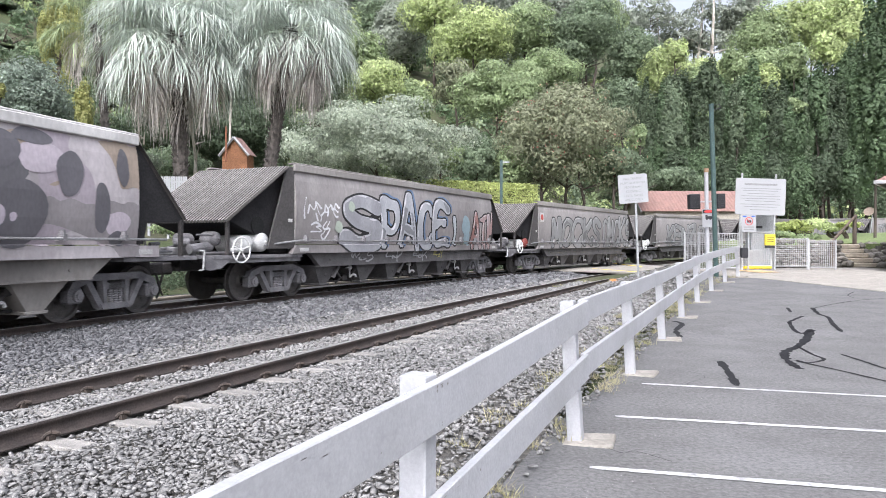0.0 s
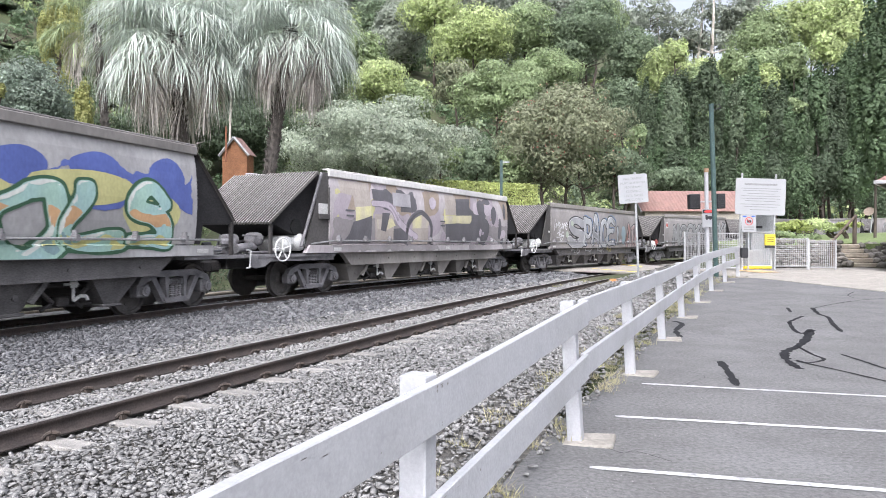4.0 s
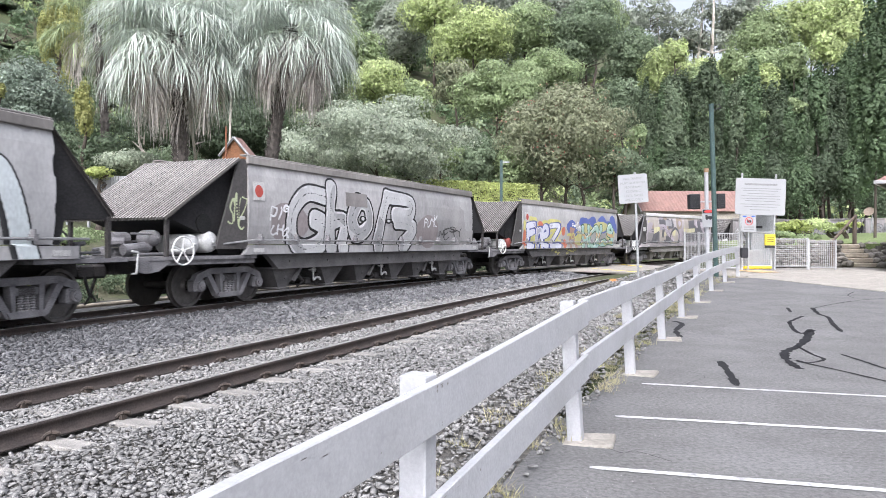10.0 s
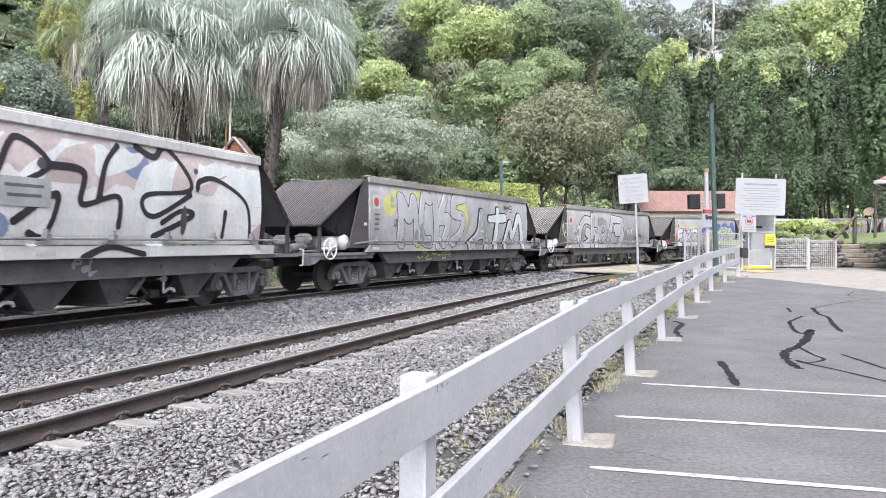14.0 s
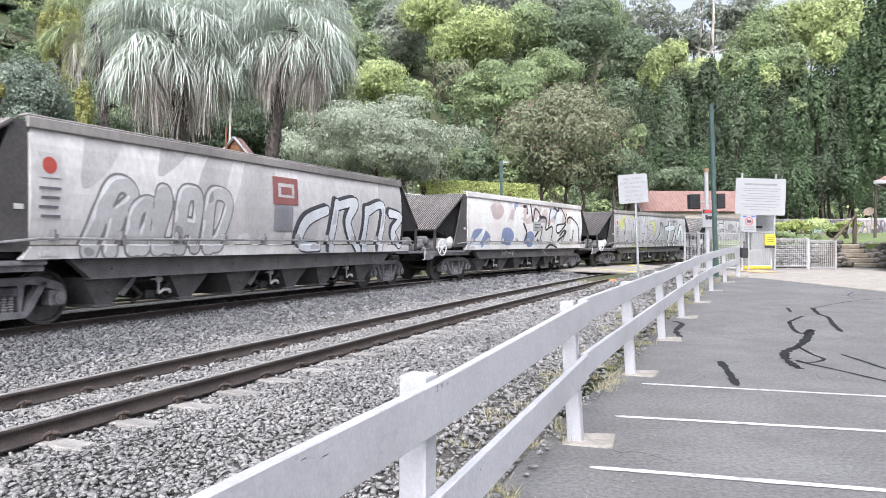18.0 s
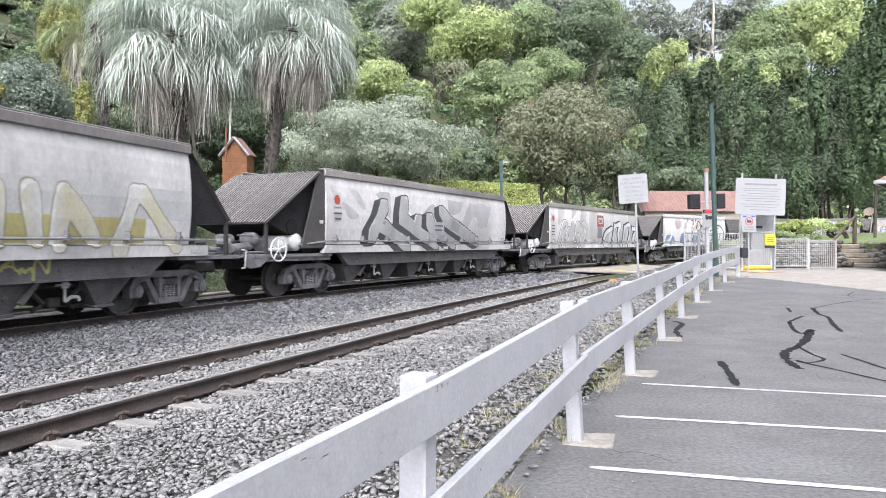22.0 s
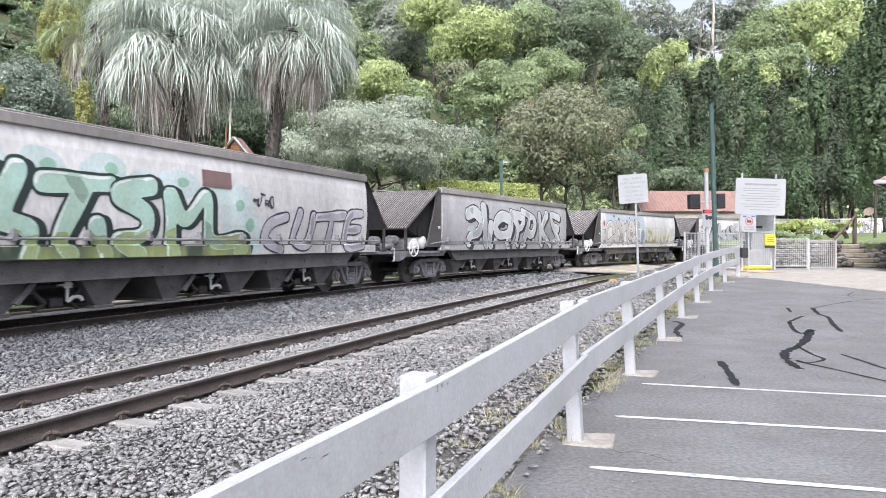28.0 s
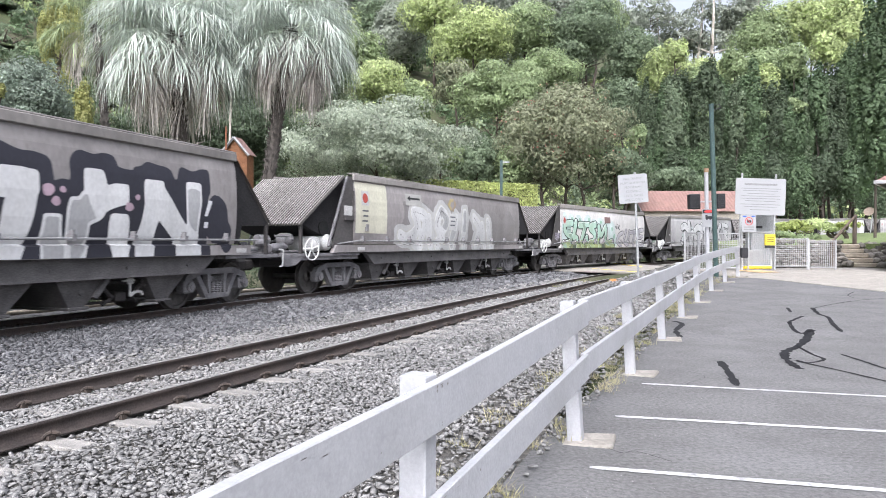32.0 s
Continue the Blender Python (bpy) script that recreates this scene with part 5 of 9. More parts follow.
gv = gc[:, None] + tetra[None] * (1 + rng5.uniform(-0.4, 0.4, (n, 4, 3))) * rng5.uniform(0.002, 0.008, (n, 1, 1))
gf = (np.array([(0, 1, 3), (1, 2, 3), (2, 0, 3), (0, 2, 1)])[None] + 4 * np.arange(n)[:, None, None]).reshape(-1, 3)
tagged(new("loose_grit", fast_mesh("loose_grit", gv.reshape(-1, 3), gf, M["gravel"])), "loose gravel chips strewn on the asphalt", "gravel", kind="stuff")

# ---- weeds along the fence ----
M["drygrass"] = mat("dry_grass", (0.44, 0.4, 0.26), (0.32, 0.31, 0.17), 2.0, 0.9, leaf=0.3, island=0.35, fine=0)


def grass(name, tufts, label, blade=0.06, per=60, spread=0.07, rng=rng5):
    n = len(tufts) * per
    c = np.repeat(np.array(tufts, float), per, 0)
    r = abs(rng.normal(0, spread, n))
    a = rng.uniform(0, 6.283, n)
    base = c + np.stack([r * np.cos(a), r * np.sin(a), 0 * r], 1)
    h = blade * rng.uniform(0.4, 1.2, n)
    lean = np.stack([np.cos(a) * h * 0.6, np.sin(a) * h * 0.6, h], 1) + rng.normal(0, 0.03, (n, 3))
    b = rng.uniform(0, 6.283, n)
    w = np.stack([np.cos(b), np.sin(b), 0 * b], 1) * 0.004
    v = np.stack([base - w, base + w, base + lean], 1).reshape(-1, 3)
    ob = new(name, fast_mesh(name, v, np.arange(3 * n).reshape(n, 3), M["drygrass"]))
    return tagged(ob, label, "grass", kind="stuff")


tf = []
for i in range(170):
    y = rng5.uniform(3.9, 25.6)
    x = np.interp(y, FY, FX) - abs(rng5.normal(0.1, 0.45)) - 0.1
    tf.append((x, y, max(0.0, float(park_z(y)) - 0.02)))
for i in range(60):
    s = rng5.uniform(16.5, 30.6)
    x, y, _ = on_line(SIDE, s, rng5.normal(0.3, 0.7))
    tf.append((x, y, 0.04))
grass("dry_grass_tufts", tf, "dry yellow-green grass tufts in the gravel")

# ---- pedestrian crossing and its gates ----
M["meshwhite"] = mat("white_galvanised_paint", (0.37, 0.37, 0.37), (0.33, 0.33, 0.33), 6, 0.5)
M["yellow"] = mat("yellow_paint", (0.75, 0.6, 0.04), (0.65, 0.5, 0.04), 6, 0.6)
M["greenpole"] = mat("dark_green_pole_paint", (0.05, 0.085, 0.08), (0.04, 0.065, 0.06), 3, 0.55)
M["galv"] = mat("galvanised_steel", (0.42, 0.43, 0.43), (0.34, 0.35, 0.35), 5, 0.5, 0.5)
M["grey"] = mat("grey_cabinet_paint", (0.3, 0.31, 0.31), (0.25, 0.26, 0.26), 3, 0.5)
M["black"] = mat("black_plastic", (0.02, 0.02, 0.022), (0.03, 0.03, 0.032), 4, 0.5)
M["signwhite"] = mat("white_sign_face", (0.3, 0.304, 0.308), (0.285, 0.289, 0.293), 3, 0.45, fine=0.03)
M["print"] = mat("faded_sign_print", (0.185, 0.187, 0.191), (0.215, 0.217, 0.22), 6, 0.7)
M["red"] = mat("red_sign_print", (0.5, 0.05, 0.05), (0.42, 0.05, 0.05), 6, 0.6)
M["rock"] = mat("grey_field_stone", (0.26, 0.24, 0.21), (0.15, 0.14, 0.125), 4, 0.9, bump=0.7, bscale=12, objrand=0.3)
M["stepstone"] = mat("pale_step_stone", (0.4, 0.35, 0.28), (0.3, 0.26, 0.21), 3, 0.9, bump=0.5, bscale=14)
M["timber"] = mat("weathered_timber", (0.16, 0.12, 0.09), (0.1, 0.08, 0.065), 3, 0.85, bump=0.5, stretch=(1, 1, 0.2))
M["lawn"] = mat("lawn_grass", (0.15, 0.2, 0.075), (0.19, 0.22, 0.1), 1.2, 0.9, bump=0.6, bscale=20, fine=0.3)
M["redroof"] = mat("faded_red_iron_roof", (0.26, 0.155, 0.13), (0.21, 0.13, 0.11), 1.5, 0.6)
M["cream"] = mat("cream_weatherboard", (0.46, 0.42, 0.35), (0.4, 0.365, 0.305), 2, 0.7)
M["brownboard"] = mat("brown_weatherboard", (0.3, 0.14, 0.07), (0.24, 0.11, 0.055), 3, 0.7)


def flat(name, pts, label, category, material, thick=0.05, kind="structure"):
    """A slab through corner points given with their heights."""
    bm = bmesh.new()
    t = [bm.verts.new(p) for p in pts]
    b = [bm.verts.new((x, y, z - thick)) for x, y, z in pts]
    bm.faces.new(t)
    bm.faces.new(b[::-1])
    for i in range(len(pts)):
        bm.faces.new((t[i], b[i], b[(i + 1) % len(pts)], t[(i + 1) % len(pts)]))
    bmesh.ops.recalc_face_normals(bm, faces=bm.faces)
    return tagged(new(name, bm_mesh(name, bm, material)), label, category, kind=kind)


flat("path_concrete", [(10.35, 25.45, 0.345), (10.95, 24.72, 0.33), (12.65, 16.93, 0.16), (30, 14.49, 0.1), (30, 19.48, 0.28), (18.6, 23.75, 0.38), (18.4, 31.17, 0.48), (11.0, 30.32, 0.47), (9.4, 29.47, 0.42), (9.0, 27.52, 0.36)], "pale concrete footpath beside the car park", "footpath", M["concrete"], 0.12)
flat("crossing_slab", [(10.6, 30.32, 0.42), (8.4, 29.47, 0.3), (5.3, 35.8, 0.2), (5.2, 44.45, 0.2), (12.0, 48.71, 0.24), (12.5, 36.53, 0.24)], "pale concrete pedestrian crossing over the rails", "crossing", M["concrete"], 0.06)
flat("kerb_yellow", [(6.9, 40.79, 0.214), (7.05, 40.79, 0.214), (8.5, 30.93, 0.3), (8.3, 30.93, 0.3)], "yellow line along the crossing edge", "line marking", M["yellow"], 0.004)
flat("kerb_yellow_2", [(10.9, 46.27, 0.246), (11.1, 46.27, 0.246), (10.9, 37.75, 0.266), (10.7, 37.75, 0.266)], "yellow line along the crossing edge", "line marking", M["yellow"], 0.004)
flat("tactile_pad", [(12.0, 27.15, 0.422), (12.9, 27.4, 0.426), (12.7, 28.98, 0.458), (11.7, 28.74, 0.454)], "ochre tactile paving pad", "tactile paving", mat("ochre_paving", (0.55, 0.38, 0.2), (0.45, 0.32, 0.18), 12, 0.9), 0.004)


def mesh_panel(a, b, z0, z1, label, gap=0.085):
    """A white mesh panel between two posts."""
    a, b = Vector(a), Vector(b)
    d = b - a
    L = d.length
    m = Matrix.Translation((a.x, a.y, 0)) @ pose(0, 0, 0, 0, 0, math.degrees(math.atan2(d.y, d.x)))
    t = thing("mesh_fence_panel", m, label, "fence panel", "white mesh fence panels at the crossing")
    for x in (0.0, L):
        part("post", rods(((x, 0, 0.25), (x, 0, z1 + 0.06), 0.04)), M["meshwhite"], t)
    for z in (z0, z1):
        part("rail", rods(((0, 0, z), (L, 0, z), 0.026)), M["meshwhite"], t)
    bm = bmesh.new()
    for x in np.arange(gap, L, gap):
        box(bm, x - 0.006, x + 0.006, -0.006, 0.006, z0, z1)
    for z in np.arange(z0 + gap, z1, gap):
        box(bm, 0, L, -0.004, 0.008, z - 0.006, z + 0.006)
    part("mesh", bm, M["meshwhite"], t, "white welded wire mesh")
    return t


mesh_panel((9.25, 27.4, 0), (9.95, 27.89, 0), 0.55, 1.92, "white steel mesh fence panel")
mesh_panel((10.0, 27.95, 0), (11.9, 28.74, 0), 0.55, 1.92, "white steel mesh fence panel")
mesh_panel((12.05, 28.86, 0), (13.35, 29.1, 0), 0.62, 1.98, "white steel mesh pedestrian gate panel")
mesh_panel((13.55, 29.22, 0), (14.95, 29.35, 0), 0.6, 1.7, "white steel mesh fence panel")
mesh_panel((15.0, 29.35, 0), (16.1, 29.35, 0), 0.55, 1.62, "white steel mesh fence panel")
t = thing("gate_foot_rail", Matrix(), "yellow-painted bar across the gate foot", "barrier")
part("bar", rods(((12.1, 28.77, 0.56), (13.3, 29.01, 0.56), 0.06)), M["yellow"], t)
t = thing("gate_latch_box", Matrix.Translation((13.2, 28.92, 1.5)), "yellow gate latch box with a black foot", "latch box")
part("case", boxes((-0.2, 0.2, -0.08, 0.06, -0.05, 0.4), bevel=0.02), M["yellow"], t)
part("foot", boxes((-0.18, 0.18, -0.085, 0.05, -0.15, -0.055), bevel=0.01), M["black"], t, "black base with bars of print")
part("print", boxes(*[(-0.15, 0.15, -0.084, -0.08, z, z + 0.03) for z in (0.08, 0.16, 0.24)]), M["black"], t, "dark illegible print")
t = thing("control_box", Matrix.Translation((10.62, 25.27, 1.22)), "small black control box on the fence end", "control box")
part("case", boxes((-0.12, 0.13, -0.1, 0.1, -0.2, 0.16), bevel=0.03), M["black"], t)


def words(text, size, material, name="lettering", align="CENTER", thick=0.002):
    cu = bpy.data.curves.new("text", "FONT")
    cu.body, cu.size, cu.align_x, cu.extrude = text, size, align, thick
    ob = bpy.data.objects.new("text", cu)
    me = bpy.data.meshes.new_from_object(ob)
    bpy.data.objects.remove(ob)
    me.name = name
    me.materials.clear()
    me.materials.append(material)
    return me


UP = pose(0, 0, 0, 90, 0, 0)


def plate_bm(w, h, d=0.02, r=0.05):
    bm = bmesh.new()
    pts = []
    for cx, cz, a0 in ((w / 2 - r, h / 2 - r, 0), (-w / 2 + r, h / 2 - r, 90), (-w / 2 + r, -h / 2 + r, 180), (w / 2 - r, -h / 2 + r, 270)):
        for k in range(5):
            a = radians(a0 + 22.5 * k)
            pts.append((cx + r * math.cos(a), cz + r * math.sin(a)))
    prism(bm, pts, -d / 2, d / 2)
    return bm


def crossing_sign():
    g = float(ground_z(7.24, 26.42)[0])
    t = thing("crossing_sign", Matrix.Translation((7.24, 26.42, g)) @ pose(0, 0, 0, 0, -2.2, 4), "white crossing sign on a galvanised pole", "sign")
    part("pole", rods(((0, 0.03, 0), (0, 0.03, 4.15 - g), 0.045)), M["galv"], t)
    p = part("sign_plate", plate_bm(1.1, 1.06), M["signwhite"], t, m=Matrix.Translation((-0.1, -0.03, 3.55 - g)) @ pose(0, 0, 0, 0, -2, 0))
    for i, w in enumerate(("RAIL TRAFFIC", "MUST NOT ENTER", "PEDESTRIAN", "CROSSING", "UNTIL GATES", "ARE CLOSED")):
        part("lettering", words(w, 0.115, M["print"]), M["print"], p, "faded grey capital letters", Matrix.Translation((0, -0.013, 0.33 - i * 0.155)) @ UP)


crossing_sign()


def big_sign():
    t = thing("notice_board", Matrix.Translation((12.95, 29.47, 0.4)) @ pose(0, 0, 0, 0, 2, -3), "large white notice board with faded lines of print", "sign")
    for x in (-0.75, 0.62):
        part("pole", rods(((x, 0.06, 0), (x, 0.06, 4.0), 0.045)), M["galv"], t)
    p = part("sign_plate", plate_bm(2.02, 1.5, 0.025, 0.07), M["signwhite"], t, m=Matrix.Translation((0, 0, 3.05)))
    part("heading", boxes((-0.66, 0.66, -0.016, -0.0125, 0.46, 0.54)), M["print"], p, "grey bar of a heading")
    for i, (z, w) in enumerate(((0.33, 0.8), (0.24, 0.7), (0.12, 0.55), (0.02, 0.78), (-0.08, 0.8), (-0.18, 0.62), (-0.32, 0.8), (-0.42, 0.66), (-0.54, 0.4))):
        part("print_line", boxes((-w, w, -0.016, -0.0125, z - 0.014, z + 0.014)), M["print"], p, "grey illegible line of print")


big_sign()


def small_sign():
    t = thing("no_entry_sign", Matrix.Translation((12.2, 28.56, 0.45)), "small white sign with a red prohibition ring", "sign")
    part("pole", rods(((0, 0.05, 0), (0, 0.05, 2.2), 0.03)), M["galv"], t)
    p = part("sign_plate", plate_bm(0.58, 0.66, 0.015, 0.02), M["signwhite"], t, m=Matrix.Translation((0, 0, 1.88)))
    bm = bmesh.new()
    for i in range(24):
        a, b = 2 * math.pi * i / 24, 2 * math.pi * (i + 1) / 24
        rod(bm, (0.15 * math.cos(a), -0.01, 0.08 + 0.15 * math.sin(a)), (0.15 * math.cos(b), -0.01, 0.08 + 0.15 * math.sin(b)), 0.014, 5)
    rod(bm, (-0.1, -0.012, 0.18), (0.1, -0.012, -0.02), 0.012, 5)
    part("ring", bm, M["red"], p, "red prohibition ring")
    part("pictogram", boxes((-0.07, 0.09, -0.012, -0.008, 0.03, 0.12)), M["black"], p, "black pictogram block")
    part("header", boxes((-0.25, -0.1, -0.012, -0.008, 0.25, 0.3), (0.1, 0.25, -0.012, -0.008, 0.25, 0.3)), mat("blue_print", (0.05, 0.1, 0.4), (0.05, 0.1, 0.35), 5, 0.6), p, "blue printed corners")
    for z in (-0.15, -0.24):
        part("print_line", boxes((-0.2, 0.2, -0.012, -0.008, z - 0.02, z + 0.02)), M["print"], p, "grey illegible line of print")


small_sign()


def cabinet():
    t = thing("equipment_cabinet", Matrix.Translation((13.75, 30.81, 0.42)), "grey steel equipment cabinet behind the gate", "cabinet")
    part("body", boxes((-0.62, 0.42, -0.3, 0.3, 0, 2.38), bevel=0.02), M["grey"], t)
    part("door", boxes((-0.55, 0.02, -0.325, -0.302, 1.5, 2.3), bevel=0.01), M["grey"], t)
    part("vent", boxes((-0.42, -0.16, -0.345, -0.327, 1.75, 1.85)), M["black"], t, "dark vent slot")
    t = thing("meter_box", Matrix.Translation((13.05, 30.08, 0.44)), "low white meter box behind the gate", "cabinet")
    part("body", boxes((-0.36, 0.36, -0.15, 0.15, 0, 0.82), bevel=0.02), M["meshwhite"], t)
    part("latch", boxes((-0.05, 0.06, -0.17, -0.152, 0.4, 0.5)), M["galv"], t)


cabinet()


def gate_post():
    t = thing("signal_post", Matrix.Translation((9.82, 26.55, 0.36)) @ pose(0, 0, 0, 0, -1, 0), "white crossing signal post with black lamp cases", "signal")
    part("post", rods(((0, 0, 0), (0, 0, 3.8), 0.072), n=16), M["white"], t)
    part("cap", rods(((0, 0, 3.8), (0, 0, 3.95), 0.085), n=16), mat("rusty_cap", (0.3, 0.2, 0.12), (0.24, 0.16, 0.1), 8, 0.8), t, "rusty brown post cap")
    for x, w in ((-0.47, 0.2), (0.5, 0.15)):
        b = part("lamp_case", boxes((x - w, x + w, -0.14, 0.16, 2.45, 3.0), bevel=0.02), M["black"], t, "black signal lamp case")
        part("louvres", boxes(*[(x - w + 0.03, x + w - 0.03, -0.165, -0.142, z, z + 0.03) for z in np.arange(2.49, 2.96, 0.07)]), M["black"], b)
    part("arm", rods(((-0.4, 0.05, 2.72), (0.5, 0.05, 2.72), 0.03)), M["meshwhite"], t)
    p = part("sign_plate", plate_bm(0.46, 0.68, 0.015, 0.02), M["signwhite"], t, m=Matrix.Translation((0.02, -0.12, 2.1)))
    part("header", boxes((-0.21, 0.21, -0.013, -0.009, 0.18, 0.31)), M["black"], p, "black header bar")
    bm = bmesh.new()
    bmesh.ops.create_cone(bm, cap_ends=True, segments=24, radius1=0.5, radius2=0.5, depth=0.004, matrix=Matrix.Translation((0, -0.016, 0.245)) @ pose(0, 0, 0, 90, 0, 0) @ Matrix.Diagonal((0.36, 0.1, 1, 1)))
    part("oval", bm, M["red"], p, "red oval warning field")
    part("pictogram", boxes((-0.12, 0.12, -0.013, -0.009, -0.03, 0.07), (-0.12, -0.04, -0.013, -0.009, 0.071, 0.11), (-0.1, -0.04, -0.013, -0.009, -0.07, -0.031), (0.03, 0.09, -0.013, -0.009, -0.07, -0.031)), M["black"], p, "black locomotive pictogram")


gate_post()
t = thing("lamp_pole", Matrix.Translation((9.72, 25.45, 0.33)) @ pose(0, 0, 0, 0, -1.9, 0), "tall dark green steel pole", "pole")
part("shaft", rods(((0, 0, 0), (0, 0, 6.15), 0.085), n=14), M["greenpole"], t)
part("base_plate", boxes((-0.2, 0.2, -0.2, 0.2, 0, 0.03)), M["greenpole"], t)
part("wire_loop", rods(((0.05, 0, 6.1), (0.3, 0, 6.12), 0.012), ((0.3, 0, 6.12), (0.34, 0, 6.0), 0.012), ((0.34, 0, 6.0), (0.1, 0, 5.95), 0.012), n=6), M["black"], t)


# ---- garden wall, steps and terrace ----
def rough_stone(bm, c, s, rng):
    vs = bmesh.ops.create_icosphere(bm, subdivisions=1, radius=1.0)["verts"]
    for v in vs:
        v.co = Vector((c[0] + v.co.x * s[0] * rng.uniform(0.8, 1.1), c[1] + v.co.y * s[1] * rng.uniform(0.8, 1.1), c[2] + v.co.z * s[2] * rng.uniform(0.8, 1.1)))


def stone_wall(x0, x1, y, z0, z1, label):
    t = thing("stone_wall", Matrix(), label, "garden wall", kind="structure")
    rng = np.random.RandomState(int(x0 * 10))
    part("core", boxes((x0, x1, y + 0.12, y + 0.5, z0 - 0.2, z1 - 0.08)), M["rock"], t)
    z = z0
    while z < z1:
        h = rng.uniform(0.14, 0.22)
        x = x0 + rng.uniform(0, 0.2)
        while x < x1:
            w = rng.uniform(0.25, 0.55)
            bm = bmesh.new()
            rough_stone(bm, (0, 0, 0), (w * 0.56, 0.17, h * 0.58), rng)
            part("stone", bm, M["rock"], t, m=Matrix.Translation((x + w / 2, y + rng.uniform(0.0, 0.07), z + h / 2)))
            x += w
        z += h


stone_wall(13.2, 17.6, 31.9, 0.45, 1.5, "dry grey field-stone garden wall")
stone_wall(20.0, 21.4, 32.76, 0.5, 1.5, "dry grey field-stone garden wall")
t = thing("garden_steps", Matrix.Translation((18.9, 32.03, 0.45)), "worn pale stone steps up to the garden", "steps", kind="structure")
for i in range(5):
    bm = bmesh.new()
    box(bm, -0.6, 0.6, i * 0.36, i * 0.36 + 0.6, i * 0.21, i * 0.21 + 0.2, 0.03)
    for v in bm.verts:
        v.co += Vector(noise.noise_vector(v.co * 3 + Vector((i, 0, 0)))) * 0.02
    part("step", bm, M["stepstone"], t)
for s in (-1, 1):
    for i in range(5):
        bm = bmesh.new()
        rs = np.random.RandomState(40 + i + 9 * s)
        for k in range(3):
            bm = bmesh.new()
            rough_stone(bm, (s * (0.72 + 0.3 * k), i * 0.36 + 0.05 + rs.uniform(-0.1, 0.1), i * 0.21 + 0.1 + rs.uniform(-0.04, 0.08)), (0.2 + rs.uniform(0, 0.08), 0.25, 0.15 + rs.uniform(0, 0.06)), rs)
            part("edge_stone", bm, M["rock"], t)
t = thing("handrail", Matrix(), "weathered brown timber handrail by the steps", "handrail")
part("post", boxes((17.05, 17.2, 31.36, 31.51, 0.4, 1.6), bevel=0.01), M["timber"], t)
part("post", boxes((19.5, 19.64, 33.97, 34.11, 0.9, 2.85), bevel=0.01), M["timber"], t)
part("rail", rods(((17.0, 31.42, 1.52), (19.65, 34.1, 2.85), 0.06), n=8), M["timber"], t, "sloping round timber rail")
flat("garden_terrace", [(13.0, 32.27, 1.42), (17.5, 32.27, 1.42), (17.6, 34.46, 1.5), (19.6, 34.46, 1.55), (19.8, 33.12, 1.5), (34, 33.12, 1.6), (44, 56.01, 2.6), (27, 48.71, 2.2), (14.0, 37.75, 1.6)], "mown lawn on the garden terrace", "lawn", M["lawn"], 1.3)
forest([(1405, 402, 30, 36, 14, "lime", "light green leafy garden plants"), (1440, 398, 32, 30, 13, "light", "light green leafy garden plants"), (1380, 416, 28, 26, 9, "mid", "dark low plants above the wall"), (1425, 420, 28, 30, 7, "mid", "dark low plants above the wall"), (1500, 398, 33, 22, 8, "lime", "light green leafy garden plants"), (1470, 404, 34, 26, 9, "light", "light green leafy garden plants"), (1345, 395, 34, 30, 14, "lime", "light green leafy garden plants")], "garden_plant", "garden plant", "plants on the terrace")
dx, dy, dz = at(1537, 378, 40)
dg = float(ground_z(dx, dy)[0])
t = thing("satellite_dish", Matrix.Translation((dx, dy, dg)), "rusty satellite dish on a thin post", "satellite dish")
part("post", rods(((0, 0, -0.2), (0.25, 0, dz - dg - 0.1), 0.04)), M["galv"], t)
bm = bmesh.new()
for i in range(5):
    r0, r1 = 0.34 * i / 5, 0.34 * (i + 1) / 5
    ra = [bm.verts.new((r0 * math.cos(k * 0.3142), r0 * math.sin(k * 0.3142), r0 * r0 * 0.5)) for k in range(20)]
    rb = [bm.verts.new((r1 * math.cos(k * 0.3142), r1 * math.sin(k * 0.3142), r1 * r1 * 0.5)) for k in range(20)]
    for k in range(20):
        bm.faces.new((ra[k], ra[(k + 1) % 20], rb[(k + 1) % 20], rb[k]))
bmesh.ops.remove_doubles(bm, verts=bm.verts, dist=0.001)
part("dish", bm, mat("rusty_dish", (0.25, 0.2, 0.16), (0.2, 0.16, 0.12), 4, 0.7), t, m=Matrix.Translation((0.0, -0.05, dz - dg + 0.1)) @ pose(0, 0, 0, 35, -50, 0))


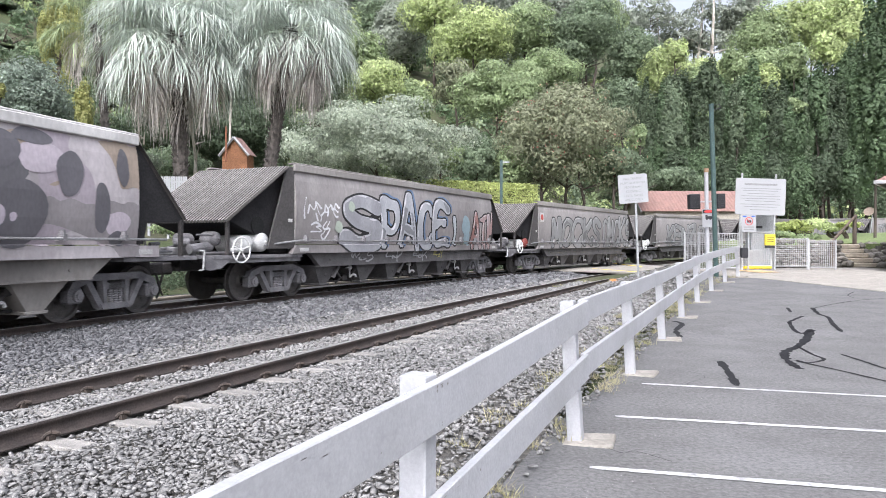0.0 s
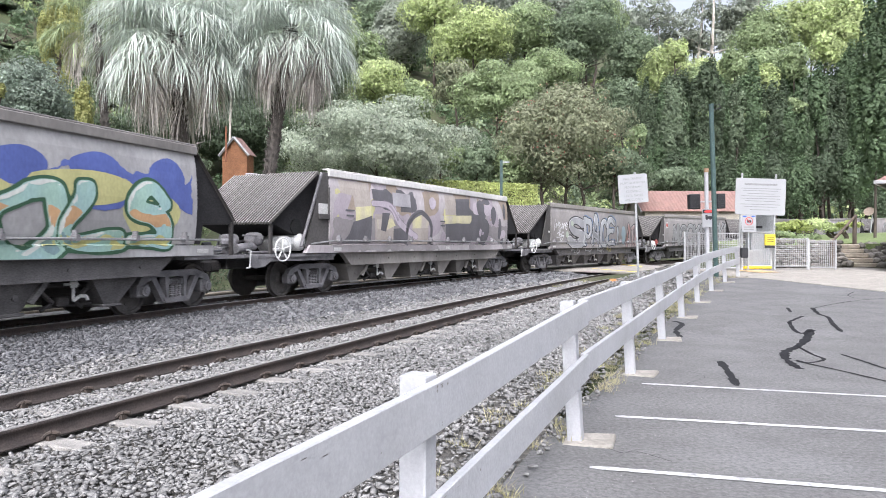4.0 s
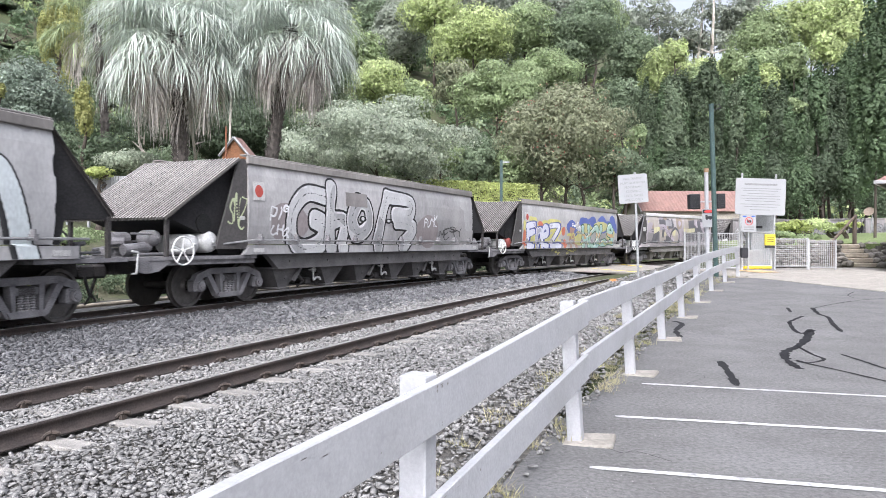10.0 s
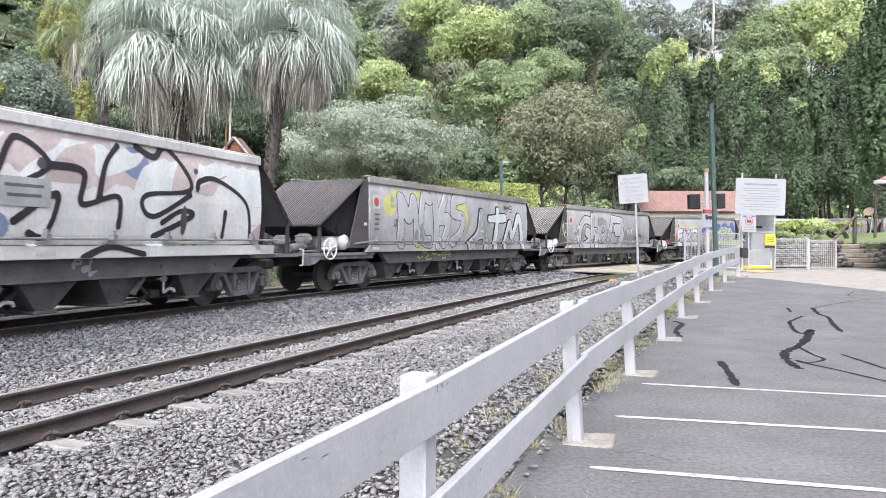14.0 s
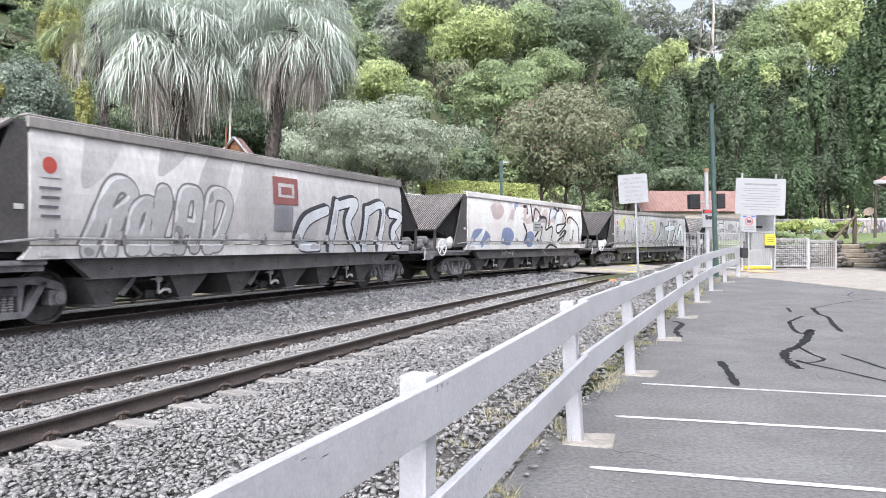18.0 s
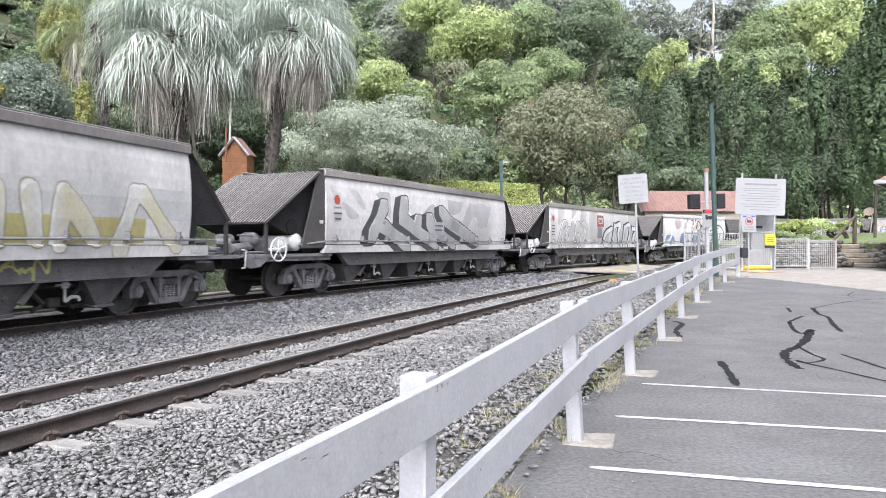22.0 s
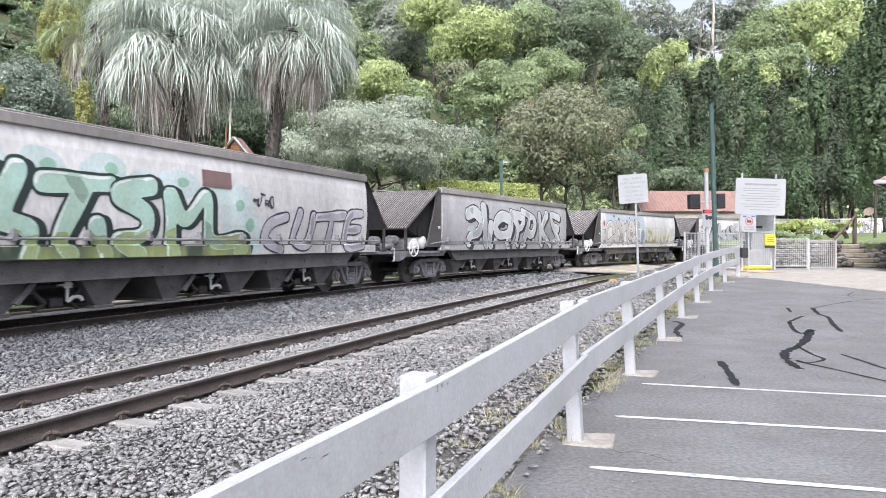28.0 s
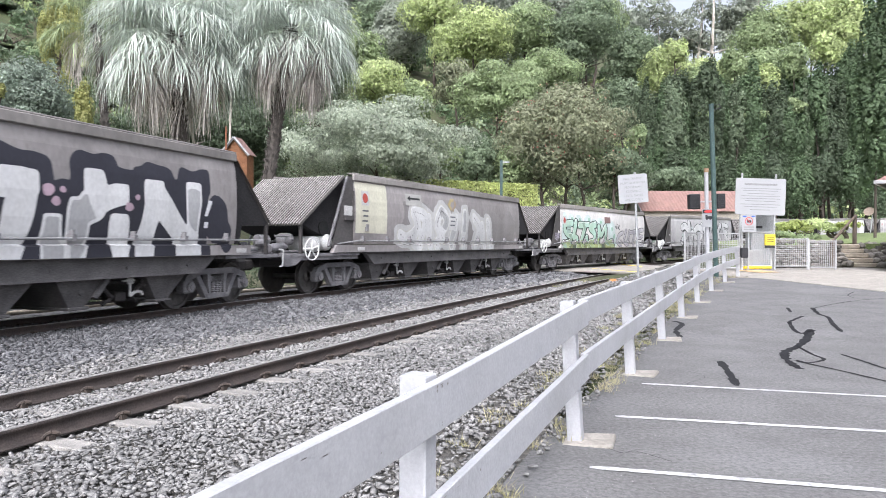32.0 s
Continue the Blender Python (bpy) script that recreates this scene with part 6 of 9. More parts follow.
# ---- buildings ----
def platform_building():
    t = thing("platform_shelter", Matrix.Translation((17.22, 27.76, 0.4)) @ pose(0, 0, 0, 0, 0, -37.5), "cream timber building with a red iron roof", "building")
    part("wall", boxes((0, 6, 0, 5, 0, 3.3)), M["cream"], t)
    for k in range(20):
        part("board", boxes((0.1, 6, -0.03, -0.004, 0.05 + k * 0.162, 0.2 + k * 0.162)), M["cream"], t)
    part("corner_board", boxes((-0.02, 0.1, -0.045, 0.1, 0, 3.3)), M["meshwhite"], t, "white corner board")
    part("gutter", boxes((-0.35, 6.4, -0.42, -0.28, 3.42, 3.56), (-0.42, -0.28, -0.42, 5.4, 3.42, 3.56), bevel=0.02), M["meshwhite"], t, "white gutter")
    bm = bmesh.new()
    v = [bm.verts.new(p) for p in ((-0.35, -0.35, 3.56), (6.4, -0.35, 3.56), (6.4, 5.4, 3.56), (-0.35, 5.4, 3.56), (2.5, 2.5, 5.4), (3.8, 2.5, 5.4))]
    for f in ((0, 1, 5, 4), (1, 2, 5), (2, 3, 4, 5), (3, 0, 4), (3, 2, 1, 0)):
        bm.faces.new([v[i] for i in f])
    part("roof", bm, M["redroof"], t)


def gable_house(name, label, m, w, l, wall_h, roof_h, wall_mat, over=0.4):
    """A gabled house: its gable end faces -y, its ridge runs along y."""
    t = thing(name, m, label, "house")
    bm = bmesh.new()
    v0 = [(-w / 2, 0), (w / 2, 0), (w / 2, wall_h), (0, wall_h + roof_h), (-w / 2, wall_h)]
    prism(bm, v0, 0, l)
    part("wall", bm, wall_mat, t)
    z = 0.0
    while z < wall_h + roof_h - 0.1:
        half = w / 2 if z < wall_h else w / 2 * (1 - (z + 0.16 - wall_h) / roof_h)
        if half > 0.1 and z > wall_h * 0.4:
            part("board", boxes((-half, half, -0.03, -0.004, z, z + 0.15)), wall_mat, t)
        z += 0.17
    for s in (-1, 1):
        bm = bmesh.new()
        n = max(8, int(l / 0.16))
        sl = roof_h / (w / 2)
        ys = np.linspace(-over, l + over, n + 1)
        pa = []
        for k, y in enumerate(ys):
            hgt = 0.03 if k % 2 else 0.0
            pa.append((bm.verts.new((0, y, wall_h + roof_h + 0.06 + hgt)), bm.verts.new((s * (w / 2 + over), y, wall_h - over * sl + 0.06 + hgt))))
        for a, b in zip(pa, pa[1:]):
            bm.faces.new((a[0], a[1], b[1], b[0]))
        part("roof", bm, M["redroof"], t, "faded red corrugated iron")
        part("barge_board", rods(((0, -over, wall_h + roof_h), (s * (w / 2 + over), -over, wall_h - over * sl), 0.09), n=4), M["meshwhite"], t, "white barge board")
    return t


platform_building()
hx, hy, hz = at(1235, 378, 62)
hg = float(ground_z(hx, hy)[0])
gable_house("station_house", "cream timber house with a faded red iron roof", Matrix.Translation((hx - 6.6, hy, hg)) @ pose(0, 0, 0, 0, 0, -88), 6.4, 10.6, hz - hg + 0.3, 2.0, M["cream"], 0.5)
hx, hy, hz = at(416, 271, 37)
hg = float(ground_z(hx, hy)[0])
t = gable_house("cottage", "small brown timber cottage with a red roof", Matrix.Translation((hx, hy, hg)) @ pose(0, 0, 0, 0, 0, -6), 1.6, 1.1, hz - hg, 0.95, M["brownboard"], 0.18)
part("flue", rods(((-0.35, -0.5, hz - hg - 0.6), (-0.35, -0.5, hz - hg + 1.6), 0.06)), mat("rusty_flue", (0.28, 0.12, 0.07), (0.2, 0.09, 0.05), 6, 0.8), t, "rusty flue pipe")


# ---- hedge, lamp and small things behind the train ----
def hedge():
    rng = np.random.RandomState(8)
    a, b = at(752, 332, 46), at(950, 332, 50)
    g = min(float(ground_z(a[0], a[1])[0]), float(ground_z(b[0], b[1])[0]))
    L = math.hypot(b[0] - a[0], b[1] - a[1])
    t = thing("hedge", Matrix.Translation((a[0], a[1], g)) @ pose(0, 0, 0, 0, 0, math.degrees(math.atan2(b[1] - a[1], b[0] - a[0]))), "clipped lime-green garden hedge", "hedge")
    h = a[2] + 0.55 - g
    part("stem", boxes((0.2, L - 0.2, 0.3, 1.1, 0, h - 0.35)), M["bark"], t)
    n = 15000
    p = np.stack([rng.uniform(0, L, n), rng.uniform(-0.15, 1.5, n), rng.uniform(max(0, h - 2.2), h, n)], 1)
    face = rng.randint(0, 3, n)
    p[face == 0, 2] = h + rng.normal(0, 0.06, (face == 0).sum())
    p[face == 1, 1] = -0.15 + rng.normal(0, 0.06, (face == 1).sum())
    e = np.where((face == 0)[:, None], (0, 0, 1.0), (0, -1.0, 0.3))
    v, f = leaves(p, e, 0.1, 2.0, rng=rng)
    part("foliage", fast_mesh("foliage", v, f, LEAF["hedge"]), LEAF["hedge"], t)


hedge()
lx, ly, lz = at(887, 284, 45)
lg = float(ground_z(lx, ly)[0])
t = thing("garden_lamp", Matrix.Translation((lx, ly, lg)), "slim grey-green lamp post in the garden", "lamp post")
part("pole", boxes((-0.1, 0.1, -0.1, 0.1, 0, lz - lg)), M["greenpole"], t)
part("arm", boxes((0.1, 0.62, -0.06, 0.06, lz - lg - 0.2, lz - lg - 0.1)), M["galv"], t)
rx, ry, rz = at(738, 318, 47)
rg = float(ground_z(rx, ry)[0])
t = thing("timber_railing", Matrix.Translation((rx, ry, rg)), "small white timber railing by the hedge", "railing")
for k in range(4):
    part("post", boxes((k * 0.6 - 1.0, k * 0.6 - 0.9, 0, 0.1, 0, rz - rg + 0.5 - 0.12 * k)), M["meshwhite"], t)
part("rail", rods(((-1.1, 0, rz - rg + 0.55), (1.0, 0, rz - rg + 0.1), 0.05)), M["meshwhite"], t)
part("rail", rods(((-1.1, 0, rz - rg + 0.1), (1.0, 0, rz - rg - 0.25), 0.05)), M["meshwhite"], t)
t = thing("picket_fence", Matrix(), "weathered pale picket fence beside the garden", "fence")
pk = bm_mesh("picket", boxes((-0.045, 0.045, -0.01, 0.01, 0, 1.0)), M["signwhite"])
a, b = Vector(at(40, 330, 25)), Vector(at(330, 330, 27.5))
for k in range(64):
    q = a.lerp(b, k / 63)
    part("picket", pk, M["signwhite"], t, m=Matrix.Translation((q.x, q.y, q.z - 0.55)) @ pose(0, 0, 0, 0, 0, 12))
for dzr in (-0.3, 0.2):
    part("rail", rods((a + Vector((0, 0.04, dzr)), b + Vector((0, 0.04, dzr)), 0.03), n=4), M["signwhite"], t)
for k in range(9):
    q = a.lerp(b, k / 8)
    g = float(ground_z(q.x, q.y)[0])
    part("post", boxes((q.x - 0.05, q.x + 0.05, q.y + 0.05, q.y + 0.15, g - 0.2, q.z + 0.3)), M["signwhite"], t)
pipe = new("conduit_pipe", sweep("conduit_pipe", MAIN, [(-2.44 + 0.05 * math.cos(k * 0.785), 0.05 * math.sin(k * 0.785)) for k in range(8)], np.arange(-9.4, 28, 1.0), 0.12, M["stepstone"], True))
tagged(pipe, "pale pipe lying along the far side of the track", "pipe")
for k in range(2):
    t = thing("marker_block", Matrix.Translation((6.05 + k * 0.27, 25.45 + 0.06 * k, 0.1)), "small orange marker block beside the siding", "marker")
    part("block", boxes((-0.11, 0.11, -0.08, 0.08, 0, 0.17), bevel=0.015), mat("orange_block", (0.6, 0.27, 0.1), (0.5, 0.22, 0.09), 8, 0.8), t)


# ---- undergrowth on the slope ----
def undergrowth():
    rng = np.random.RandomState(31)
    V = {k: [] for k in ("mid", "dark", "vine", "light")}
    for i in range(1500):
        u = rng.uniform(-60, 1640)
        d = 40 + 150 * rng.rand() ** 1.3
        x = (u - 784) / 1040 * d
        y = 1.2177 * d
        if float(beside(x, y)[0][0]) < 9:
            continue
        g = float(ground_z(x, y)[0])
        r = rng.uniform(0.014, 0.026) * d
        n = 110
        p, e = blob_points(n, r * 1.3, r * 1.3, r, 7, rng, lump=0.55)
        v, _ = leaves(p + (x, y, g + r * 0.6), e, 4.6 * d / 1040, 1.8, rng=rng)
        V[("mid", "dark", "vine", "dark", "vine", "light")[rng.randint(6)]].append(v)
    for k, vs in V.items():
        v = np.concatenate(vs)
        ob = new("undergrowth", fast_mesh("undergrowth", v, np.arange(len(v)).reshape(-1, 4), LEAF[k]))
        tagged(ob, "dense green undergrowth covering the hillside", "undergrowth", kind="stuff")


undergrowth()


def trackside_weeds():
    """Low weeds and creepers along the far side of the main line."""
    rng = np.random.RandomState(77)
    vs = []
    for i in range(420):
        s, off = rng.uniform(-16, 53), -rng.uniform(4.8, 9.9)
        x, y, _ = on_line(MAIN, s, off)
        g = float(ground_z(x, y)[0])
        r = rng.uniform(0.3, 0.75)
        p, e = blob_points(170, r * 1.3, r * 1.3, r, 6, rng, lump=0.55)
        v, _ = leaves(p + (x, y, g + r * 0.5), e, 0.055, 1.9, rng=rng)
        v[:, 2] = np.maximum(v[:, 2], g + 0.01)
        vs.append(v)
    v = np.concatenate(vs)
    ob = new("trackside_weeds", fast_mesh("trackside_weeds", v, np.arange(len(v)).reshape(-1, 4), LEAF["deep"]))
    tagged(ob, "low dark green weeds along the track", "weeds", kind="stuff")


trackside_weeds()


# ---- sprayed lettering on the wagons ----
PR, PF = -5.08, 5.32  # the ends of the panel on which the lettering is laid out


def along(x):
    """The place along the wagon's body of a place on the lettering panel."""
    return XR + (x - PR) * (XF - XR) / (PF - PR)


def skin(z):
    """How far the wagon's side stands out at a height; below 1.3 m it is the sill."""
    return np.where(np.asarray(z) < 1.3, 1.422, half_width(z))


# each letter as a few pen strokes in a unit box
PEN = {}
PEN["A"] = [[(0, 0), (0.42, 1), (0.6, 1), (1, 0)], [(0.2, 0.36), (0.8, 0.36)]]
PEN["B"] = [[(0, 0), (0, 1), (0.8, 0.95), (0.85, 0.6), (0.2, 0.52)], [(0.2, 0.52), (1, 0.45), (0.9, 0.05), (0, 0)]]
PEN["C"] = [[(0.95, 0.78), (0.7, 1), (0.2, 0.9), (0, 0.5), (0.2, 0.08), (0.7, 0), (1, 0.25)]]
PEN["D"] = [[(0, 0), (0, 1), (0.6, 0.97), (1, 0.5), (0.6, 0.03), (0, 0)]]
PEN["E"] = [[(1, 0.95), (0.1, 1), (0, 0.5), (0.1, 0), (1, 0.06)], [(0.1, 0.5), (0.8, 0.55)]]
PEN["F"] = [[(0, 0), (0, 1), (1, 0.95)], [(0, 0.52), (0.75, 0.55)]]
PEN["G"] = [[(0.95, 0.82), (0.6, 1), (0.15, 0.9), (0, 0.5), (0.15, 0.08), (0.65, 0), (1, 0.2), (0.95, 0.5), (0.6, 0.5)]]
PEN["H"] = [[(0, 0), (0, 1)], [(1, 0), (1, 1)], [(0, 0.5), (1, 0.55)]]
PEN["I"] = [[(0.5, 0), (0.5, 1)]]
PEN["J"] = [[(0.9, 1), (0.95, 0.3), (0.5, 0), (0, 0.3)], [(0.4, 1), (1, 1)]]
PEN["K"] = [[(0, 0), (0, 1)], [(1, 1), (0.15, 0.5), (1, 0)]]
PEN["L"] = [[(0.05, 1), (0, 0.05), (1, 0.05)]]
PEN["M"] = [[(0, 0), (0.12, 1), (0.5, 0.35), (0.88, 1), (1, 0)]]
PEN["N"] = [[(0, 0), (0.05, 1), (0.95, 0.05), (1, 1)]]
PEN["O"] = [[(0.5, 1), (0.08, 0.8), (0.08, 0.2), (0.5, 0), (0.92, 0.2), (0.92, 0.8), (0.5, 1)]]
PEN["P"] = [[(0, 0), (0, 1), (0.8, 0.97), (0.95, 0.65), (0.7, 0.42), (0.1, 0.4)]]
PEN["R"] = [[(0, 0), (0, 1), (0.8, 0.97), (0.92, 0.68), (0.6, 0.48), (0.15, 0.45)], [(0.4, 0.45), (1, 0)]]
PEN["S"] = [[(0.95, 0.85), (0.5, 1), (0.06, 0.8), (0.3, 0.55), (0.85, 0.4), (0.9, 0.1), (0.4, 0), (0, 0.16)]]
PEN["T"] = [[(0, 0.95), (1, 1)], [(0.5, 0.95), (0.5, 0)]]
PEN["U"] = [[(0, 1), (0.03, 0.25), (0.5, 0), (0.97, 0.25), (1, 1)]]
PEN["V"] = [[(0, 1), (0.45, 0.02), (0.55, 0.02), (1, 1)]]
PEN["W"] = [[(0, 1), (0.25, 0), (0.5, 0.7), (0.75, 0), (1, 1)]]
PEN["X"] = [[(0, 1), (1, 0)], [(1, 1), (0, 0)]]
PEN["Y"] = [[(0, 1), (0.5, 0.5), (1, 1)], [(0.5, 0.5), (0.45, 0)]]
PEN["Z"] = [[(0, 0.95), (0.95, 1), (0.05, 0.03), (1, 0.05)]]
PEN["3"] = [[(0, 0.9), (0.5, 1), (0.9, 0.75), (0.4, 0.52), (1, 0.25), (0.5, 0), (0, 0.12)]]
PEN["8"] = [[(0.5, 0.52), (0.1, 0.75), (0.5, 1), (0.9, 0.75), (0.5, 0.52), (0, 0.25), (0.5, 0), (1, 0.25), (0.5, 0.52)]]


# lettering of the larger pieces: letter by letter, as strokes along the side and up
DRAWN = {}
DRAWN["FREZ"] = [[[(-4.78, 2.08), (-4.14, 2.16)], [(-4.74, 2.09), (-4.66, 1.67), (-4.7, 1.11)], [(-4.66, 1.72), (-4.19, 1.84)], [(-4.66, 1.21), (-4.3, 1.21)]]]
DRAWN["FREZ"] += [[[(-3.89, 1.91), (-3.87, 1.15)], [(-3.87, 1.8), (-3.62, 1.92), (-3.51, 1.7), (-3.47, 1.15)]]]
DRAWN["FREZ"] += [[[(-3.32, 1.65), (-2.96, 1.75), (-2.99, 2.01), (-3.25, 2.05), (-3.43, 1.71), (-3.32, 1.29), (-2.96, 1.2)]]]
DRAWN["FREZ"] += [[[(-2.68, 2.12), (-1.82, 2.11), (-2.43, 1.43), (-2.54, 1.19), (-1.7, 1.18)]]]
DRAWN["GHOB"] = [[[(-2.69, 2.48), (-3.32, 2.52), (-3.75, 2.17), (-3.85, 1.71), (-3.72, 1.31), (-3.33, 1.18), (-2.81, 1.37), (-2.75, 1.76), (-3.07, 1.91)]]]
DRAWN["GHOB"] += [[[(-2.45, 2.7), (-2.51, 2.05), (-2.47, 1.26)], [(-2.37, 1.91), (-1.97, 1.9), (-2.01, 1.25)]]]
DRAWN["GHOB"] += [[[(-1.39, 2.43), (-1.65, 1.98), (-1.39, 1.56), (-0.92, 1.83), (-1, 2.33), (-1.39, 2.43)]]]
DRAWN["GHOB"] += [[[(-0.04, 2.68), (-0.32, 2.05), (-0.49, 1.25)], [(0.05, 2.66), (1.17, 2.58), (1.12, 2.2), (0.34, 2.16)], [(0.44, 1.95), (1.34, 1.8), (0.74, 1.24)]]]
DRAWN["MCKS"] = [[[(-3.66, 1.36), (-3.7, 2.69)], [(-3.65, 2.65), (-3.25, 2.11), (-3, 2.69), (-2.82, 1.37)]]]
DRAWN["MCKS"] += [[[(-2.12, 2.75), (-2.45, 2.79), (-2.62, 2.16), (-2.51, 1.47), (-2.13, 1.37)]]]
DRAWN["MCKS"] += [[[(-1.84, 2.96), (-1.67, 1.26)], [(-1.16, 2.87), (-1.55, 2.16), (-1.02, 2.1), (-1.31, 1.31)]]]
DRAWN["MCKS"] += [[[(0.06, 2.96), (-0.56, 2.79), (-0.68, 2.37), (-0.07, 2.23), (-0.2, 1.7), (-0.72, 1.37)]]]
DRAWN["ATM"] = [[[(0.46, 1.24), (1.08, 1.67), (1.31, 2.46), (1.65, 1.39), (1.6, 1.09)], [(1.08, 1.63), (1.6, 1.68)]]]
DRAWN["ATM"] += [[[(1.93, 2.25), (3.21, 2.33)], [(2.61, 2.6), (2.37, 1.08)]]]
DRAWN["ATM"] += [[[(3.21, 1.23), (3.62, 2.14), (3.9, 1.61), (4.49, 2.4), (4.96, 1.04)]]]
DRAWN["LINES6"] = [[[(-0.15, 3), (-0.06, 2.28), (0.25, 2.84), (0.71, 2.49), (0.17, 2.11)], [(0.71, 2.49), (1.24, 2.44), (1.21, 1.94), (1.83, 2.09), (1.86, 1.6)], [(1.49, 2.04), (1.63, 2.62), (1.87, 2.94)], [(2.23, 2.99), (2.57, 2.85), (2.89, 3.05), (3.38, 2.36), (2.41, 2.17), (2.32, 1.92), (2.6, 1.81), (3.35, 2.23)], [(2.56, 1.44), (3.4, 1.84), (3.14, 1.92), (2.72, 1.69)], [(3.53, 2.37), (3.6, 2.52), (4.05, 2.58), (4.82, 2.18), (4.99, 1.46)], [(-0.88, 2.14), (-0.59, 1.77), (-0.76, 1.4)], [(0.22, 1.64), (0.82, 2.06), (0.67, 1.44), (0.43, 1.47)], [(-0.8, 2.88), (-0.52, 2.89), (-0.54, 2.61)], [(4.25, 1.94), (4.2, 1.45)], [(1.23, 1.09), (1.69, 1.26), (2.33, 1.13)]]]
DRAWN["PLAB"] = [[[(-4.24, 1.22), (-3.89, 2.17), (-3.64, 2.32), (-3.48, 2.11), (-3.75, 1.8)], [(-3.76, 1.75), (-3.89, 1.22)]]]
DRAWN["PLAB"] += [[[(-3.49, 1.26), (-3.42, 1.86), (-3.16, 2.03), (-3.14, 1.72), (-3.32, 1.26)]]]
DRAWN["PLAB"] += [[[(-3.01, 1.26), (-2.92, 2.2), (-2.81, 2.05), (-2.95, 1.37), (-2.62, 1.26)]]]
DRAWN["PLAB"] += [[[(-2.56, 1.26), (-2.47, 2.13), (-2.29, 2.28), (-2.13, 2.13), (-2.23, 1.26)], [(-2.44, 1.64), (-2.19, 1.65)]]]
DRAWN["PLAB"] += [[[(-1.91, 1.26), (-1.84, 2.18), (-1.57, 2.31), (-1.39, 2.09), (-1.64, 1.37), (-1.81, 1.31)]]]
DRAWN["JERS"] = [[[(1.73, 2.14), (0.99, 1.85), (0.78, 1.31), (1.4, 1.24)]]]
DRAWN["JERS"] += [[[(2.14, 2.35), (1.9, 1.16)], [(2.13, 2.27), (2.94, 2.4), (2.62, 1.87), (3.07, 1.15)]]]
DRAWN["JERS"] += [[[(3.48, 2.23), (3.34, 1.14)], [(3.55, 2.23), (4.28, 2.36), (4.12, 1.14)]]]
DRAWN["JERS"] += [[[(4.67, 2.2), (5.24, 2.09), (4.83, 1.67), (5.15, 1.31)]]]
DRAWN["TEN8"] = [[[(-2.73, 2.39), (-3.22, 1.55)], [(-2.73, 1.81), (-1.61, 1.28)]]]
DRAWN["TEN8"] += [[[(-1.71, 2.54), (-1.85, 2.08), (-0.91, 1.66), (0.04, 1.31)], [(-0.99, 2.01), (-1.15, 1.81)]]]
DRAWN["TEN8"] += [[[(-0.36, 2.08), (-0.19, 1.82), (1.14, 1.31)]]]
DRAWN["TEN8"] += [[[(0.38, 2.4), (0.78, 2.07), (2.83, 1.39)]]]
DRAWN["CONES"] = [[[(-3.71, 2.01), (-3.8, 2.35), (-4.2, 2.41), (-4.48, 2.12), (-4.55, 1.68), (-4.34, 1.36), (-3.88, 1.49), (-3.51, 1.64)]]]
DRAWN["CONES"] += [[[(-3.16, 2.47), (-3.35, 2.09), (-3.3, 1.52), (-2.97, 1.53), (-2.85, 2.12), (-3.16, 2.47)]]]
DRAWN["CONES"] += [[[(-2.52, 2.45), (-2.55, 1.37)], [(-2.46, 2.1), (-1.97, 2.27), (-1.91, 1.37)]]]
DRAWN["CONES"] += [[[(-1.59, 1.85), (-1.18, 1.97), (-1.26, 2.46), (-1.55, 2.4), (-1.65, 1.73), (-1.22, 1.47)]]]
DRAWN["CONES"] += [[[(-0.41, 2.4), (-0.81, 2.37), (-0.89, 2.01), (-0.41, 1.84), (-0.71, 1.41)]]]
DRAWN["DUMA"] = [[[(0.91, 2.11), (0.86, 1.38)], [(0.97, 2.04), (1.45, 1.91), (1.4, 1.39)]]]
DRAWN["DUMA"] += [[[(1.8, 2.08), (1.85, 1.39)], [(2.28, 2.1), (2.4, 1.39)]]]
DRAWN["DUMA"] += [[[(2.79, 2.12), (2.72, 1.31)], [(2.85, 2.05), (3.33, 1.39)]]]
DRAWN["DUMA"] += [[[(4.06, 2.19), (3.76, 1.22)], [(4.21, 2.19), (4.94, 1.31)]]]
DRAWN["OLIG"] = [[[(-3.52, 2.38), (-3.06, 2.48), (-2.62, 2.17), (-2.79, 1.75), (-3.28, 1.61), (-3.48, 1.36)]]]
DRAWN["OLIG"] += [[[(-2.42, 2.66), (-2.34, 2.12), (-2.25, 1.31)]]]
DRAWN["OLIG"] += [[[(-1.91, 2), (-1.93, 1.31)]]]
DRAWN["OLIG"] += [[[(-0.34, 2.27), (-0.96, 2.4), (-1.46, 2.19), (-1.53, 1.86), (-1.15, 1.65), (-0.55, 1.73), (-0.34, 2.15)], [(-0.3, 1.98), (-0.55, 1.25)]]]
DRAWN["PGKE"] = [[[(-0.26, 2.55), (0.27, 2.01), (0.23, 1.31)], [(-0.11, 2.51), (0.77, 2.39), (0.64, 2.03), (0.39, 1.95)]]]
DRAWN["PGKE"] += [[[(0.69, 2.68), (1.8, 2.33), (1.65, 1.73), (1.08, 1.81)], [(1.31, 2.3), (0.86, 1.31)]]]
DRAWN["PGKE"] += [[[(2.32, 2.55), (2.51, 1.31)], [(3.09, 2.62), (2.59, 1.94), (3.41, 1.27)]]]
DRAWN["PGKE"] += [[[(4.4, 2.52), (3.58, 2.62), (3.73, 2.15), (4.26, 2.01)], [(3.73, 2.11), (4.47, 1.39)]]]
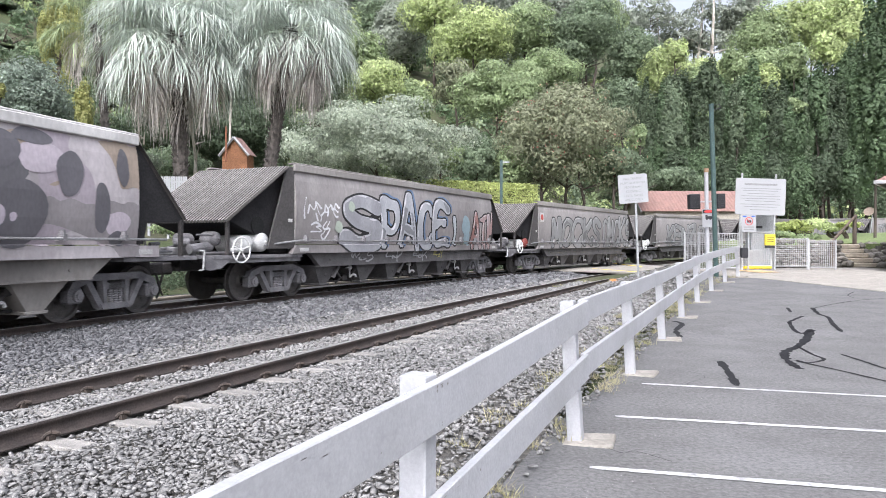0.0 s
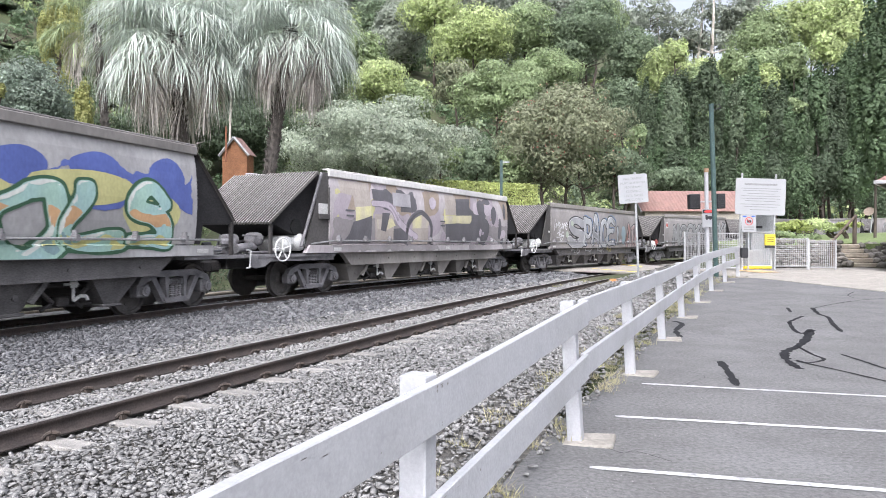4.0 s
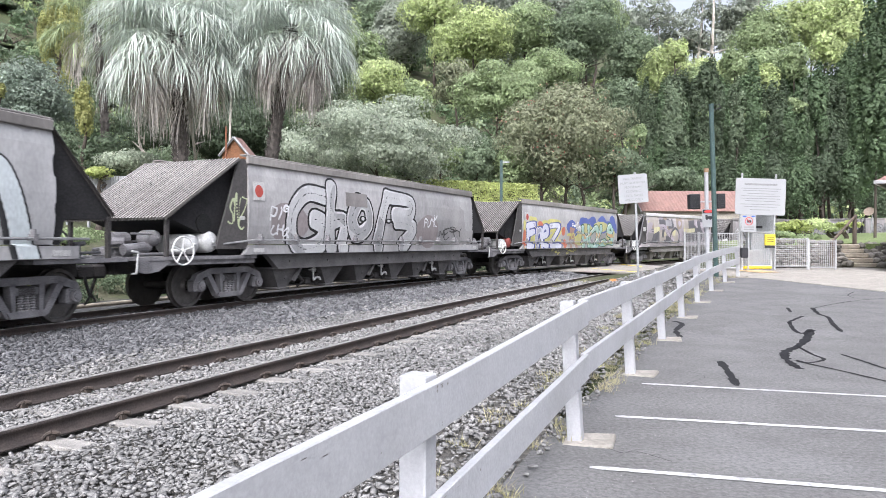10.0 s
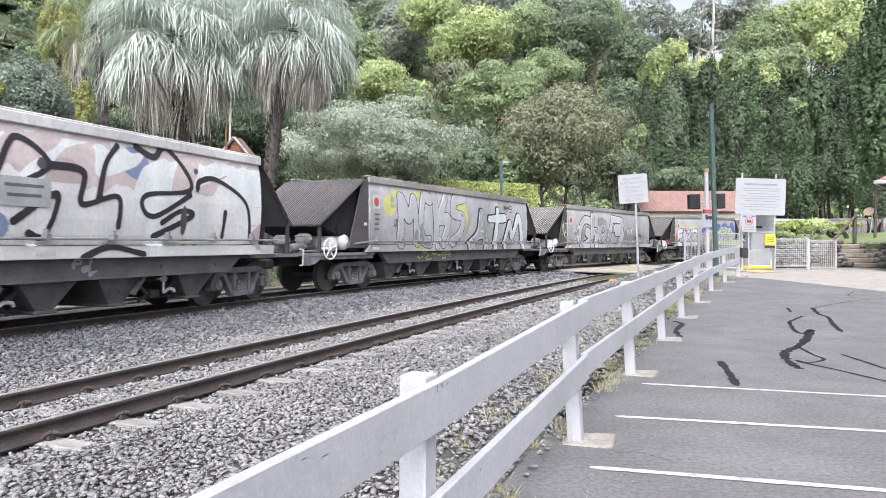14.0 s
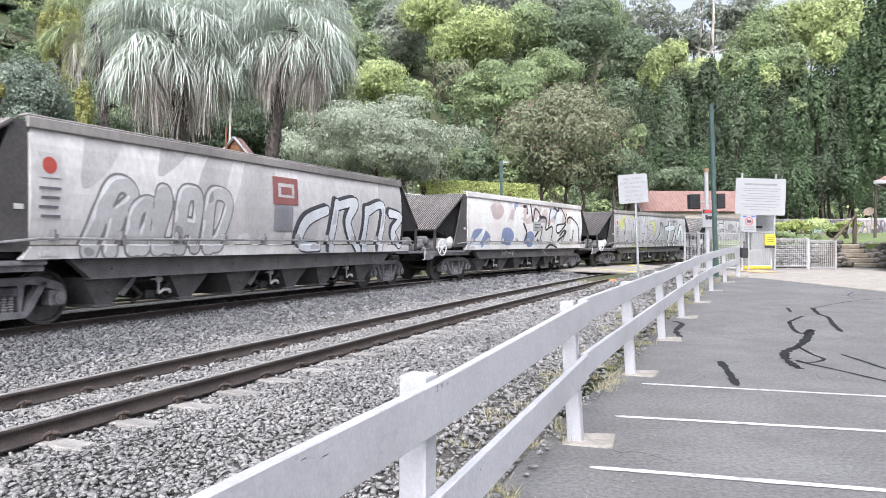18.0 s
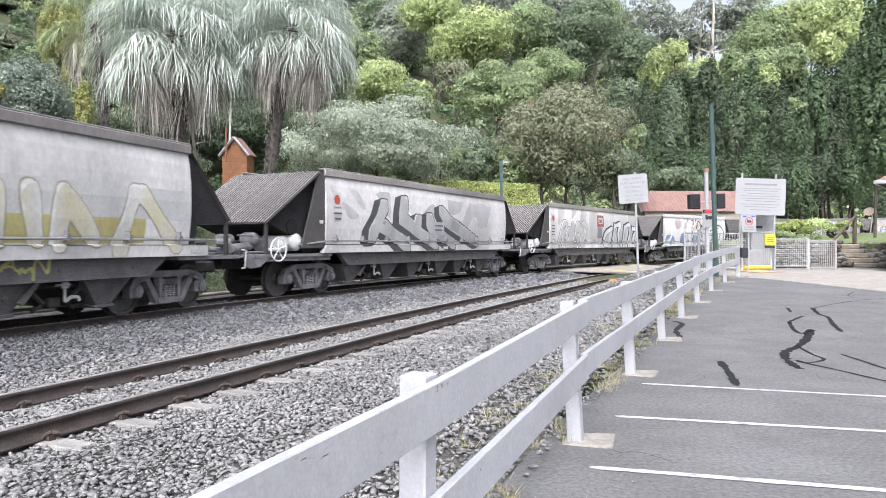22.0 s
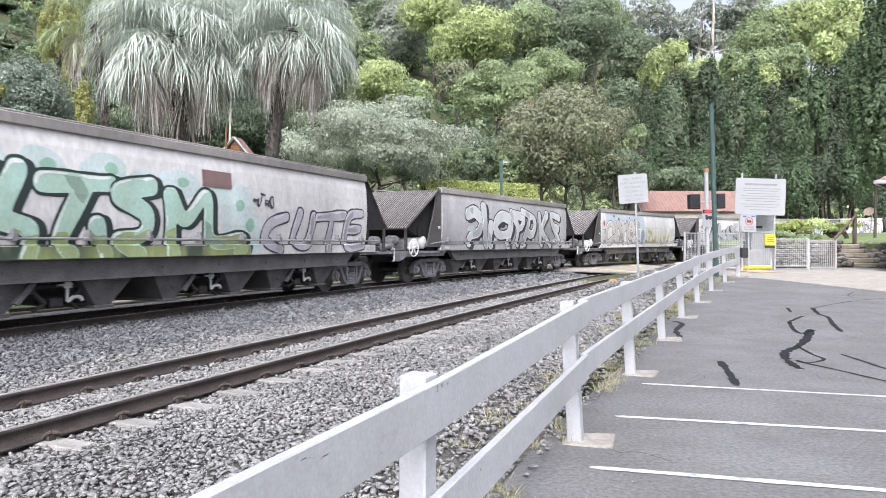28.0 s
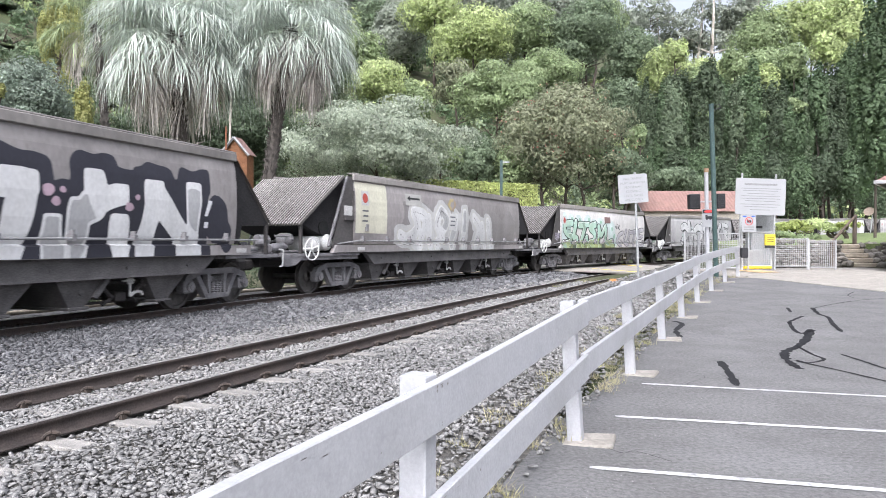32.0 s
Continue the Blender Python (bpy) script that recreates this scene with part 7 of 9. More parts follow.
DRAWN["SITSM"] = [[[(-4.04, 2.34), (-4.72, 2.25), (-4.77, 1.98), (-4.43, 1.74), (-4.09, 1.68), (-4.23, 1.37), (-4.82, 1.31), (-4.48, 1.11)]]]
DRAWN["SITSM"] += [[[(-3.64, 2.38), (-3.84, 1.72), (-3.44, 1.51), (-3.5, 1.09)]]]
DRAWN["SITSM"] += [[[(-3.28, 2.24), (-2.23, 2.29)], [(-2.66, 2.23), (-3, 1.43), (-2.87, 1.14)], [(-2.45, 1.61), (-2.31, 1.13)]]]
DRAWN["SITSM"] += [[[(-1.49, 2.32), (-2.08, 2.15), (-1.57, 1.83), (-1.61, 1.47), (-2.08, 1.37), (-1.69, 1.12)]]]
DRAWN["SITSM"] += [[[(-1.1, 2.18), (-1.02, 1.11)], [(-1.06, 2.18), (-0.75, 1.76), (-0.27, 2.23), (-0.12, 1.38), (0.67, 1.39), (0.56, 1.09)]]]
DRAWN["CUTE"] = [[[(2.01, 1.92), (1.5, 1.75), (1.37, 1.39), (1.81, 1.19)]]]
DRAWN["CUTE"] += [[[(2.48, 2.03), (2.27, 1.39), (2.76, 1.31), (2.98, 1.96)]]]
DRAWN["CUTE"] += [[[(3.13, 1.96), (4.24, 2.05)], [(3.72, 1.99), (3.56, 1.18)]]]
DRAWN["CUTE"] += [[[(5.03, 2.13), (4.45, 2.01), (4.33, 1.26), (5.09, 1.26)], [(4.45, 1.67), (4.94, 1.71)]]]
DRAWN["JKROY"] = [[[(-2.38, 2.3), (-2.14, 1.8), (-2.65, 1.47), (-3.03, 1.59)], [(-2.3, 2.31), (-1.71, 2.09), (-2.01, 1.25)], [(-2.38, 1.38), (-2.14, 1.25)], [(-1.53, 2.13), (-1.44, 1.24)], [(-0.77, 2.42), (-1.02, 1.95), (-0.62, 1.46)], [(-0.72, 2.39), (-0.46, 2.04), (-1.07, 1.24)], [(0.19, 2.19), (-0.14, 1.24)], [(0.78, 2.38), (0.66, 1.23)], [(1.42, 2.26), (1.82, 1.86), (1.55, 1.23)], [(2.47, 2.14), (2.77, 1.18)], [(2.03, 1.99), (2.25, 1.22)]]]
DRAWN["ZLEN"] = [[[(0.74, 2.18), (1.11, 2.21)], [(1.08, 2.21), (0.95, 1.68), (0.84, 1.18)]]]
DRAWN["ZLEN"] += [[[(1.46, 1.6), (1.45, 1.17), (1.72, 1.14)]]]
DRAWN["ZLEN"] += [[[(2.12, 2.31), (2.17, 2.03), (2.6, 2.14)], [(1.88, 1.84), (1.82, 1.14)], [(2.17, 2.01), (1.87, 1.71)], [(2.58, 1.61), (2.58, 1.13)]]]
DRAWN["ZLEN"] += [[[(3.29, 2.22), (3.04, 1.12)], [(3.24, 2.22), (3.85, 1.52), (3.91, 1.13)], [(4.16, 2.26), (4.14, 1.1)]]]


def pen_points(ch, curved=True):
    """Points close together along the strokes of a letter, and how far along each stroke they lie."""
    out = []
    for line in (PEN[ch] if isinstance(ch, str) else ch):
        P = np.array(line, float)
        t = np.linspace(0, len(P) - 1, (len(P) - 1) * 14 + 1)
        i = np.clip(np.floor(t).astype(int), 0, len(P) - 2)
        f = (t - i)[:, None]
        a, b = P[np.maximum(i - 1, 0)], P[i]
        c, d = P[i + 1], P[np.minimum(i + 2, len(P) - 1)]
        q = b + (c - b) * f
        if curved:
            q = 0.5 * (2 * b + (c - a) * f + (2 * a - 5 * b + 4 * c - d) * f ** 2 + (3 * b - a - 3 * c + d) * f ** 3)
        out.append(np.column_stack([q, t / t[-1]]))
    return np.concatenate(out)


def side_grid(x0, x1, z0, z1, step):
    """A grid on the wagon's side, with a row at each edge of the sill's ledge."""
    z = np.arange(1.306, 3.03, step)
    z = np.r_[np.linspace(1.09, 1.275, max(3, int(0.21 / step))), z, 3.03]
    return np.arange(max(x0, PR + 0.02), min(x1, PF - 0.02) + step, step), z[(z >= z0 - step) & (z <= z1 + step)]


def letter_fields(text, x0, x1, z0, z1, r, seed, shear=0.0, wild=1.0, tops=None, nib=2.0, step=0.045, moved=((0.0, 0.0),), m=0.5):
    """The grid and, letter by letter, how far each of its points lies outside the letter's strokes."""
    rng = np.random.RandomState(seed)
    xs, zs = side_grid(x0 - m, x1 + m, z0 - m, z1 + m, step)
    n = len(text)
    wid = rng.uniform(0.85, 1.2, n)
    wid = wid / wid.sum() * (x1 - x0)
    x, fields = x0, []
    for i, ch in enumerate(text):
        q = pen_points(ch, nib < 4)
        top = (z1 if tops is None else z0 + (z1 - z0) * tops[i % len(tops)]) + rng.uniform(-0.07, 0.07) * wild
        bot = z0 + rng.uniform(-0.03, 0.1) * wild
        a, b, ph = rng.uniform(-0.1, 0.1) * wild, rng.uniform(-0.1, 0.1) * wild, rng.uniform(0, 6.28)
        rr = min(r, wid[i] * 0.3)
        px = x + rr * 0.7 + (wid[i] - rr * 1.4) * (q[:, 0] + a * np.sin(q[:, 1] * 4 + i * 2)) + shear * (q[:, 1] - 0.5) * (z1 - z0)
        pz = bot + rr * 0.8 + (top - bot - rr * 1.6) * (q[:, 1] + b * np.sin(q[:, 0] * 3.5 + i))
        rad = rr * (1 + 0.22 * min(wild, 1.3) * np.sin(q[:, 2] * 6.0 + ph))
        f = np.full((len(zs), len(xs)), 9.0)
        for dx, dz in moved:
            lo, hi = np.searchsorted(xs, (px.min() + dx - r - m, px.max() + dx + r + m))
            gx, gz = xs[lo:hi][None, :, None], zs[:, None, None]
            ex, ez = abs(gx - px - dx), abs(gz - pz - dz)
            d = (ex ** nib + ez ** nib) ** (1 / nib) - rad
            f[:, lo:hi] = np.minimum(f[:, lo:hi], d.min(2))
        fields.append(f)
        x += wid[i]
    return xs, zs, fields


def drawn_fields(letters, r, seed, curved=True, nib=2.4, step=0.036, moved=((0.0, 0.0),), m=0.5):
    """The same for letters that are drawn stroke by stroke."""
    rng = np.random.RandomState(seed)
    every = np.array([p for letter in letters for line in letter for p in line])
    xs, zs = side_grid(every[:, 0].min() - m, every[:, 0].max() + m, every[:, 1].min() - m, every[:, 1].max() + m, step)
    fields = []
    for letter in letters:
        q = pen_points(letter, curved)
        rad = r * (1 + 0.14 * np.sin(q[:, 2] * 5.0 + rng.uniform(0, 6.28)))
        f = np.full((len(zs), len(xs)), 9.0)
        for dx, dz in moved:
            lo, hi = np.searchsorted(xs, (q[:, 0].min() + dx - r - m, q[:, 0].max() + dx + r + m))
            ex, ez = abs(xs[lo:hi][None, :, None] - q[:, 0] - dx) * 1.178, abs(zs[:, None, None] - q[:, 1] - dz)
            f[:, lo:hi] = np.minimum(f[:, lo:hi], ((ex ** nib + ez ** nib) ** (1 / nib) - rad).min(2))
        fields.append(f)
    return xs, zs, fields


def field_mesh(name, xs, zs, F, eps):
    """The part of the grid where F is below nought, with a clean edge, laid on the wagon's side."""
    gx, gz = np.meshgrid(xs, zs)
    k = [F[:-1, :-1], F[:-1, 1:], F[1:, 1:], F[1:, :-1]]
    p = [np.stack([gx[s], gz[s]], -1) for s in ((slice(None, -1), slice(None, -1)), (slice(None, -1), slice(1, None)), (slice(1, None), slice(1, None)), (slice(1, None), slice(None, -1)))]
    P = np.concatenate([np.stack([p[i] for i in t], 2).reshape(-1, 3, 2) for t in ((0, 1, 2), (0, 2, 3))])
    V = np.concatenate([np.stack([k[i] for i in t], 2).reshape(-1, 3) for t in ((0, 1, 2), (0, 2, 3))])
    inn = V < 0
    c = inn.sum(1)
    out = [P[c == 3]]

    def turned(sel, first):
        o = (first[sel].argmax(1)[:, None] + np.arange(3)) % 3
        return np.take_along_axis(P[sel], o[:, :, None], 1), np.take_along_axis(V[sel], o, 1)

    def cut(a, b, va, vb):
        return a + (b - a) * (va / (va - vb))[:, None]

    q, v = turned(c == 1, inn)
    out.append(np.stack([q[:, 0], cut(q[:, 0], q[:, 1], v[:, 0], v[:, 1]), cut(q[:, 0], q[:, 2], v[:, 0], v[:, 2])], 1))
    q, v = turned(c == 2, ~inn)
    e, g = cut(q[:, 1], q[:, 0], v[:, 1], v[:, 0]), cut(q[:, 2], q[:, 0], v[:, 2], v[:, 0])
    out += [np.stack([q[:, 1], q[:, 2], g], 1), np.stack([q[:, 1], g, e], 1)]
    T = np.concatenate(out).reshape(-1, 2)
    v3 = np.column_stack([along(T[:, 0]), -skin(T[:, 1]) - eps, T[:, 1]])
    return fast_mesh(name, v3, np.arange(len(v3)).reshape(-1, 3))


def wobble(xs, zs, seed, amp=1.0, size=1.0):
    """A slow uneven field over the side, about -1 to 1."""
    rng = np.random.RandomState(seed)
    f = np.zeros((len(zs), len(xs)))
    for k in range(7):
        a, b, ph = rng.uniform(-3, 3), rng.uniform(-3, 3), rng.uniform(0, 6.28)
        f += np.sin((a * xs[None, :] + b * zs[:, None]) * size * (0.6 + 0.35 * k) + ph)
    return f / 3.2 * amp


def sprayed(w, name, xs, zs, F, eps, colour, label, c2=None):
    if (F < 0).any():
        ob = part(name, field_mesh(name, xs, zs, F, eps), paint(colour, c2), w, label)
        if name in ("graffiti_shade", "graffiti_cloud", "graffiti_highlight", "graffiti_band"):
            ob["kind"] = "stuff"


def blob_bm(rows, seed, n=22, wob=0.09):
    """Rounded paint blots: rows of x, z, rx, rz."""
    rng = np.random.RandomState(seed)
    bm = bmesh.new()
    for x, z, rx, rz in rows:
        ph = rng.uniform(0, 6.28)
        bm.faces.new([bm.verts.new((x + rx * (1 + wob * math.sin(3 * a + ph)) * math.cos(a), 0, max(1.09, min(3.03, z + rz * (1 + wob * math.sin(2 * a + ph)) * math.sin(a))))) for a in np.linspace(0, 2 * math.pi, n, endpoint=False)])
    return bm


SIDE_CUTS = (1.29, 1.305, 1.45, 1.7, 1.9, 2.1, 2.3, 2.5, 2.65, 2.8, 2.95)


def spray_bm(bm, eps):
    """Bends a flat shape, drawn in x and z, onto the wagon's side."""
    for z in SIDE_CUTS:
        bmesh.ops.bisect_plane(bm, geom=bm.verts[:] + bm.edges[:] + bm.faces[:], plane_co=(0, 0, z), plane_no=(0, 0, 1))
    for x, s in ((PF - 0.02, 1), (PR + 0.02, -1)):
        bmesh.ops.bisect_plane(bm, geom=bm.verts[:] + bm.edges[:] + bm.faces[:], plane_co=(x, 0, 0), plane_no=(s, 0, 0), clear_outer=True)
    for v in bm.verts:
        v.co.x, v.co.y = along(v.co.x), -float(skin(v.co.z)) - eps
    return bm


def poly_bm(*polys):
    bm = bmesh.new()
    for p in polys:
        bm.faces.new([bm.verts.new((x, 0, z)) for x, z in p])
    return bm


def quad(x0, x1, z0, z1):
    return [(x0, z0), (x1, z0), (x1, z1), (x0, z1)]


PAINT = {}


def paint(c1, c2=None, scale=1.2):
    c1 = tuple(0.95 * (0.85 * v + 0.15 * sum(c1) / 3) for v in c1)
    c2 = c2 and tuple(0.95 * (0.85 * v + 0.15 * sum(c2) / 3) for v in c2)
    key = (c1, c2)
    if key not in PAINT:
        PAINT[key] = mat("spray_paint", c1, c2 or tuple(v * 0.82 for v in c1), scale, 0.55, fine=0.08, dirt=tuple(v * 0.7 for v in c1), spec=0.35, stretch=(1.6, 1, 0.7))
    return PAINT[key]


BLACK, WHITE, SILVER = (0.025, 0.025, 0.027), (0.72, 0.72, 0.74), (0.4, 0.4, 0.41)


def piece(w, text, x0, x1, z0, z1, fill, fill2=None, line=BLACK, glow=None, hi=None, seed=1, shear=0.0, fat=0.05, wild=1.0, tops=None, shadow=None, nib=3.0, edge=0.05, bands=(), drawn=None, r=0.13, halo=0.17, curved=True):
    """A lettered piece in layers: halo, shadow, outline, fill, colour bands and highlight."""
    n = len(drawn or text)
    if drawn:
        make, g = drawn_fields, (drawn, r, seed, curved, 2.4 if curved else 7.0)
    else:
        r = (0.108 + 0.62 * (fat - 0.05)) * min(1.25 * (x1 - x0) / n, 1.05 * (z1 - z0))
        make, g = letter_fields, (text, x0, x1, z0, z1, r, seed, shear, wild, tops, nib)
    xs, zs, fs = make(*g)
    u = np.min(fs, 0)
    rough = wobble(xs, zs, seed, 0.03, 3.0)
    if glow:
        sprayed(w, "graffiti_halo", xs, zs, u - halo + rough * 1.6, 0.004, glow, "sprayed halo round the lettering")
    if shadow:
        _, _, sh = make(*g, moved=[(shadow[0] * k / 15, shadow[1] * k / 15) for k in range(16)])
        sprayed(w, "graffiti_shadow", xs, zs, np.min(sh, 0) - edge * 0.7, 0.007, shadow[2], "sprayed block shadow")
    sprayed(w, "graffiti_outline", xs, zs, u - edge + rough * 0.25, 0.010, line, "sprayed outline")
    inner = np.full_like(u, 9.0)
    for i, f in enumerate(fs):
        q = f if i == n - 1 else np.maximum(f, edge * 0.8 - fs[i + 1])
        inner = np.minimum(inner, q)
    sprayed(w, "graffiti_fill", xs, zs, inner, 0.013, fill, "sprayed lettering " + text, fill2)
    for k, (za, zb, colour) in enumerate(bands):
        band = np.maximum(za - zs[:, None] + rough * 3, zs[:, None] - zb - rough * 3)
        sprayed(w, "graffiti_band", xs, zs, np.maximum(inner + 0.015, band), 0.0145 + 0.0006 * k, colour, "second colour sprayed in the letters")
    # darker clouds in the lower parts of the letters
    tone = tuple(0.72 * v for v in (fill2 or fill))
    sprayed(w, "graffiti_shade", xs, zs, np.maximum(inner + 0.05, wobble(xs, zs, seed + 9, 1.0, 0.9) + 0.55), 0.0155, tone, "uneven sprayed shading")
    if hi:
        k = max(1, int(round(0.045 / (xs[1] - xs[0]))))
        sh = np.roll(np.roll(inner, k, 1), -k, 0)
        sprayed(w, "graffiti_highlight", xs, zs, np.maximum(inner + 0.012, -(sh + 0.004) + rough), 0.0168, hi, "thin sprayed highlight line")


def lettered(w, text, fill, r=0.13, **kw):
    """A piece whose letters are drawn stroke by stroke."""
    piece(w, text, 0, 0, 0, 0, fill, drawn=DRAWN[text], r=r, **kw)


def contour(w, text, r, colour, eps=0.014, seed=5):
    """Bare brush lines."""
    xs, zs, fs = drawn_fields(DRAWN[text], r, seed, True, 2.0, 0.03, m=0.15)
    sprayed(w, "graffiti_outline", xs, zs, np.min(fs, 0), eps, colour, "bold sprayed contour lines")


def tag_mesh(text, x0, x1, z0, z1, seed, wild, step=0.017):
    xs, zs, fs = letter_fields(text, x0, x1, z0, z1, 0.021, seed, 0.12, wild * 1.5, None, 2.0, step, m=0.08)
    return field_mesh("graffiti_tag", xs, zs, np.min(fs, 0), 0.019)


def tag(w, text, x0, x1, z0, z1, colour, seed=3, wild=1.5):
    """A quick thin tag."""
    part("graffiti_tag", tag_mesh(text, x0, x1, z0, z1, seed, wild), paint(colour), w, "thin sprayed tag")


def end_tag(w, text, x0, x1, z0, z1, colour, seed=4):
    """A tag on the plate behind the body."""
    me = tag_mesh(text, -1.0, -1.0 + (x1 - x0), z0, z1, seed, 1.0, 0.016)
    v = np.empty(len(me.vertices) * 3, np.float32)
    me.vertices.foreach_get("co", v)
    v = v.reshape(-1, 3)
    v[:, 0], v[:, 1] = (v[:, 0] - along(-1.0)) / 1.178 + x0, -1.366
    me.vertices.foreach_set("co", v.ravel())
    part("graffiti_tag", me, paint(colour), w, "thin sprayed tag on the end plate")


def girder_tag(w, text, x0, x1, colour, seed=4):
    me = tag_mesh(text, x0, x1, 1.5, 1.7, seed, 1.0, 0.014)
    v = np.empty(len(me.vertices) * 3, np.float32)
    me.vertices.foreach_get("co", v)
    v = v.reshape(-1, 3)
    v[:, 1], v[:, 2] = -1.266, v[:, 2] - 0.68
    me.vertices.foreach_set("co", v.ravel())
    part("graffiti_tag", me, paint(colour), w, "thin sprayed tag on the girder")


def clouds(w, x0, x1, z0, z1, colour, seed, cover=0.3, size=1.0, eps=0.0035, c2=None, label="uneven sprayed background"):
    """Ragged clouds of old paint inside a field of the side."""
    xs, zs = side_grid(x0, x1, z0, z1, 0.06)
    inset = np.maximum(np.maximum(x0 - xs, xs - x1)[None, :], np.maximum(z0 - zs, zs - z1)[:, None])
    sprayed(w, "graffiti_cloud", xs, zs, np.maximum(wobble(xs, zs, seed, 1.0, size) - cover, inset * 4 + wobble(xs, zs, seed + 1, 0.3, 3.0)), eps, colour, label, c2)


def blots(w, rows, colour, seed=5, eps=0.003, c2=None):
    for k, row in enumerate(rows):
        part("graffiti_blot", spray_bm(blob_bm([row], seed + k), eps + 0.0006 * (k % 4)), paint(colour, c2), w, "sprayed blot of colour")


def shapes(w, polys, colour, eps=0.003, c2=None, label="sprayed colour field"):
    for p in polys:
        part("graffiti_field", spray_bm(poly_bm(p), eps), paint(colour, c2), w, label)


def disc_plate(w, x=-4.83, z=2.5, size=0.2):
    p = part("disc_plate", spray_bm(poly_bm(quad(x - size * 0.82, x + size * 0.82, z - size, z + size)), 0.02), M["tagwhite"], w, "white plate with a red disc")
    part("red_disc", spray_bm(blob_bm([(x, z, size * 0.56, size * 0.68)], 1, 28, 0.0), 0.024), M["tagred"], p, "red painted disc")


def stencil(w, x, z, rows=2, size=0.4, panel=None):
    """A stencilled number, as plain bars, on a patch of clean paint."""
    p = w
    if panel:
        p = part("number_panel", spray_bm(poly_bm(quad(x - size * 0.5, x + size * 0.5, z - 0.15 * rows, z + 0.12)), 0.021), paint(panel), w, "patch with a stencilled number")
    for k in range(rows):
        part("number_bar", spray_bm(poly_bm(quad(x - size * 0.36 + 0.03 * (k % 2), x + size * (0.36 - 0.04 * (k % 3)), z - 0.14 * k - 0.022, z - 0.14 * k + 0.022)), 0.025), paint((0.13, 0.13, 0.15)), p, "dark bar of stencilled print")


def latch(w, x, z):
    part("door_latch", boxes((along(x) - 0.06, along(x) + 0.06, -float(skin(z)) - 0.06, -float(skin(z)) + 0.01, z - 0.1, z + 0.1), bevel=0.01), M["frame"], w, "steel latch box")


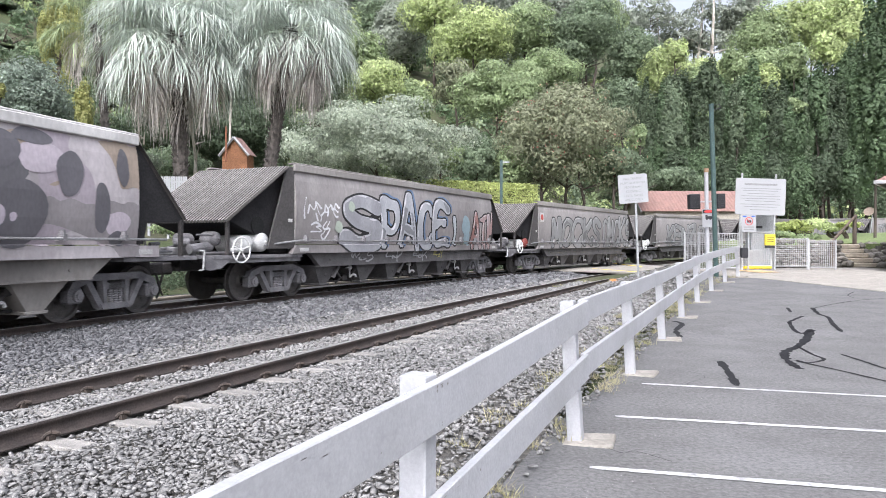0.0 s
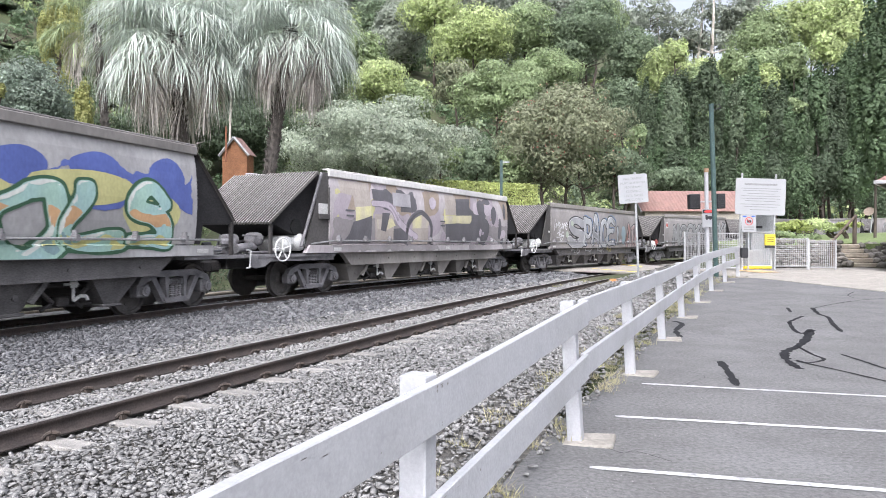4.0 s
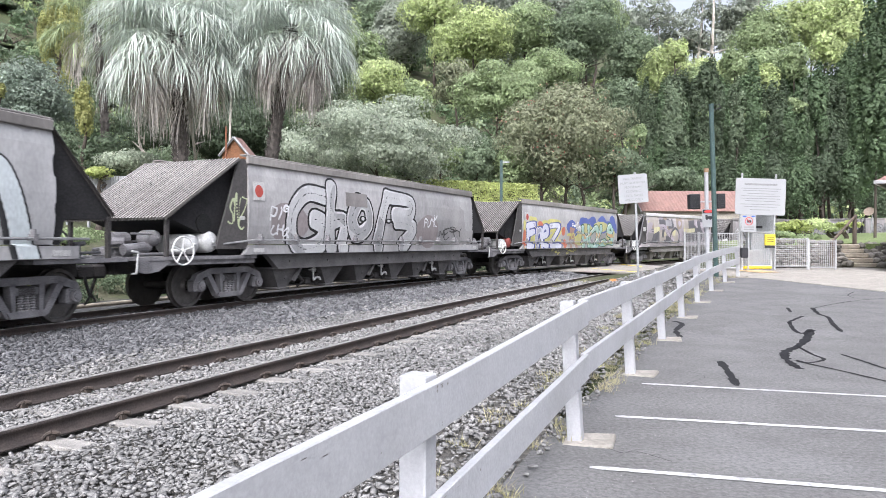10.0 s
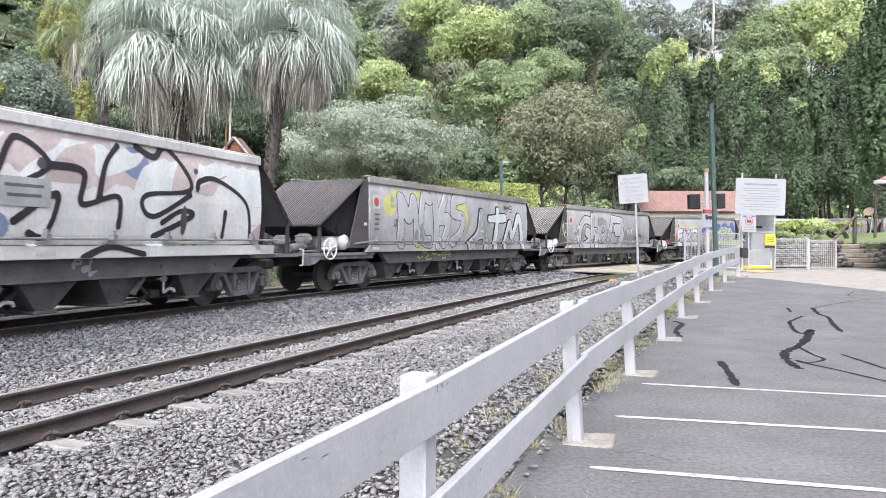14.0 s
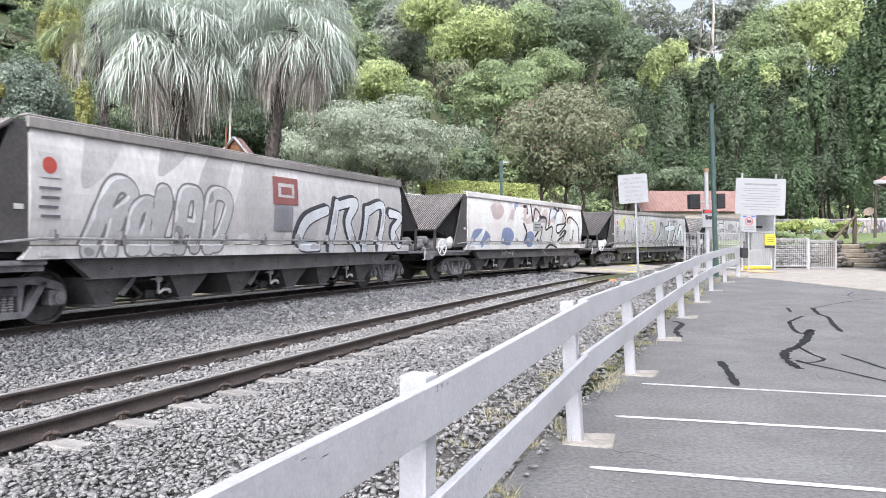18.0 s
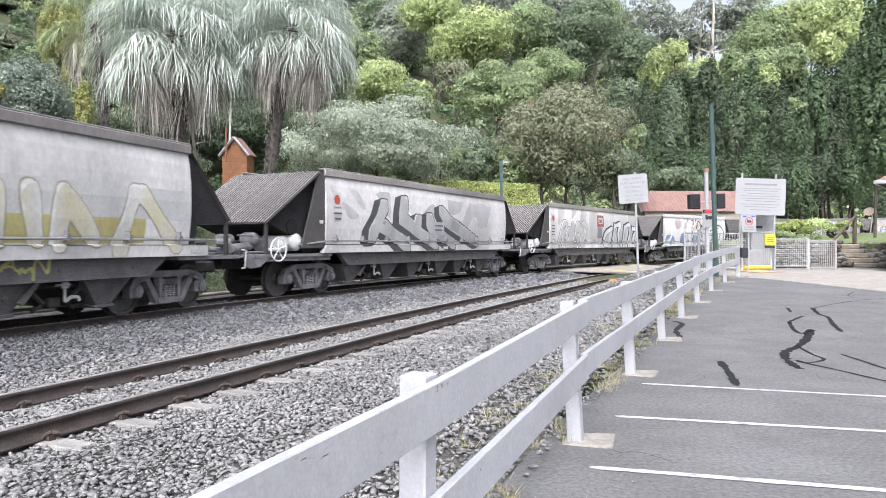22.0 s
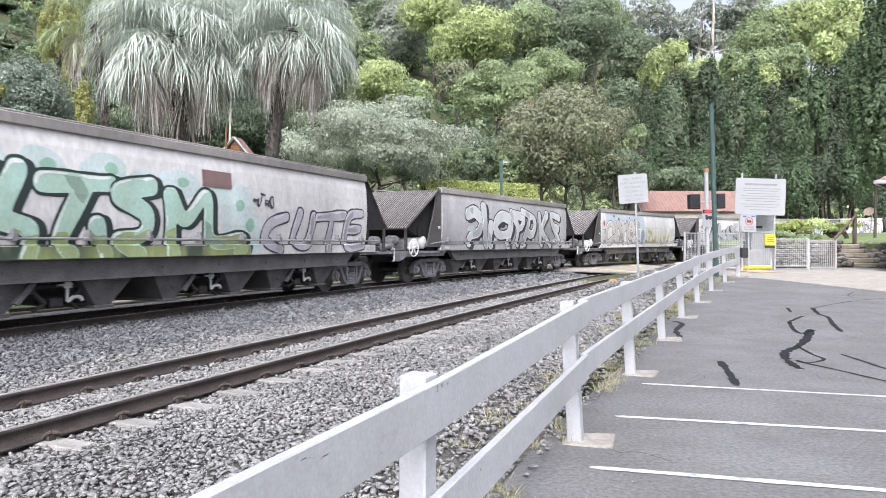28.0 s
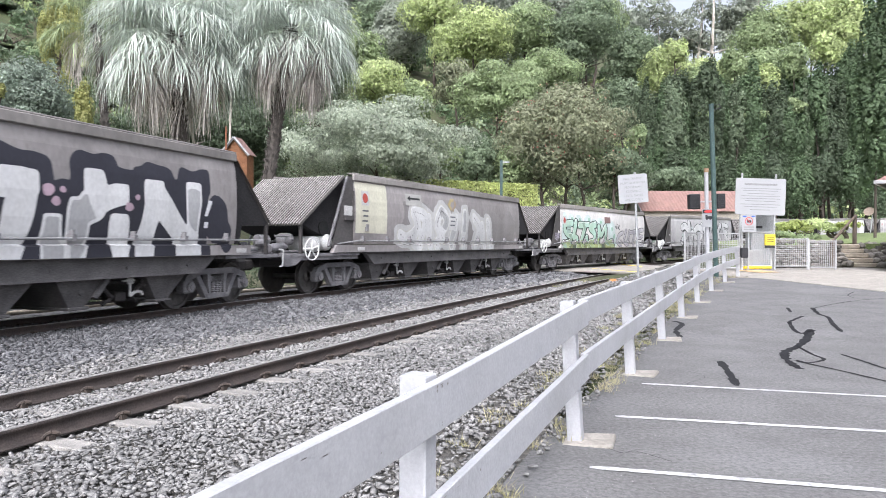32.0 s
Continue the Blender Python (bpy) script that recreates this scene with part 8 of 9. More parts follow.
def decorate(n, w):
    rng = np.random.RandomState(100 + n)
    if n == 1:
        tag(w, "INSANE", -4.9, -3.6, 1.95, 2.35, WHITE, 31)
        tag(w, "38", -4.6, -3.9, 1.35, 1.8, WHITE, 32)
        blots(w, [(-3.6, 1.75, 0.14, 0.16), (-3.1, 2.3, 0.13, 0.14)], (0.45, 0.52, 0.42), 1, 0.03)
        piece(w, "S", -3.5, -1.75, 1.1, 2.72, (0.36, 0.36, 0.38), (0.28, 0.28, 0.3), hi=(0.6, 0.6, 0.62), seed=11, fat=0.07)
        piece(w, "PACE", -1.75, 2.0, 1.1, 2.68, (0.4, 0.41, 0.43), (0.33, 0.34, 0.36), hi=(0.66, 0.66, 0.68), seed=12, shadow=(0.1, 0.05, (0.12, 0.19, 0.32)))
        piece(w, "I", 2.1, 2.7, 1.12, 2.2, (0.4, 0.44, 0.46), seed=13)
        blots(w, [(3.2, 1.95, 0.3, 0.36), (3.3, 1.5, 0.22, 0.25)], (0.26, 0.36, 0.4), 14, 0.02)
        piece(w, "ATM", 3.6, 5.45, 1.12, 2.42, (0.3, 0.14, 0.12), (0.36, 0.3, 0.3), hi=(0.55, 0.5, 0.5), seed=15)
        girder_tag(w, "WLS", -2.9, -1.9, SILVER)
        girder_tag(w, "LNP", -1.3, -0.5, SILVER)
        girder_tag(w, "EDR", 0.1, 0.9, SILVER)
        girder_tag(w, "EZY", 1.3, 1.9, (0.45, 0.4, 0.1))
    elif n == 0:
        piece(w, "MOCKS", -3.95, 1.4, 1.12, 2.6, (0.27, 0.27, 0.27), (0.22, 0.22, 0.22), hi=(0.42, 0.42, 0.42), seed=21)
        piece(w, "OMCKS", 1.75, 5.5, 1.12, 2.75, (0.3, 0.3, 0.3), (0.24, 0.24, 0.24), hi=(0.45, 0.45, 0.45), seed=22)
        disc_plate(w)
    elif n in (-1, -2, -3, -4):
        piece(w, ("KENZ", "SMAR", "OKER", "TONS")[-n - 1], -3.6, 1.0, 1.15, 2.5, (0.28, 0.28, 0.28), (0.2, 0.2, 0.2), hi=(0.42, 0.42, 0.42), seed=30 - n)
        piece(w, ("BATH", "LUX", "ERA", "MID")[-n - 1], 1.4, 5.2, 1.15, 2.4, (0.3, 0.29, 0.28), (0.2, 0.2, 0.2), hi=(0.4, 0.4, 0.4), seed=36 - n)
    elif n == 2:
        clouds(w, -5.0, 5.6, 1.3, 3.02, (0.42, 0.36, 0.4), 40, 0.35, 0.8, 0.003)
        clouds(w, -5.0, 5.6, 2.2, 3.02, (0.38, 0.3, 0.23), 41, 0.0, 0.9, 0.0045)
        clouds(w, -4.9, -3.3, 1.9, 2.7, (0.56, 0.52, 0.24), 42, 0.5, 0.8, 0.006)
        clouds(w, 0.4, 2.6, 1.95, 2.5, (0.56, 0.52, 0.24), 43, 0.6, 0.8, 0.006)
        clouds(w, -5.0, 5.6, 1.08, 2.0, (0.3, 0.272, 0.276), 44, 0.1, 0.8, 0.0075)
        clouds(w, -2.9, -1.2, 2.3, 2.9, (0.135, 0.128, 0.142), 45, 0.2, 1.0, 0.0085)
        clouds(w, 1.2, 3.4, 1.4, 2.6, (0.14, 0.134, 0.146), 46, 0.5, 0.9, 0.0085)
        DK, TAN, YEL, LIL = (0.135, 0.128, 0.142), (0.46, 0.4, 0.35), (0.64, 0.6, 0.3), (0.5, 0.43, 0.49)
        shapes(w, [[(-4.75, 2.98), (-3.5, 3.0), (-3.45, 2.3), (-4.15, 2.3), (-4.2, 2.6), (-4.7, 2.65)], [(0.5, 2.98), (1.2, 2.95), (1.2, 2.3), (0.5, 2.28)], [(-3.3, 2.15), (-2.4, 2.15), (-2.35, 1.35), (-3.2, 1.35)], [(-1.5, 2.15), (-0.55, 2.15), (-0.5, 1.3), (-1.4, 1.3)]], TAN, 0.009)
        shapes(w, [[(-4.12, 2.3), (-3.45, 2.36), (-3.44, 2.08), (-4.1, 1.92)], [(-3.2, 2.0), (-2.5, 2.05), (-2.3, 1.85), (-2.8, 1.68), (-3.15, 1.75)], [(-1.45, 2.05), (-0.95, 2.22), (-0.5, 2.0), (-0.55, 1.82), (-1.4, 1.78)], [(0.45, 2.25), (2.29, 2.33), (2.29, 2.04), (0.45, 1.98)]], YEL, 0.0105, TAN)
        shapes(w, [[(-4.2, 1.9), (-3.75, 2.0), (-3.42, 2.1), (-3.4, 1.32), (-4.6, 1.32), (-4.35, 1.55)], [(-3.4, 2.85), (-2.75, 2.85), (-2.9, 2.5), (-3.35, 2.5)], [(-3.0, 1.7), (-2.75, 1.66), (-2.6, 2.2), (-2.95, 2.2)], [(1.2, 2.86), (2.2, 2.92), (2.1, 2.45), (1.25, 2.5)], [(0.5, 1.97), (1.3, 2.02), (2.3, 2.02), (2.3, 1.35), (0.6, 1.35)], [(-2.4, 1.75), (-1.75, 1.8), (-1.7, 1.33), (-2.35, 1.33)]], DK, 0.012)
        piece(w, "ring", 0, 0, 0, 0, DK, drawn=[[[(-1.72, 1.35), (-1.62, 1.95), (-0.98, 2.29), (-0.4, 1.95), (-0.34, 1.35)]]], r=0.08, line=(0.2, 0.18, 0.2), edge=0.015, seed=43)
        piece(w, "ribbon", 0, 0, 0, 0, LIL, drawn=[[[(-3.37, 2.45), (-2.59, 2.4), (-2.13, 1.96), (-1.65, 1.7), (-1.17, 1.52)]]], r=0.085, line=(0.3, 0.25, 0.3), edge=0.02, seed=44)
        blots(w, [(3.25, 1.75, 0.45, 0.5), (2.55, 1.85, 0.4, 0.45), (3.0, 2.65, 0.3, 0.3), (4.05, 2.4, 0.22, 0.36), (4.6, 1.9, 0.14, 0.45), (3.5, 2.9, 0.3, 0.12), (5.0, 2.6, 0.12, 0.3), (4.9, 1.4, 0.15, 0.12)], DK, 45, 0.014)
        blots(w, [(3.0, 1.72, 0.1, 0.14), (3.2, 1.7, 0.05, 0.07), (-0.3, 2.62, 0.2, 0.2)], (0.52, 0.45, 0.52), 46, 0.018)
        blots(w, [(3.6, 2.6, 0.35, 0.25), (4.9, 1.65, 0.25, 0.2), (2.7, 2.6, 0.3, 0.25)], (0.52, 0.45, 0.5), 47, 0.011)
        shapes(w, [quad(-2.45, -1.55, 2.42, 2.82)], (0.42, 0.4, 0.42), 0.022, label="pale plate with an arrow")
        stencil(w, -4.35, 2.2, 2, 0.5)
        stencil(w, 0.3, 2.05, 2, 0.42)
    elif n == 3:
        blots(w, [(-4.95, 1.5, 0.14, 0.4), (-1.35, 1.9, 0.2, 0.2), (-1.2, 1.3, 0.2, 0.2), (-3.6, 2.2, 0.22, 0.12)], (0.55, 0.14, 0.07), 51, 0.0045)
        lettered(w, "FREZ", (0.64, 0.64, 0.72), 0.125, fill2=(0.56, 0.57, 0.68), line=(0.06, 0.08, 0.3), glow=(0.62, 0.58, 0.16), seed=52, halo=0.2, shadow=(0.12, 0.03, (0.07, 0.09, 0.32)), edge=0.035)
        blots(w, [(-0.5, 2.1, 0.5, 0.35), (0.9, 2.4, 0.55, 0.25), (2.0, 2.45, 0.4, 0.3), (3.2, 2.5, 0.45, 0.3), (4.6, 2.4, 0.4, 0.5), (0.2, 1.7, 0.4, 0.4)], (0.08, 0.12, 0.4), 53, 0.004)
        blots(w, [(1.2, 2.1, 0.7, 0.25), (3.0, 2.2, 0.9, 0.3), (4.3, 1.8, 0.6, 0.4), (0.4, 1.5, 0.5, 0.3)], (0.55, 0.52, 0.2), 54, 0.006)
        clouds(w, 0.4, 5.2, 1.9, 2.6, (0.09, 0.13, 0.42), 58, 0.1, 1.6, 0.0055)
        clouds(w, -0.7, 0.9, 1.1, 2.1, (0.4, 0.24, 0.18), 59, 0.0, 1.6, 0.0075)
        piece(w, "HOLS", 0.7, 4.7, 1.1, 2.2, (0.35, 0.55, 0.45), (0.3, 0.48, 0.5), line=(0.04, 0.12, 0.06), hi=(0.7, 0.72, 0.66), seed=55, fat=0.06, wild=1.5, bands=((1.62, 1.85, (0.62, 0.36, 0.16)), (1.28, 1.4, (0.6, 0.56, 0.2))))
        tag(w, "BOOM", -0.9, 0.5, 1.5, 1.85, (0.6, 0.55, 0.12), 56)
        tag(w, "DECKS", -0.45, 0.5, 2.0, 2.3, WHITE, 57)
        girder_tag(w, "FEZ", -2.2, -1.4, (0.45, 0.42, 0.1))
        girder_tag(w, "ZEPH", -0.8, 0.3, (0.45, 0.42, 0.1))
        disc_plate(w, -4.76, 2.46, 0.2)
    elif n == 4:
        blots(w, [(-3.9, 1.8, 0.6, 0.5), (2.2, 1.7, 0.7, 0.5)], (0.29, 0.25, 0.248), 60)
        clouds(w, 0.5, 5.5, 1.3, 2.6, (0.37, 0.355, 0.35), 67, 0.1, 0.9)
        lettered(w, "GHOB", (0.45, 0.45, 0.45), 0.21, fill2=(0.5, 0.5, 0.505), line=(0.02, 0.02, 0.022), hi=(0.68, 0.68, 0.69), seed=63, edge=0.055)
        contour(w, "GHOB", 0.016, (0.025, 0.025, 0.027), 0.018)
        blots(w, [(-1.2, 1.98, 0.15, 0.09), (0.0, 1.96, 0.16, 0.08)], BLACK, 64, 0.0205)
        blots(w, [(-1.2, 1.99, 0.07, 0.05), (0.0, 1.97, 0.08, 0.04)], (0.5, 0.5, 0.51), 63, 0.0235)
        end_tag(w, "SNZ", -6.62, -6.1, 1.6, 2.3, (0.5, 0.56, 0.32), 68)
        tag(w, "PIG", -4.5, -3.95, 1.85, 2.15, WHITE, 63)
        tag(w, "LHR", -4.45, -3.9, 1.45, 1.75, WHITE, 64)
        tag(w, "FUNK", 1.95, 2.75, 1.85, 2.15, WHITE, 65)
        tag(w, "MESH", 2.9, 4.4, 1.5, 1.85, (0.05, 0.05, 0.05), 66)
        disc_plate(w, -4.83, 2.46, 0.2)
        shapes(w, [quad(-1.9, -1.0, 2.3, 2.66)], (0.26, 0.24, 0.23), 0.022, label="faded plate with an arrow")
    elif n == 5:
        blots(w, [(-4.2, 2.45, 0.3, 0.32), (-2.7, 1.35, 0.16, 0.35), (-2.7, 2.85, 0.35, 0.14), (-0.3, 2.7, 0.5, 0.24), (0.1, 2.2, 0.2, 0.4)], (0.55, 0.56, 0.14), 70)
        lettered(w, "MCKS", (0.45, 0.45, 0.455), 0.175, fill2=(0.39, 0.39, 0.395), line=(0.09, 0.09, 0.095), hi=(0.62, 0.62, 0.63), seed=71, edge=0.03)
        clouds(w, -4.9, 5.4, 1.3, 3.0, (0.46, 0.455, 0.455), 77, -0.1, 0.7, 0.003)
        lettered(w, "ATM", (0.6, 0.66, 0.66), 0.15, fill2=(0.55, 0.6, 0.62), line=(0.03, 0.03, 0.032), hi=(0.76, 0.78, 0.78), seed=72, edge=0.04, shadow=(-0.07, 0.02, (0.05, 0.05, 0.052)))
        lime = [DRAWN["ATM"][0]]
        piece(w, "A", 0, 0, 0, 0, (0.56, 0.6, 0.26), (0.62, 0.68, 0.5), drawn=lime, r=0.145, line=(0.56, 0.6, 0.26), edge=0.001, hi=(0.74, 0.76, 0.66), seed=73)
        blots(w, [(-3.9, 2.8, 0.16, 0.14)], (0.55, 0.56, 0.14), 74, 0.004)
        tag(w, "WES", 3.1, 3.9, 2.55, 2.8, (0.08, 0.08, 0.08), 75)
        girder_tag(w, "YELLYER", -2.6, -0.6, (0.42, 0.4, 0.1))
        disc_plate(w, -4.83, 2.5, 0.19)
        stencil(w, -4.82, 2.15, 4, 0.34)
        latch(w, -3.95, 1.95)
    elif n == 6:
        shapes(w, [quad(PR + 0.05, PF - 0.05, 1.33, 3.0), quad(PR + 0.1, PF, 1.09, 1.27)], (0.7, 0.71, 0.67), 0.003, (0.66, 0.61, 0.59))
        blots(w, [(-4.2, 1.5, 0.7, 0.4), (-2.2, 1.6, 0.5, 0.4), (-1.3, 2.75, 0.35, 0.3), (-0.3, 1.5, 0.45, 0.35), (2.2, 2.6, 0.4, 0.35), (4.8, 2.4, 0.4, 0.3)], (0.22, 0.28, 0.46), 81, 0.004)
        blots(w, [(0.9, 2.6, 0.8, 0.4), (3.6, 2.75, 0.7, 0.25), (-3.0, 2.6, 0.5, 0.35), (5.2, 1.9, 0.25, 0.7)], (0.52, 0.42, 0.4), 82, 0.005)
        contour(w, "LINES6", 0.055, (0.035, 0.03, 0.034))
        clouds(w, -5.0, 5.5, 2.2, 3.0, (0.6, 0.5, 0.47), 86, -0.05, 0.9, 0.0065)
        clouds(w, -5.0, 5.5, 1.08, 2.9, (0.74, 0.76, 0.74), 87, -0.2, 0.8, 0.0075)
        blots(w, [(3.2, 1.75, 0.07, 0.28), (0.6, 2.5, 0.07, 0.08), (3.5, 2.7, 0.05, 0.06)], (0.09, 0.08, 0.085), 84, 0.02)
        blots(w, [(-2.55, 2.35, 0.12, 0.12), (-1.0, 2.5, 0.13, 0.13)], (0.7, 0.7, 0.66), 85, 0.024)
        stencil(w, 0.35, 2.15, 2, 0.75, (0.4, 0.42, 0.4))
        girder_tag(w, "HMKV", -2.4, -1.4, SILVER)
        girder_tag(w, "PGL", 1.2, 1.6, SILVER)
    elif n == 7:
        lettered(w, "PLAB", (0.46, 0.455, 0.45), 0.14, fill2=(0.41, 0.405, 0.4), line=(0.2, 0.195, 0.195), hi=(0.72, 0.72, 0.71), seed=91, edge=0.035)
        clouds(w, -5.0, 5.5, 1.3, 3.0, (0.5, 0.48, 0.465), 95, -0.1, 0.8)
        shapes(w, [quad(-0.14, 0.68, 2.2, 2.82)], (0.3, 0.1, 0.09), 0.02, label="faded red emblem panel")
        part("emblem", spray_bm(poly_bm(quad(0.02, 0.54, 2.6, 2.68), quad(0.02, 0.1, 2.36, 2.595), quad(0.105, 0.54, 2.36, 2.42), quad(0.46, 0.54, 2.425, 2.595)), 0.026), M["tagwhite"], w, "pale angular emblem strokes")
        shapes(w, [quad(-0.1, 0.5, 1.6, 2.17)], (0.24, 0.24, 0.26), 0.02)
        lettered(w, "JERS", (0.62, 0.66, 0.69), 0.12, fill2=(0.68, 0.69, 0.7), line=(0.035, 0.04, 0.05), seed=92, edge=0.035, shadow=(-0.1, 0.05, (0.07, 0.075, 0.085)))
        disc_plate(w, -4.83, 2.5, 0.19)
        stencil(w, -4.83, 2.15, 4, 0.44)
    elif n == 8:
        lettered(w, "TEN8", (0.36, 0.36, 0.355), 0.19, fill2=(0.43, 0.43, 0.425), line=(0.09, 0.09, 0.09), hi=(0.6, 0.6, 0.59), seed=103, edge=0.03, curved=False, shadow=(-0.28, -0.08, (0.085, 0.087, 0.09)))
        clouds(w, -4.9, -2.4, 2.0, 2.8, (0.48, 0.47, 0.455), 102, 0.0, 1.1)
        clouds(w, -1.6, 4.6, 1.9, 2.8, (0.46, 0.45, 0.44), 104, -0.2, 0.9)
        stencil(w, 0.2, 1.9, 2, 0.7, (0.42, 0.43, 0.45))
        disc_plate(w, -4.72, 2.45, 0.19)
        stencil(w, -4.7, 2.1, 2, 0.4)
    elif n == 9:
        shapes(w, [quad(-4.6, 0.4, 2.2, 3.0)], (0.38, 0.43, 0.5), 0.003, (0.46, 0.48, 0.5))
        blots(w, [(-3.0, 2.7, 0.1, 0.1), (-2.0, 2.6, 0.08, 0.09), (-0.9, 2.7, 0.1, 0.09), (-3.6, 2.85, 0.09, 0.08), (-1.6, 2.8, 0.07, 0.07)], (0.1, 0.11, 0.12), 111, 0.006)
        lettered(w, "CONES", (0.52, 0.48, 0.43), 0.17, fill2=(0.4, 0.37, 0.34), line=(0.07, 0.065, 0.065), hi=(0.74, 0.72, 0.68), seed=112, edge=0.03)
        shapes(w, [quad(0.8, 4.3, 1.33, 1.75)], (0.5, 0.45, 0.16), 0.004)
        shapes(w, [quad(0.5, 5.4, 1.75, 2.3)], (0.55, 0.55, 0.53), 0.003)
        lettered(w, "DUMA", (0.62, 0.61, 0.57), 0.15, fill2=(0.56, 0.5, 0.24), line=(0.36, 0.33, 0.24), hi=(0.74, 0.74, 0.72), seed=113, edge=0.02)
        blots(w, [(0.15, 1.7, 0.25, 0.5)], (0.25, 0.3, 0.42), 114, 0.02)
        disc_plate(w, -4.83, 2.42, 0.19)
        stencil(w, -4.8, 2.08, 2, 0.4)
        girder_tag(w, "NWC", 0.9, 1.7, SILVER)
        girder_tag(w, "AMN", 2.0, 2.7, (0.42, 0.4, 0.12))
    elif n == 10:
        lettered(w, "OLIG", (0.47, 0.475, 0.47), 0.2, fill2=(0.55, 0.555, 0.55), line=(0.03, 0.033, 0.033), hi=(0.7, 0.7, 0.7), seed=121, edge=0.045, shadow=(0.16, -0.08, (0.05, 0.055, 0.055)))
        lettered(w, "PGKE", (0.5, 0.505, 0.5), 0.165, fill2=(0.57, 0.575, 0.57), line=(0.03, 0.033, 0.033), hi=(0.72, 0.72, 0.72), seed=122, edge=0.04, shadow=(0.1, -0.06, (0.05, 0.055, 0.055)))
        blots(w, [(-3.3, 1.85, 0.3, 0.12), (2.95, 1.6, 0.2, 0.08), (-1.95, 2.36, 0.14, 0.1)], (0.45, 0.52, 0.5), 125, 0.022)
        blots(w, [(-1.0, 2.05, 0.22, 0.11), (1.55, 2.25, 0.12, 0.1)], (0.045, 0.05, 0.05), 123, 0.02)
        tag(w, "PG", -0.6, -0.2, 1.1, 1.26, (0.1, 0.1, 0.1), 124, 0.5)
    elif n == 11:
        blots(w, [(-4.7, 2.0, 0.35, 0.8), (-4.1, 2.45, 0.35, 0.3), (-3.3, 2.5, 0.35, 0.28), (-2.3, 2.5, 0.4, 0.28), (-1.6, 2.4, 0.3, 0.2), (-0.9, 2.4, 0.45, 0.3), (0.0, 2.3, 0.4, 0.3), (0.6, 1.9, 0.45, 0.6), (1.0, 1.5, 0.3, 0.4)], (0.56, 0.66, 0.64), 131, 0.004)
        blots(w, [(-4.8, 2.3, 0.12, 0.12), (-4.0, 2.55, 0.12, 0.08), (-3.2, 2.5, 0.12, 0.1), (-2.2, 2.55, 0.12, 0.1), (-0.8, 2.45, 0.13, 0.1), (0.6, 2.1, 0.12, 0.12), (0.9, 1.7, 0.12, 0.14)], (0.3, 0.52, 0.38), 132, 0.007)
        lettered(w, "SITSM", (0.4, 0.6, 0.5), 0.15, fill2=(0.36, 0.52, 0.4), line=(0.03, 0.045, 0.04), hi=(0.76, 0.8, 0.76), seed=133, edge=0.045, bands=((1.0, 1.5, (0.34, 0.42, 0.18)),), shadow=(0.1, -0.02, (0.03, 0.045, 0.04)))
        shapes(w, [quad(-4.6, 0.9, 1.08, 1.27)], (0.32, 0.36, 0.12), 0.012, (0.05, 0.07, 0.05))
        lettered(w, "CUTE", (0.42, 0.4, 0.44), 0.11, fill2=(0.48, 0.46, 0.49), line=(0.07, 0.065, 0.075), hi=(0.62, 0.6, 0.63), seed=134, edge=0.04)
        disc_plate(w, -4.8, 2.44, 0.2)
        shapes(w, [quad(-0.36, 0.37, 2.42, 2.75)], (0.22, 0.13, 0.12), 0.02, label="faded brown emblem panel")
        end_tag(w, "GURO", -6.66, -6.1, 1.5, 1.9, (0.34, 0.31, 0.38), 136)
        tag(w, "GUERO", 0.95, 1.6, 2.15, 2.35, (0.06, 0.06, 0.07), 135)
        stencil(w, -4.35, 2.12, 2, 0.4, (0.34, 0.5, 0.42))
    elif n == 12:
        shapes(w, [quad(-5.05, -3.68, 1.6, 3.0)], (0.6, 0.58, 0.44), 0.004, (0.54, 0.52, 0.4), "cream painted panel")
        disc_plate(w, -4.67, 2.57, 0.2)
        stencil(w, -4.67, 2.22, 3, 0.36, (0.58, 0.56, 0.43))
        shapes(w, [quad(-2.78, -1.92, 2.48, 2.84)], (0.46, 0.45, 0.42), 0.02, label="pale plate with an arrow")
        part("arrow", spray_bm(poly_bm([(-2.7, 2.7), (-2.55, 2.79), (-2.55, 2.73), (-2.02, 2.73), (-2.02, 2.67), (-2.55, 2.67), (-2.55, 2.61)]), 0.026), M["black"], w, "dark direction arrow")
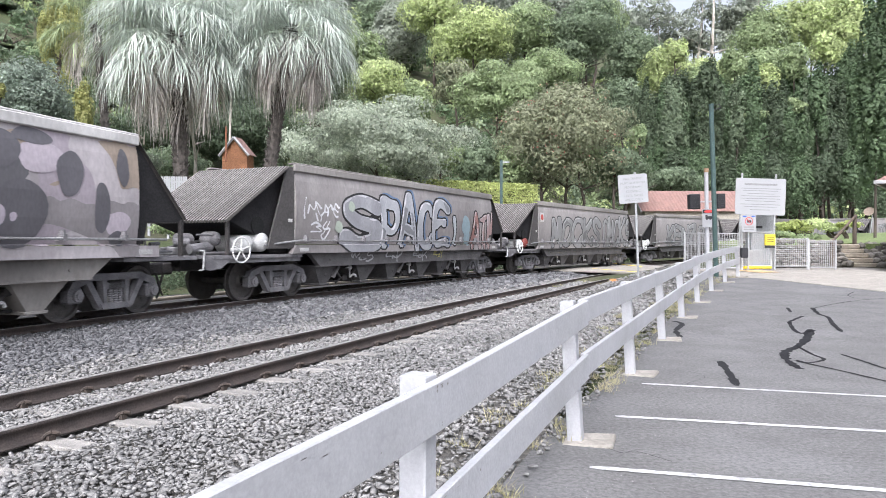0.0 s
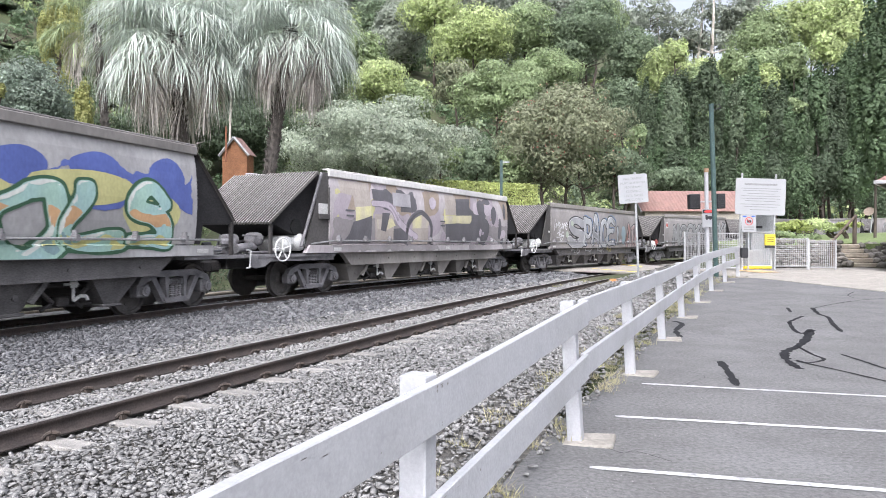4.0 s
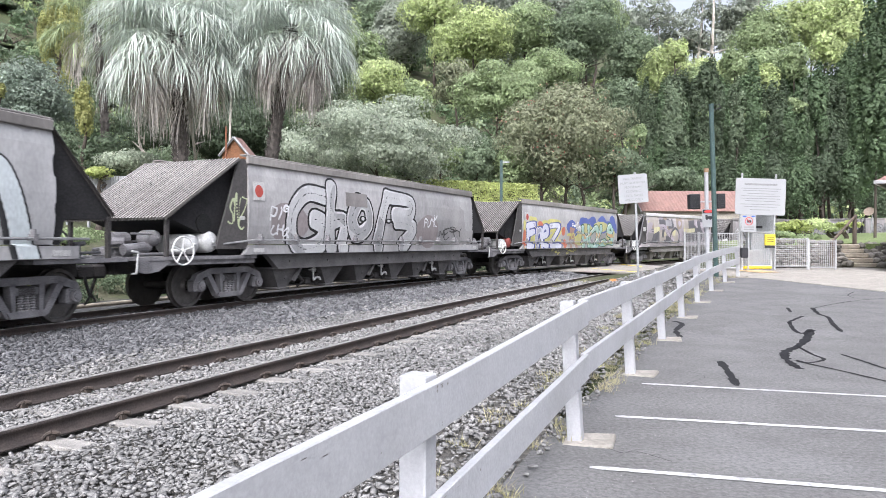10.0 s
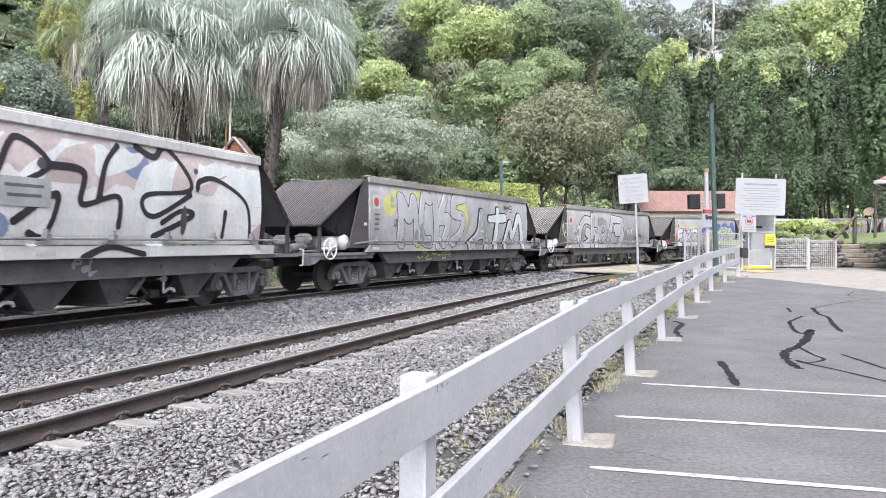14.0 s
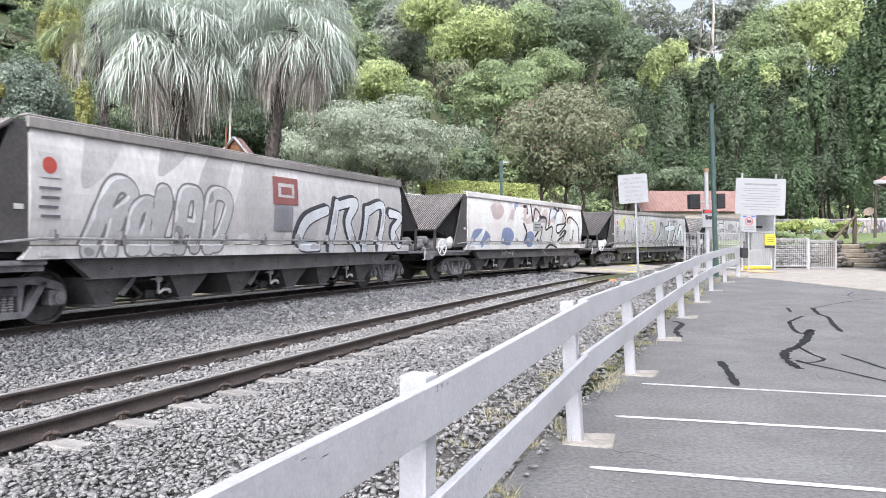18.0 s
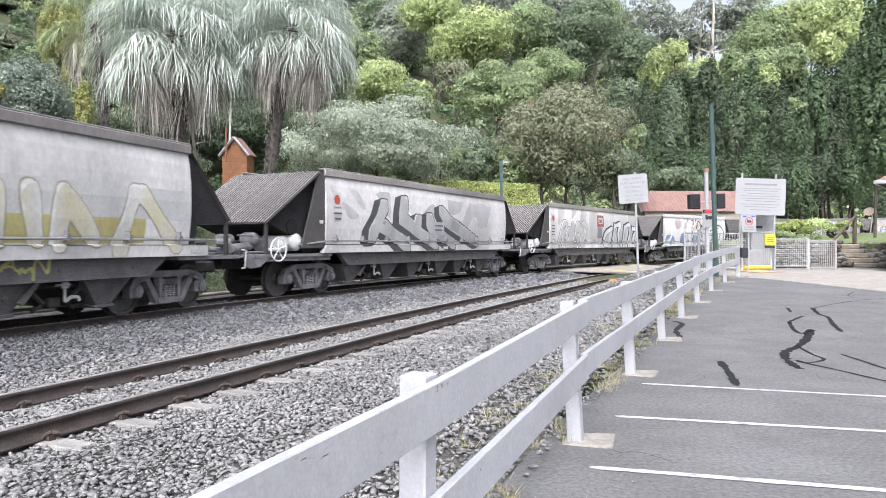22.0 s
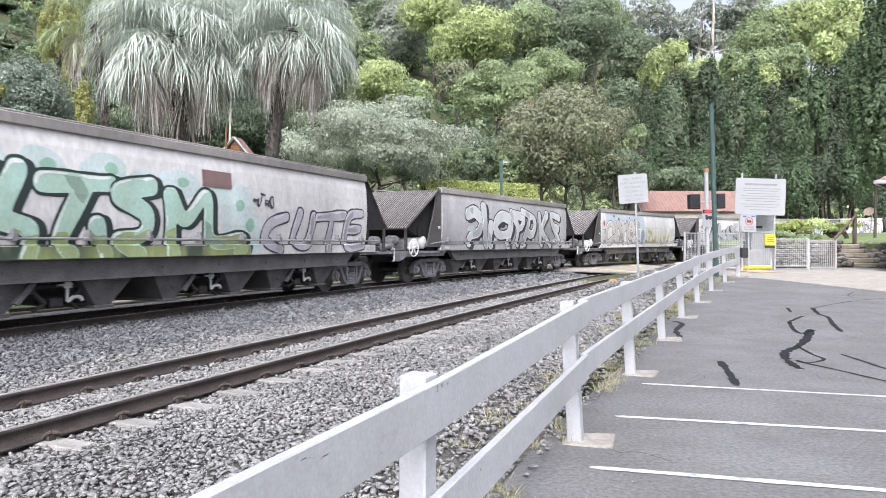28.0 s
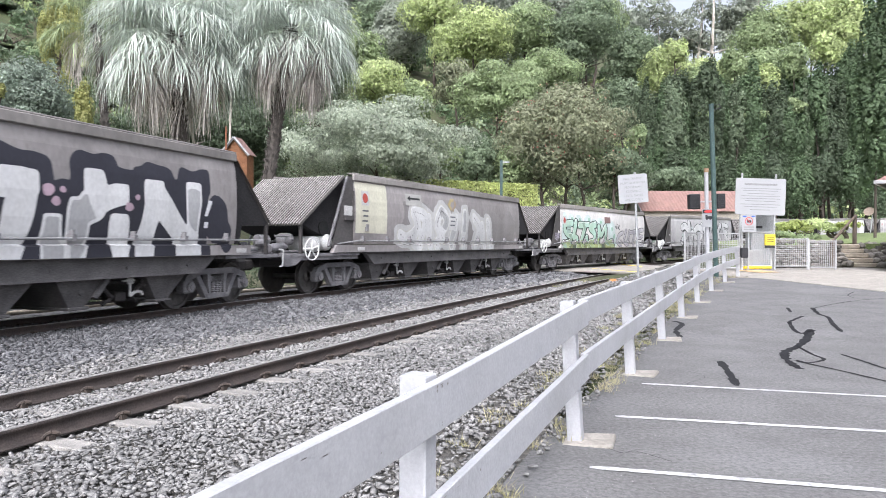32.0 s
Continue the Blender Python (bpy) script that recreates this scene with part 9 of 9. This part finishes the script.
        part("emblem", spray_bm(poly_bm([(-0.36, 2.63), (-0.16, 2.86), (0.08, 2.84), (-0.02, 2.74), (-0.13, 2.74), (-0.2, 2.6), (-0.1, 2.52), (-0.16, 2.42)]), 0.02), paint((0.45, 0.36, 0.16)), w, "faded ochre half of a lozenge emblem")
        part("emblem", spray_bm(poly_bm([(0.13, 2.83), (0.2, 2.66), (-0.02, 2.4), (-0.11, 2.44), (-0.05, 2.52), (0.05, 2.6), (0.04, 2.72)]), 0.02), paint((0.36, 0.27, 0.17)), w, "faded brown half of a lozenge emblem")
        stencil(w, -0.06, 2.22, 3, 0.46, (0.6, 0.6, 0.58))
        lettered(w, "JKROY", (0.56, 0.56, 0.55), 0.185, fill2=(0.62, 0.62, 0.61), line=(0.56, 0.55, 0.46), hi=(0.7, 0.7, 0.68), glow=(0.52, 0.515, 0.5), halo=0.16, seed=141, edge=0.022)
        contour(w, "JKROY", 0.018, (0.1, 0.096, 0.092), 0.022)
        clouds(w, -3.0, 5.4, 1.3, 2.6, (0.265, 0.246, 0.24), 145, 0.1, 0.9)
        latch(w, -4.6, 1.75)
    elif n == 13:
        lettered(w, "ZLEN", (0.72, 0.72, 0.71), 0.2, fill2=(0.6, 0.6, 0.6), line=(0.03, 0.03, 0.045), glow=(0.035, 0.035, 0.05), halo=0.26, seed=152, edge=0.02, curved=False)
        blots(w, [(1.05, 2.25, 0.22, 0.18), (1.6, 2.1, 0.25, 0.2), (2.75, 2.2, 0.3, 0.22), (3.4, 2.2, 0.2, 0.15), (4.75, 1.8, 0.35, 0.45), (2.2, 1.5, 0.2, 0.3), (5.0, 1.45, 0.2, 0.3)], (0.035, 0.035, 0.05), 151, 0.005)
        blots(w, [(1.38, 2.12, 0.09, 0.1), (1.6, 2.14, 0.05, 0.05), (1.5, 1.96, 0.07, 0.07), (2.75, 1.94, 0.08, 0.08), (2.91, 2.11, 0.05, 0.05)], (0.5, 0.35, 0.42), 153, 0.02)
        part("graffiti_tag", spray_bm(poly_bm([(4.42, 1.85), (4.5, 1.85), (4.62, 2.15), (4.52, 2.17)], [(4.42, 1.62), (4.52, 1.62), (4.52, 1.74), (4.42, 1.74)]), 0.019), paint(WHITE), w, "white exclamation stroke")


for n, w in WAGONS:
    decorate(n, w)


motions()
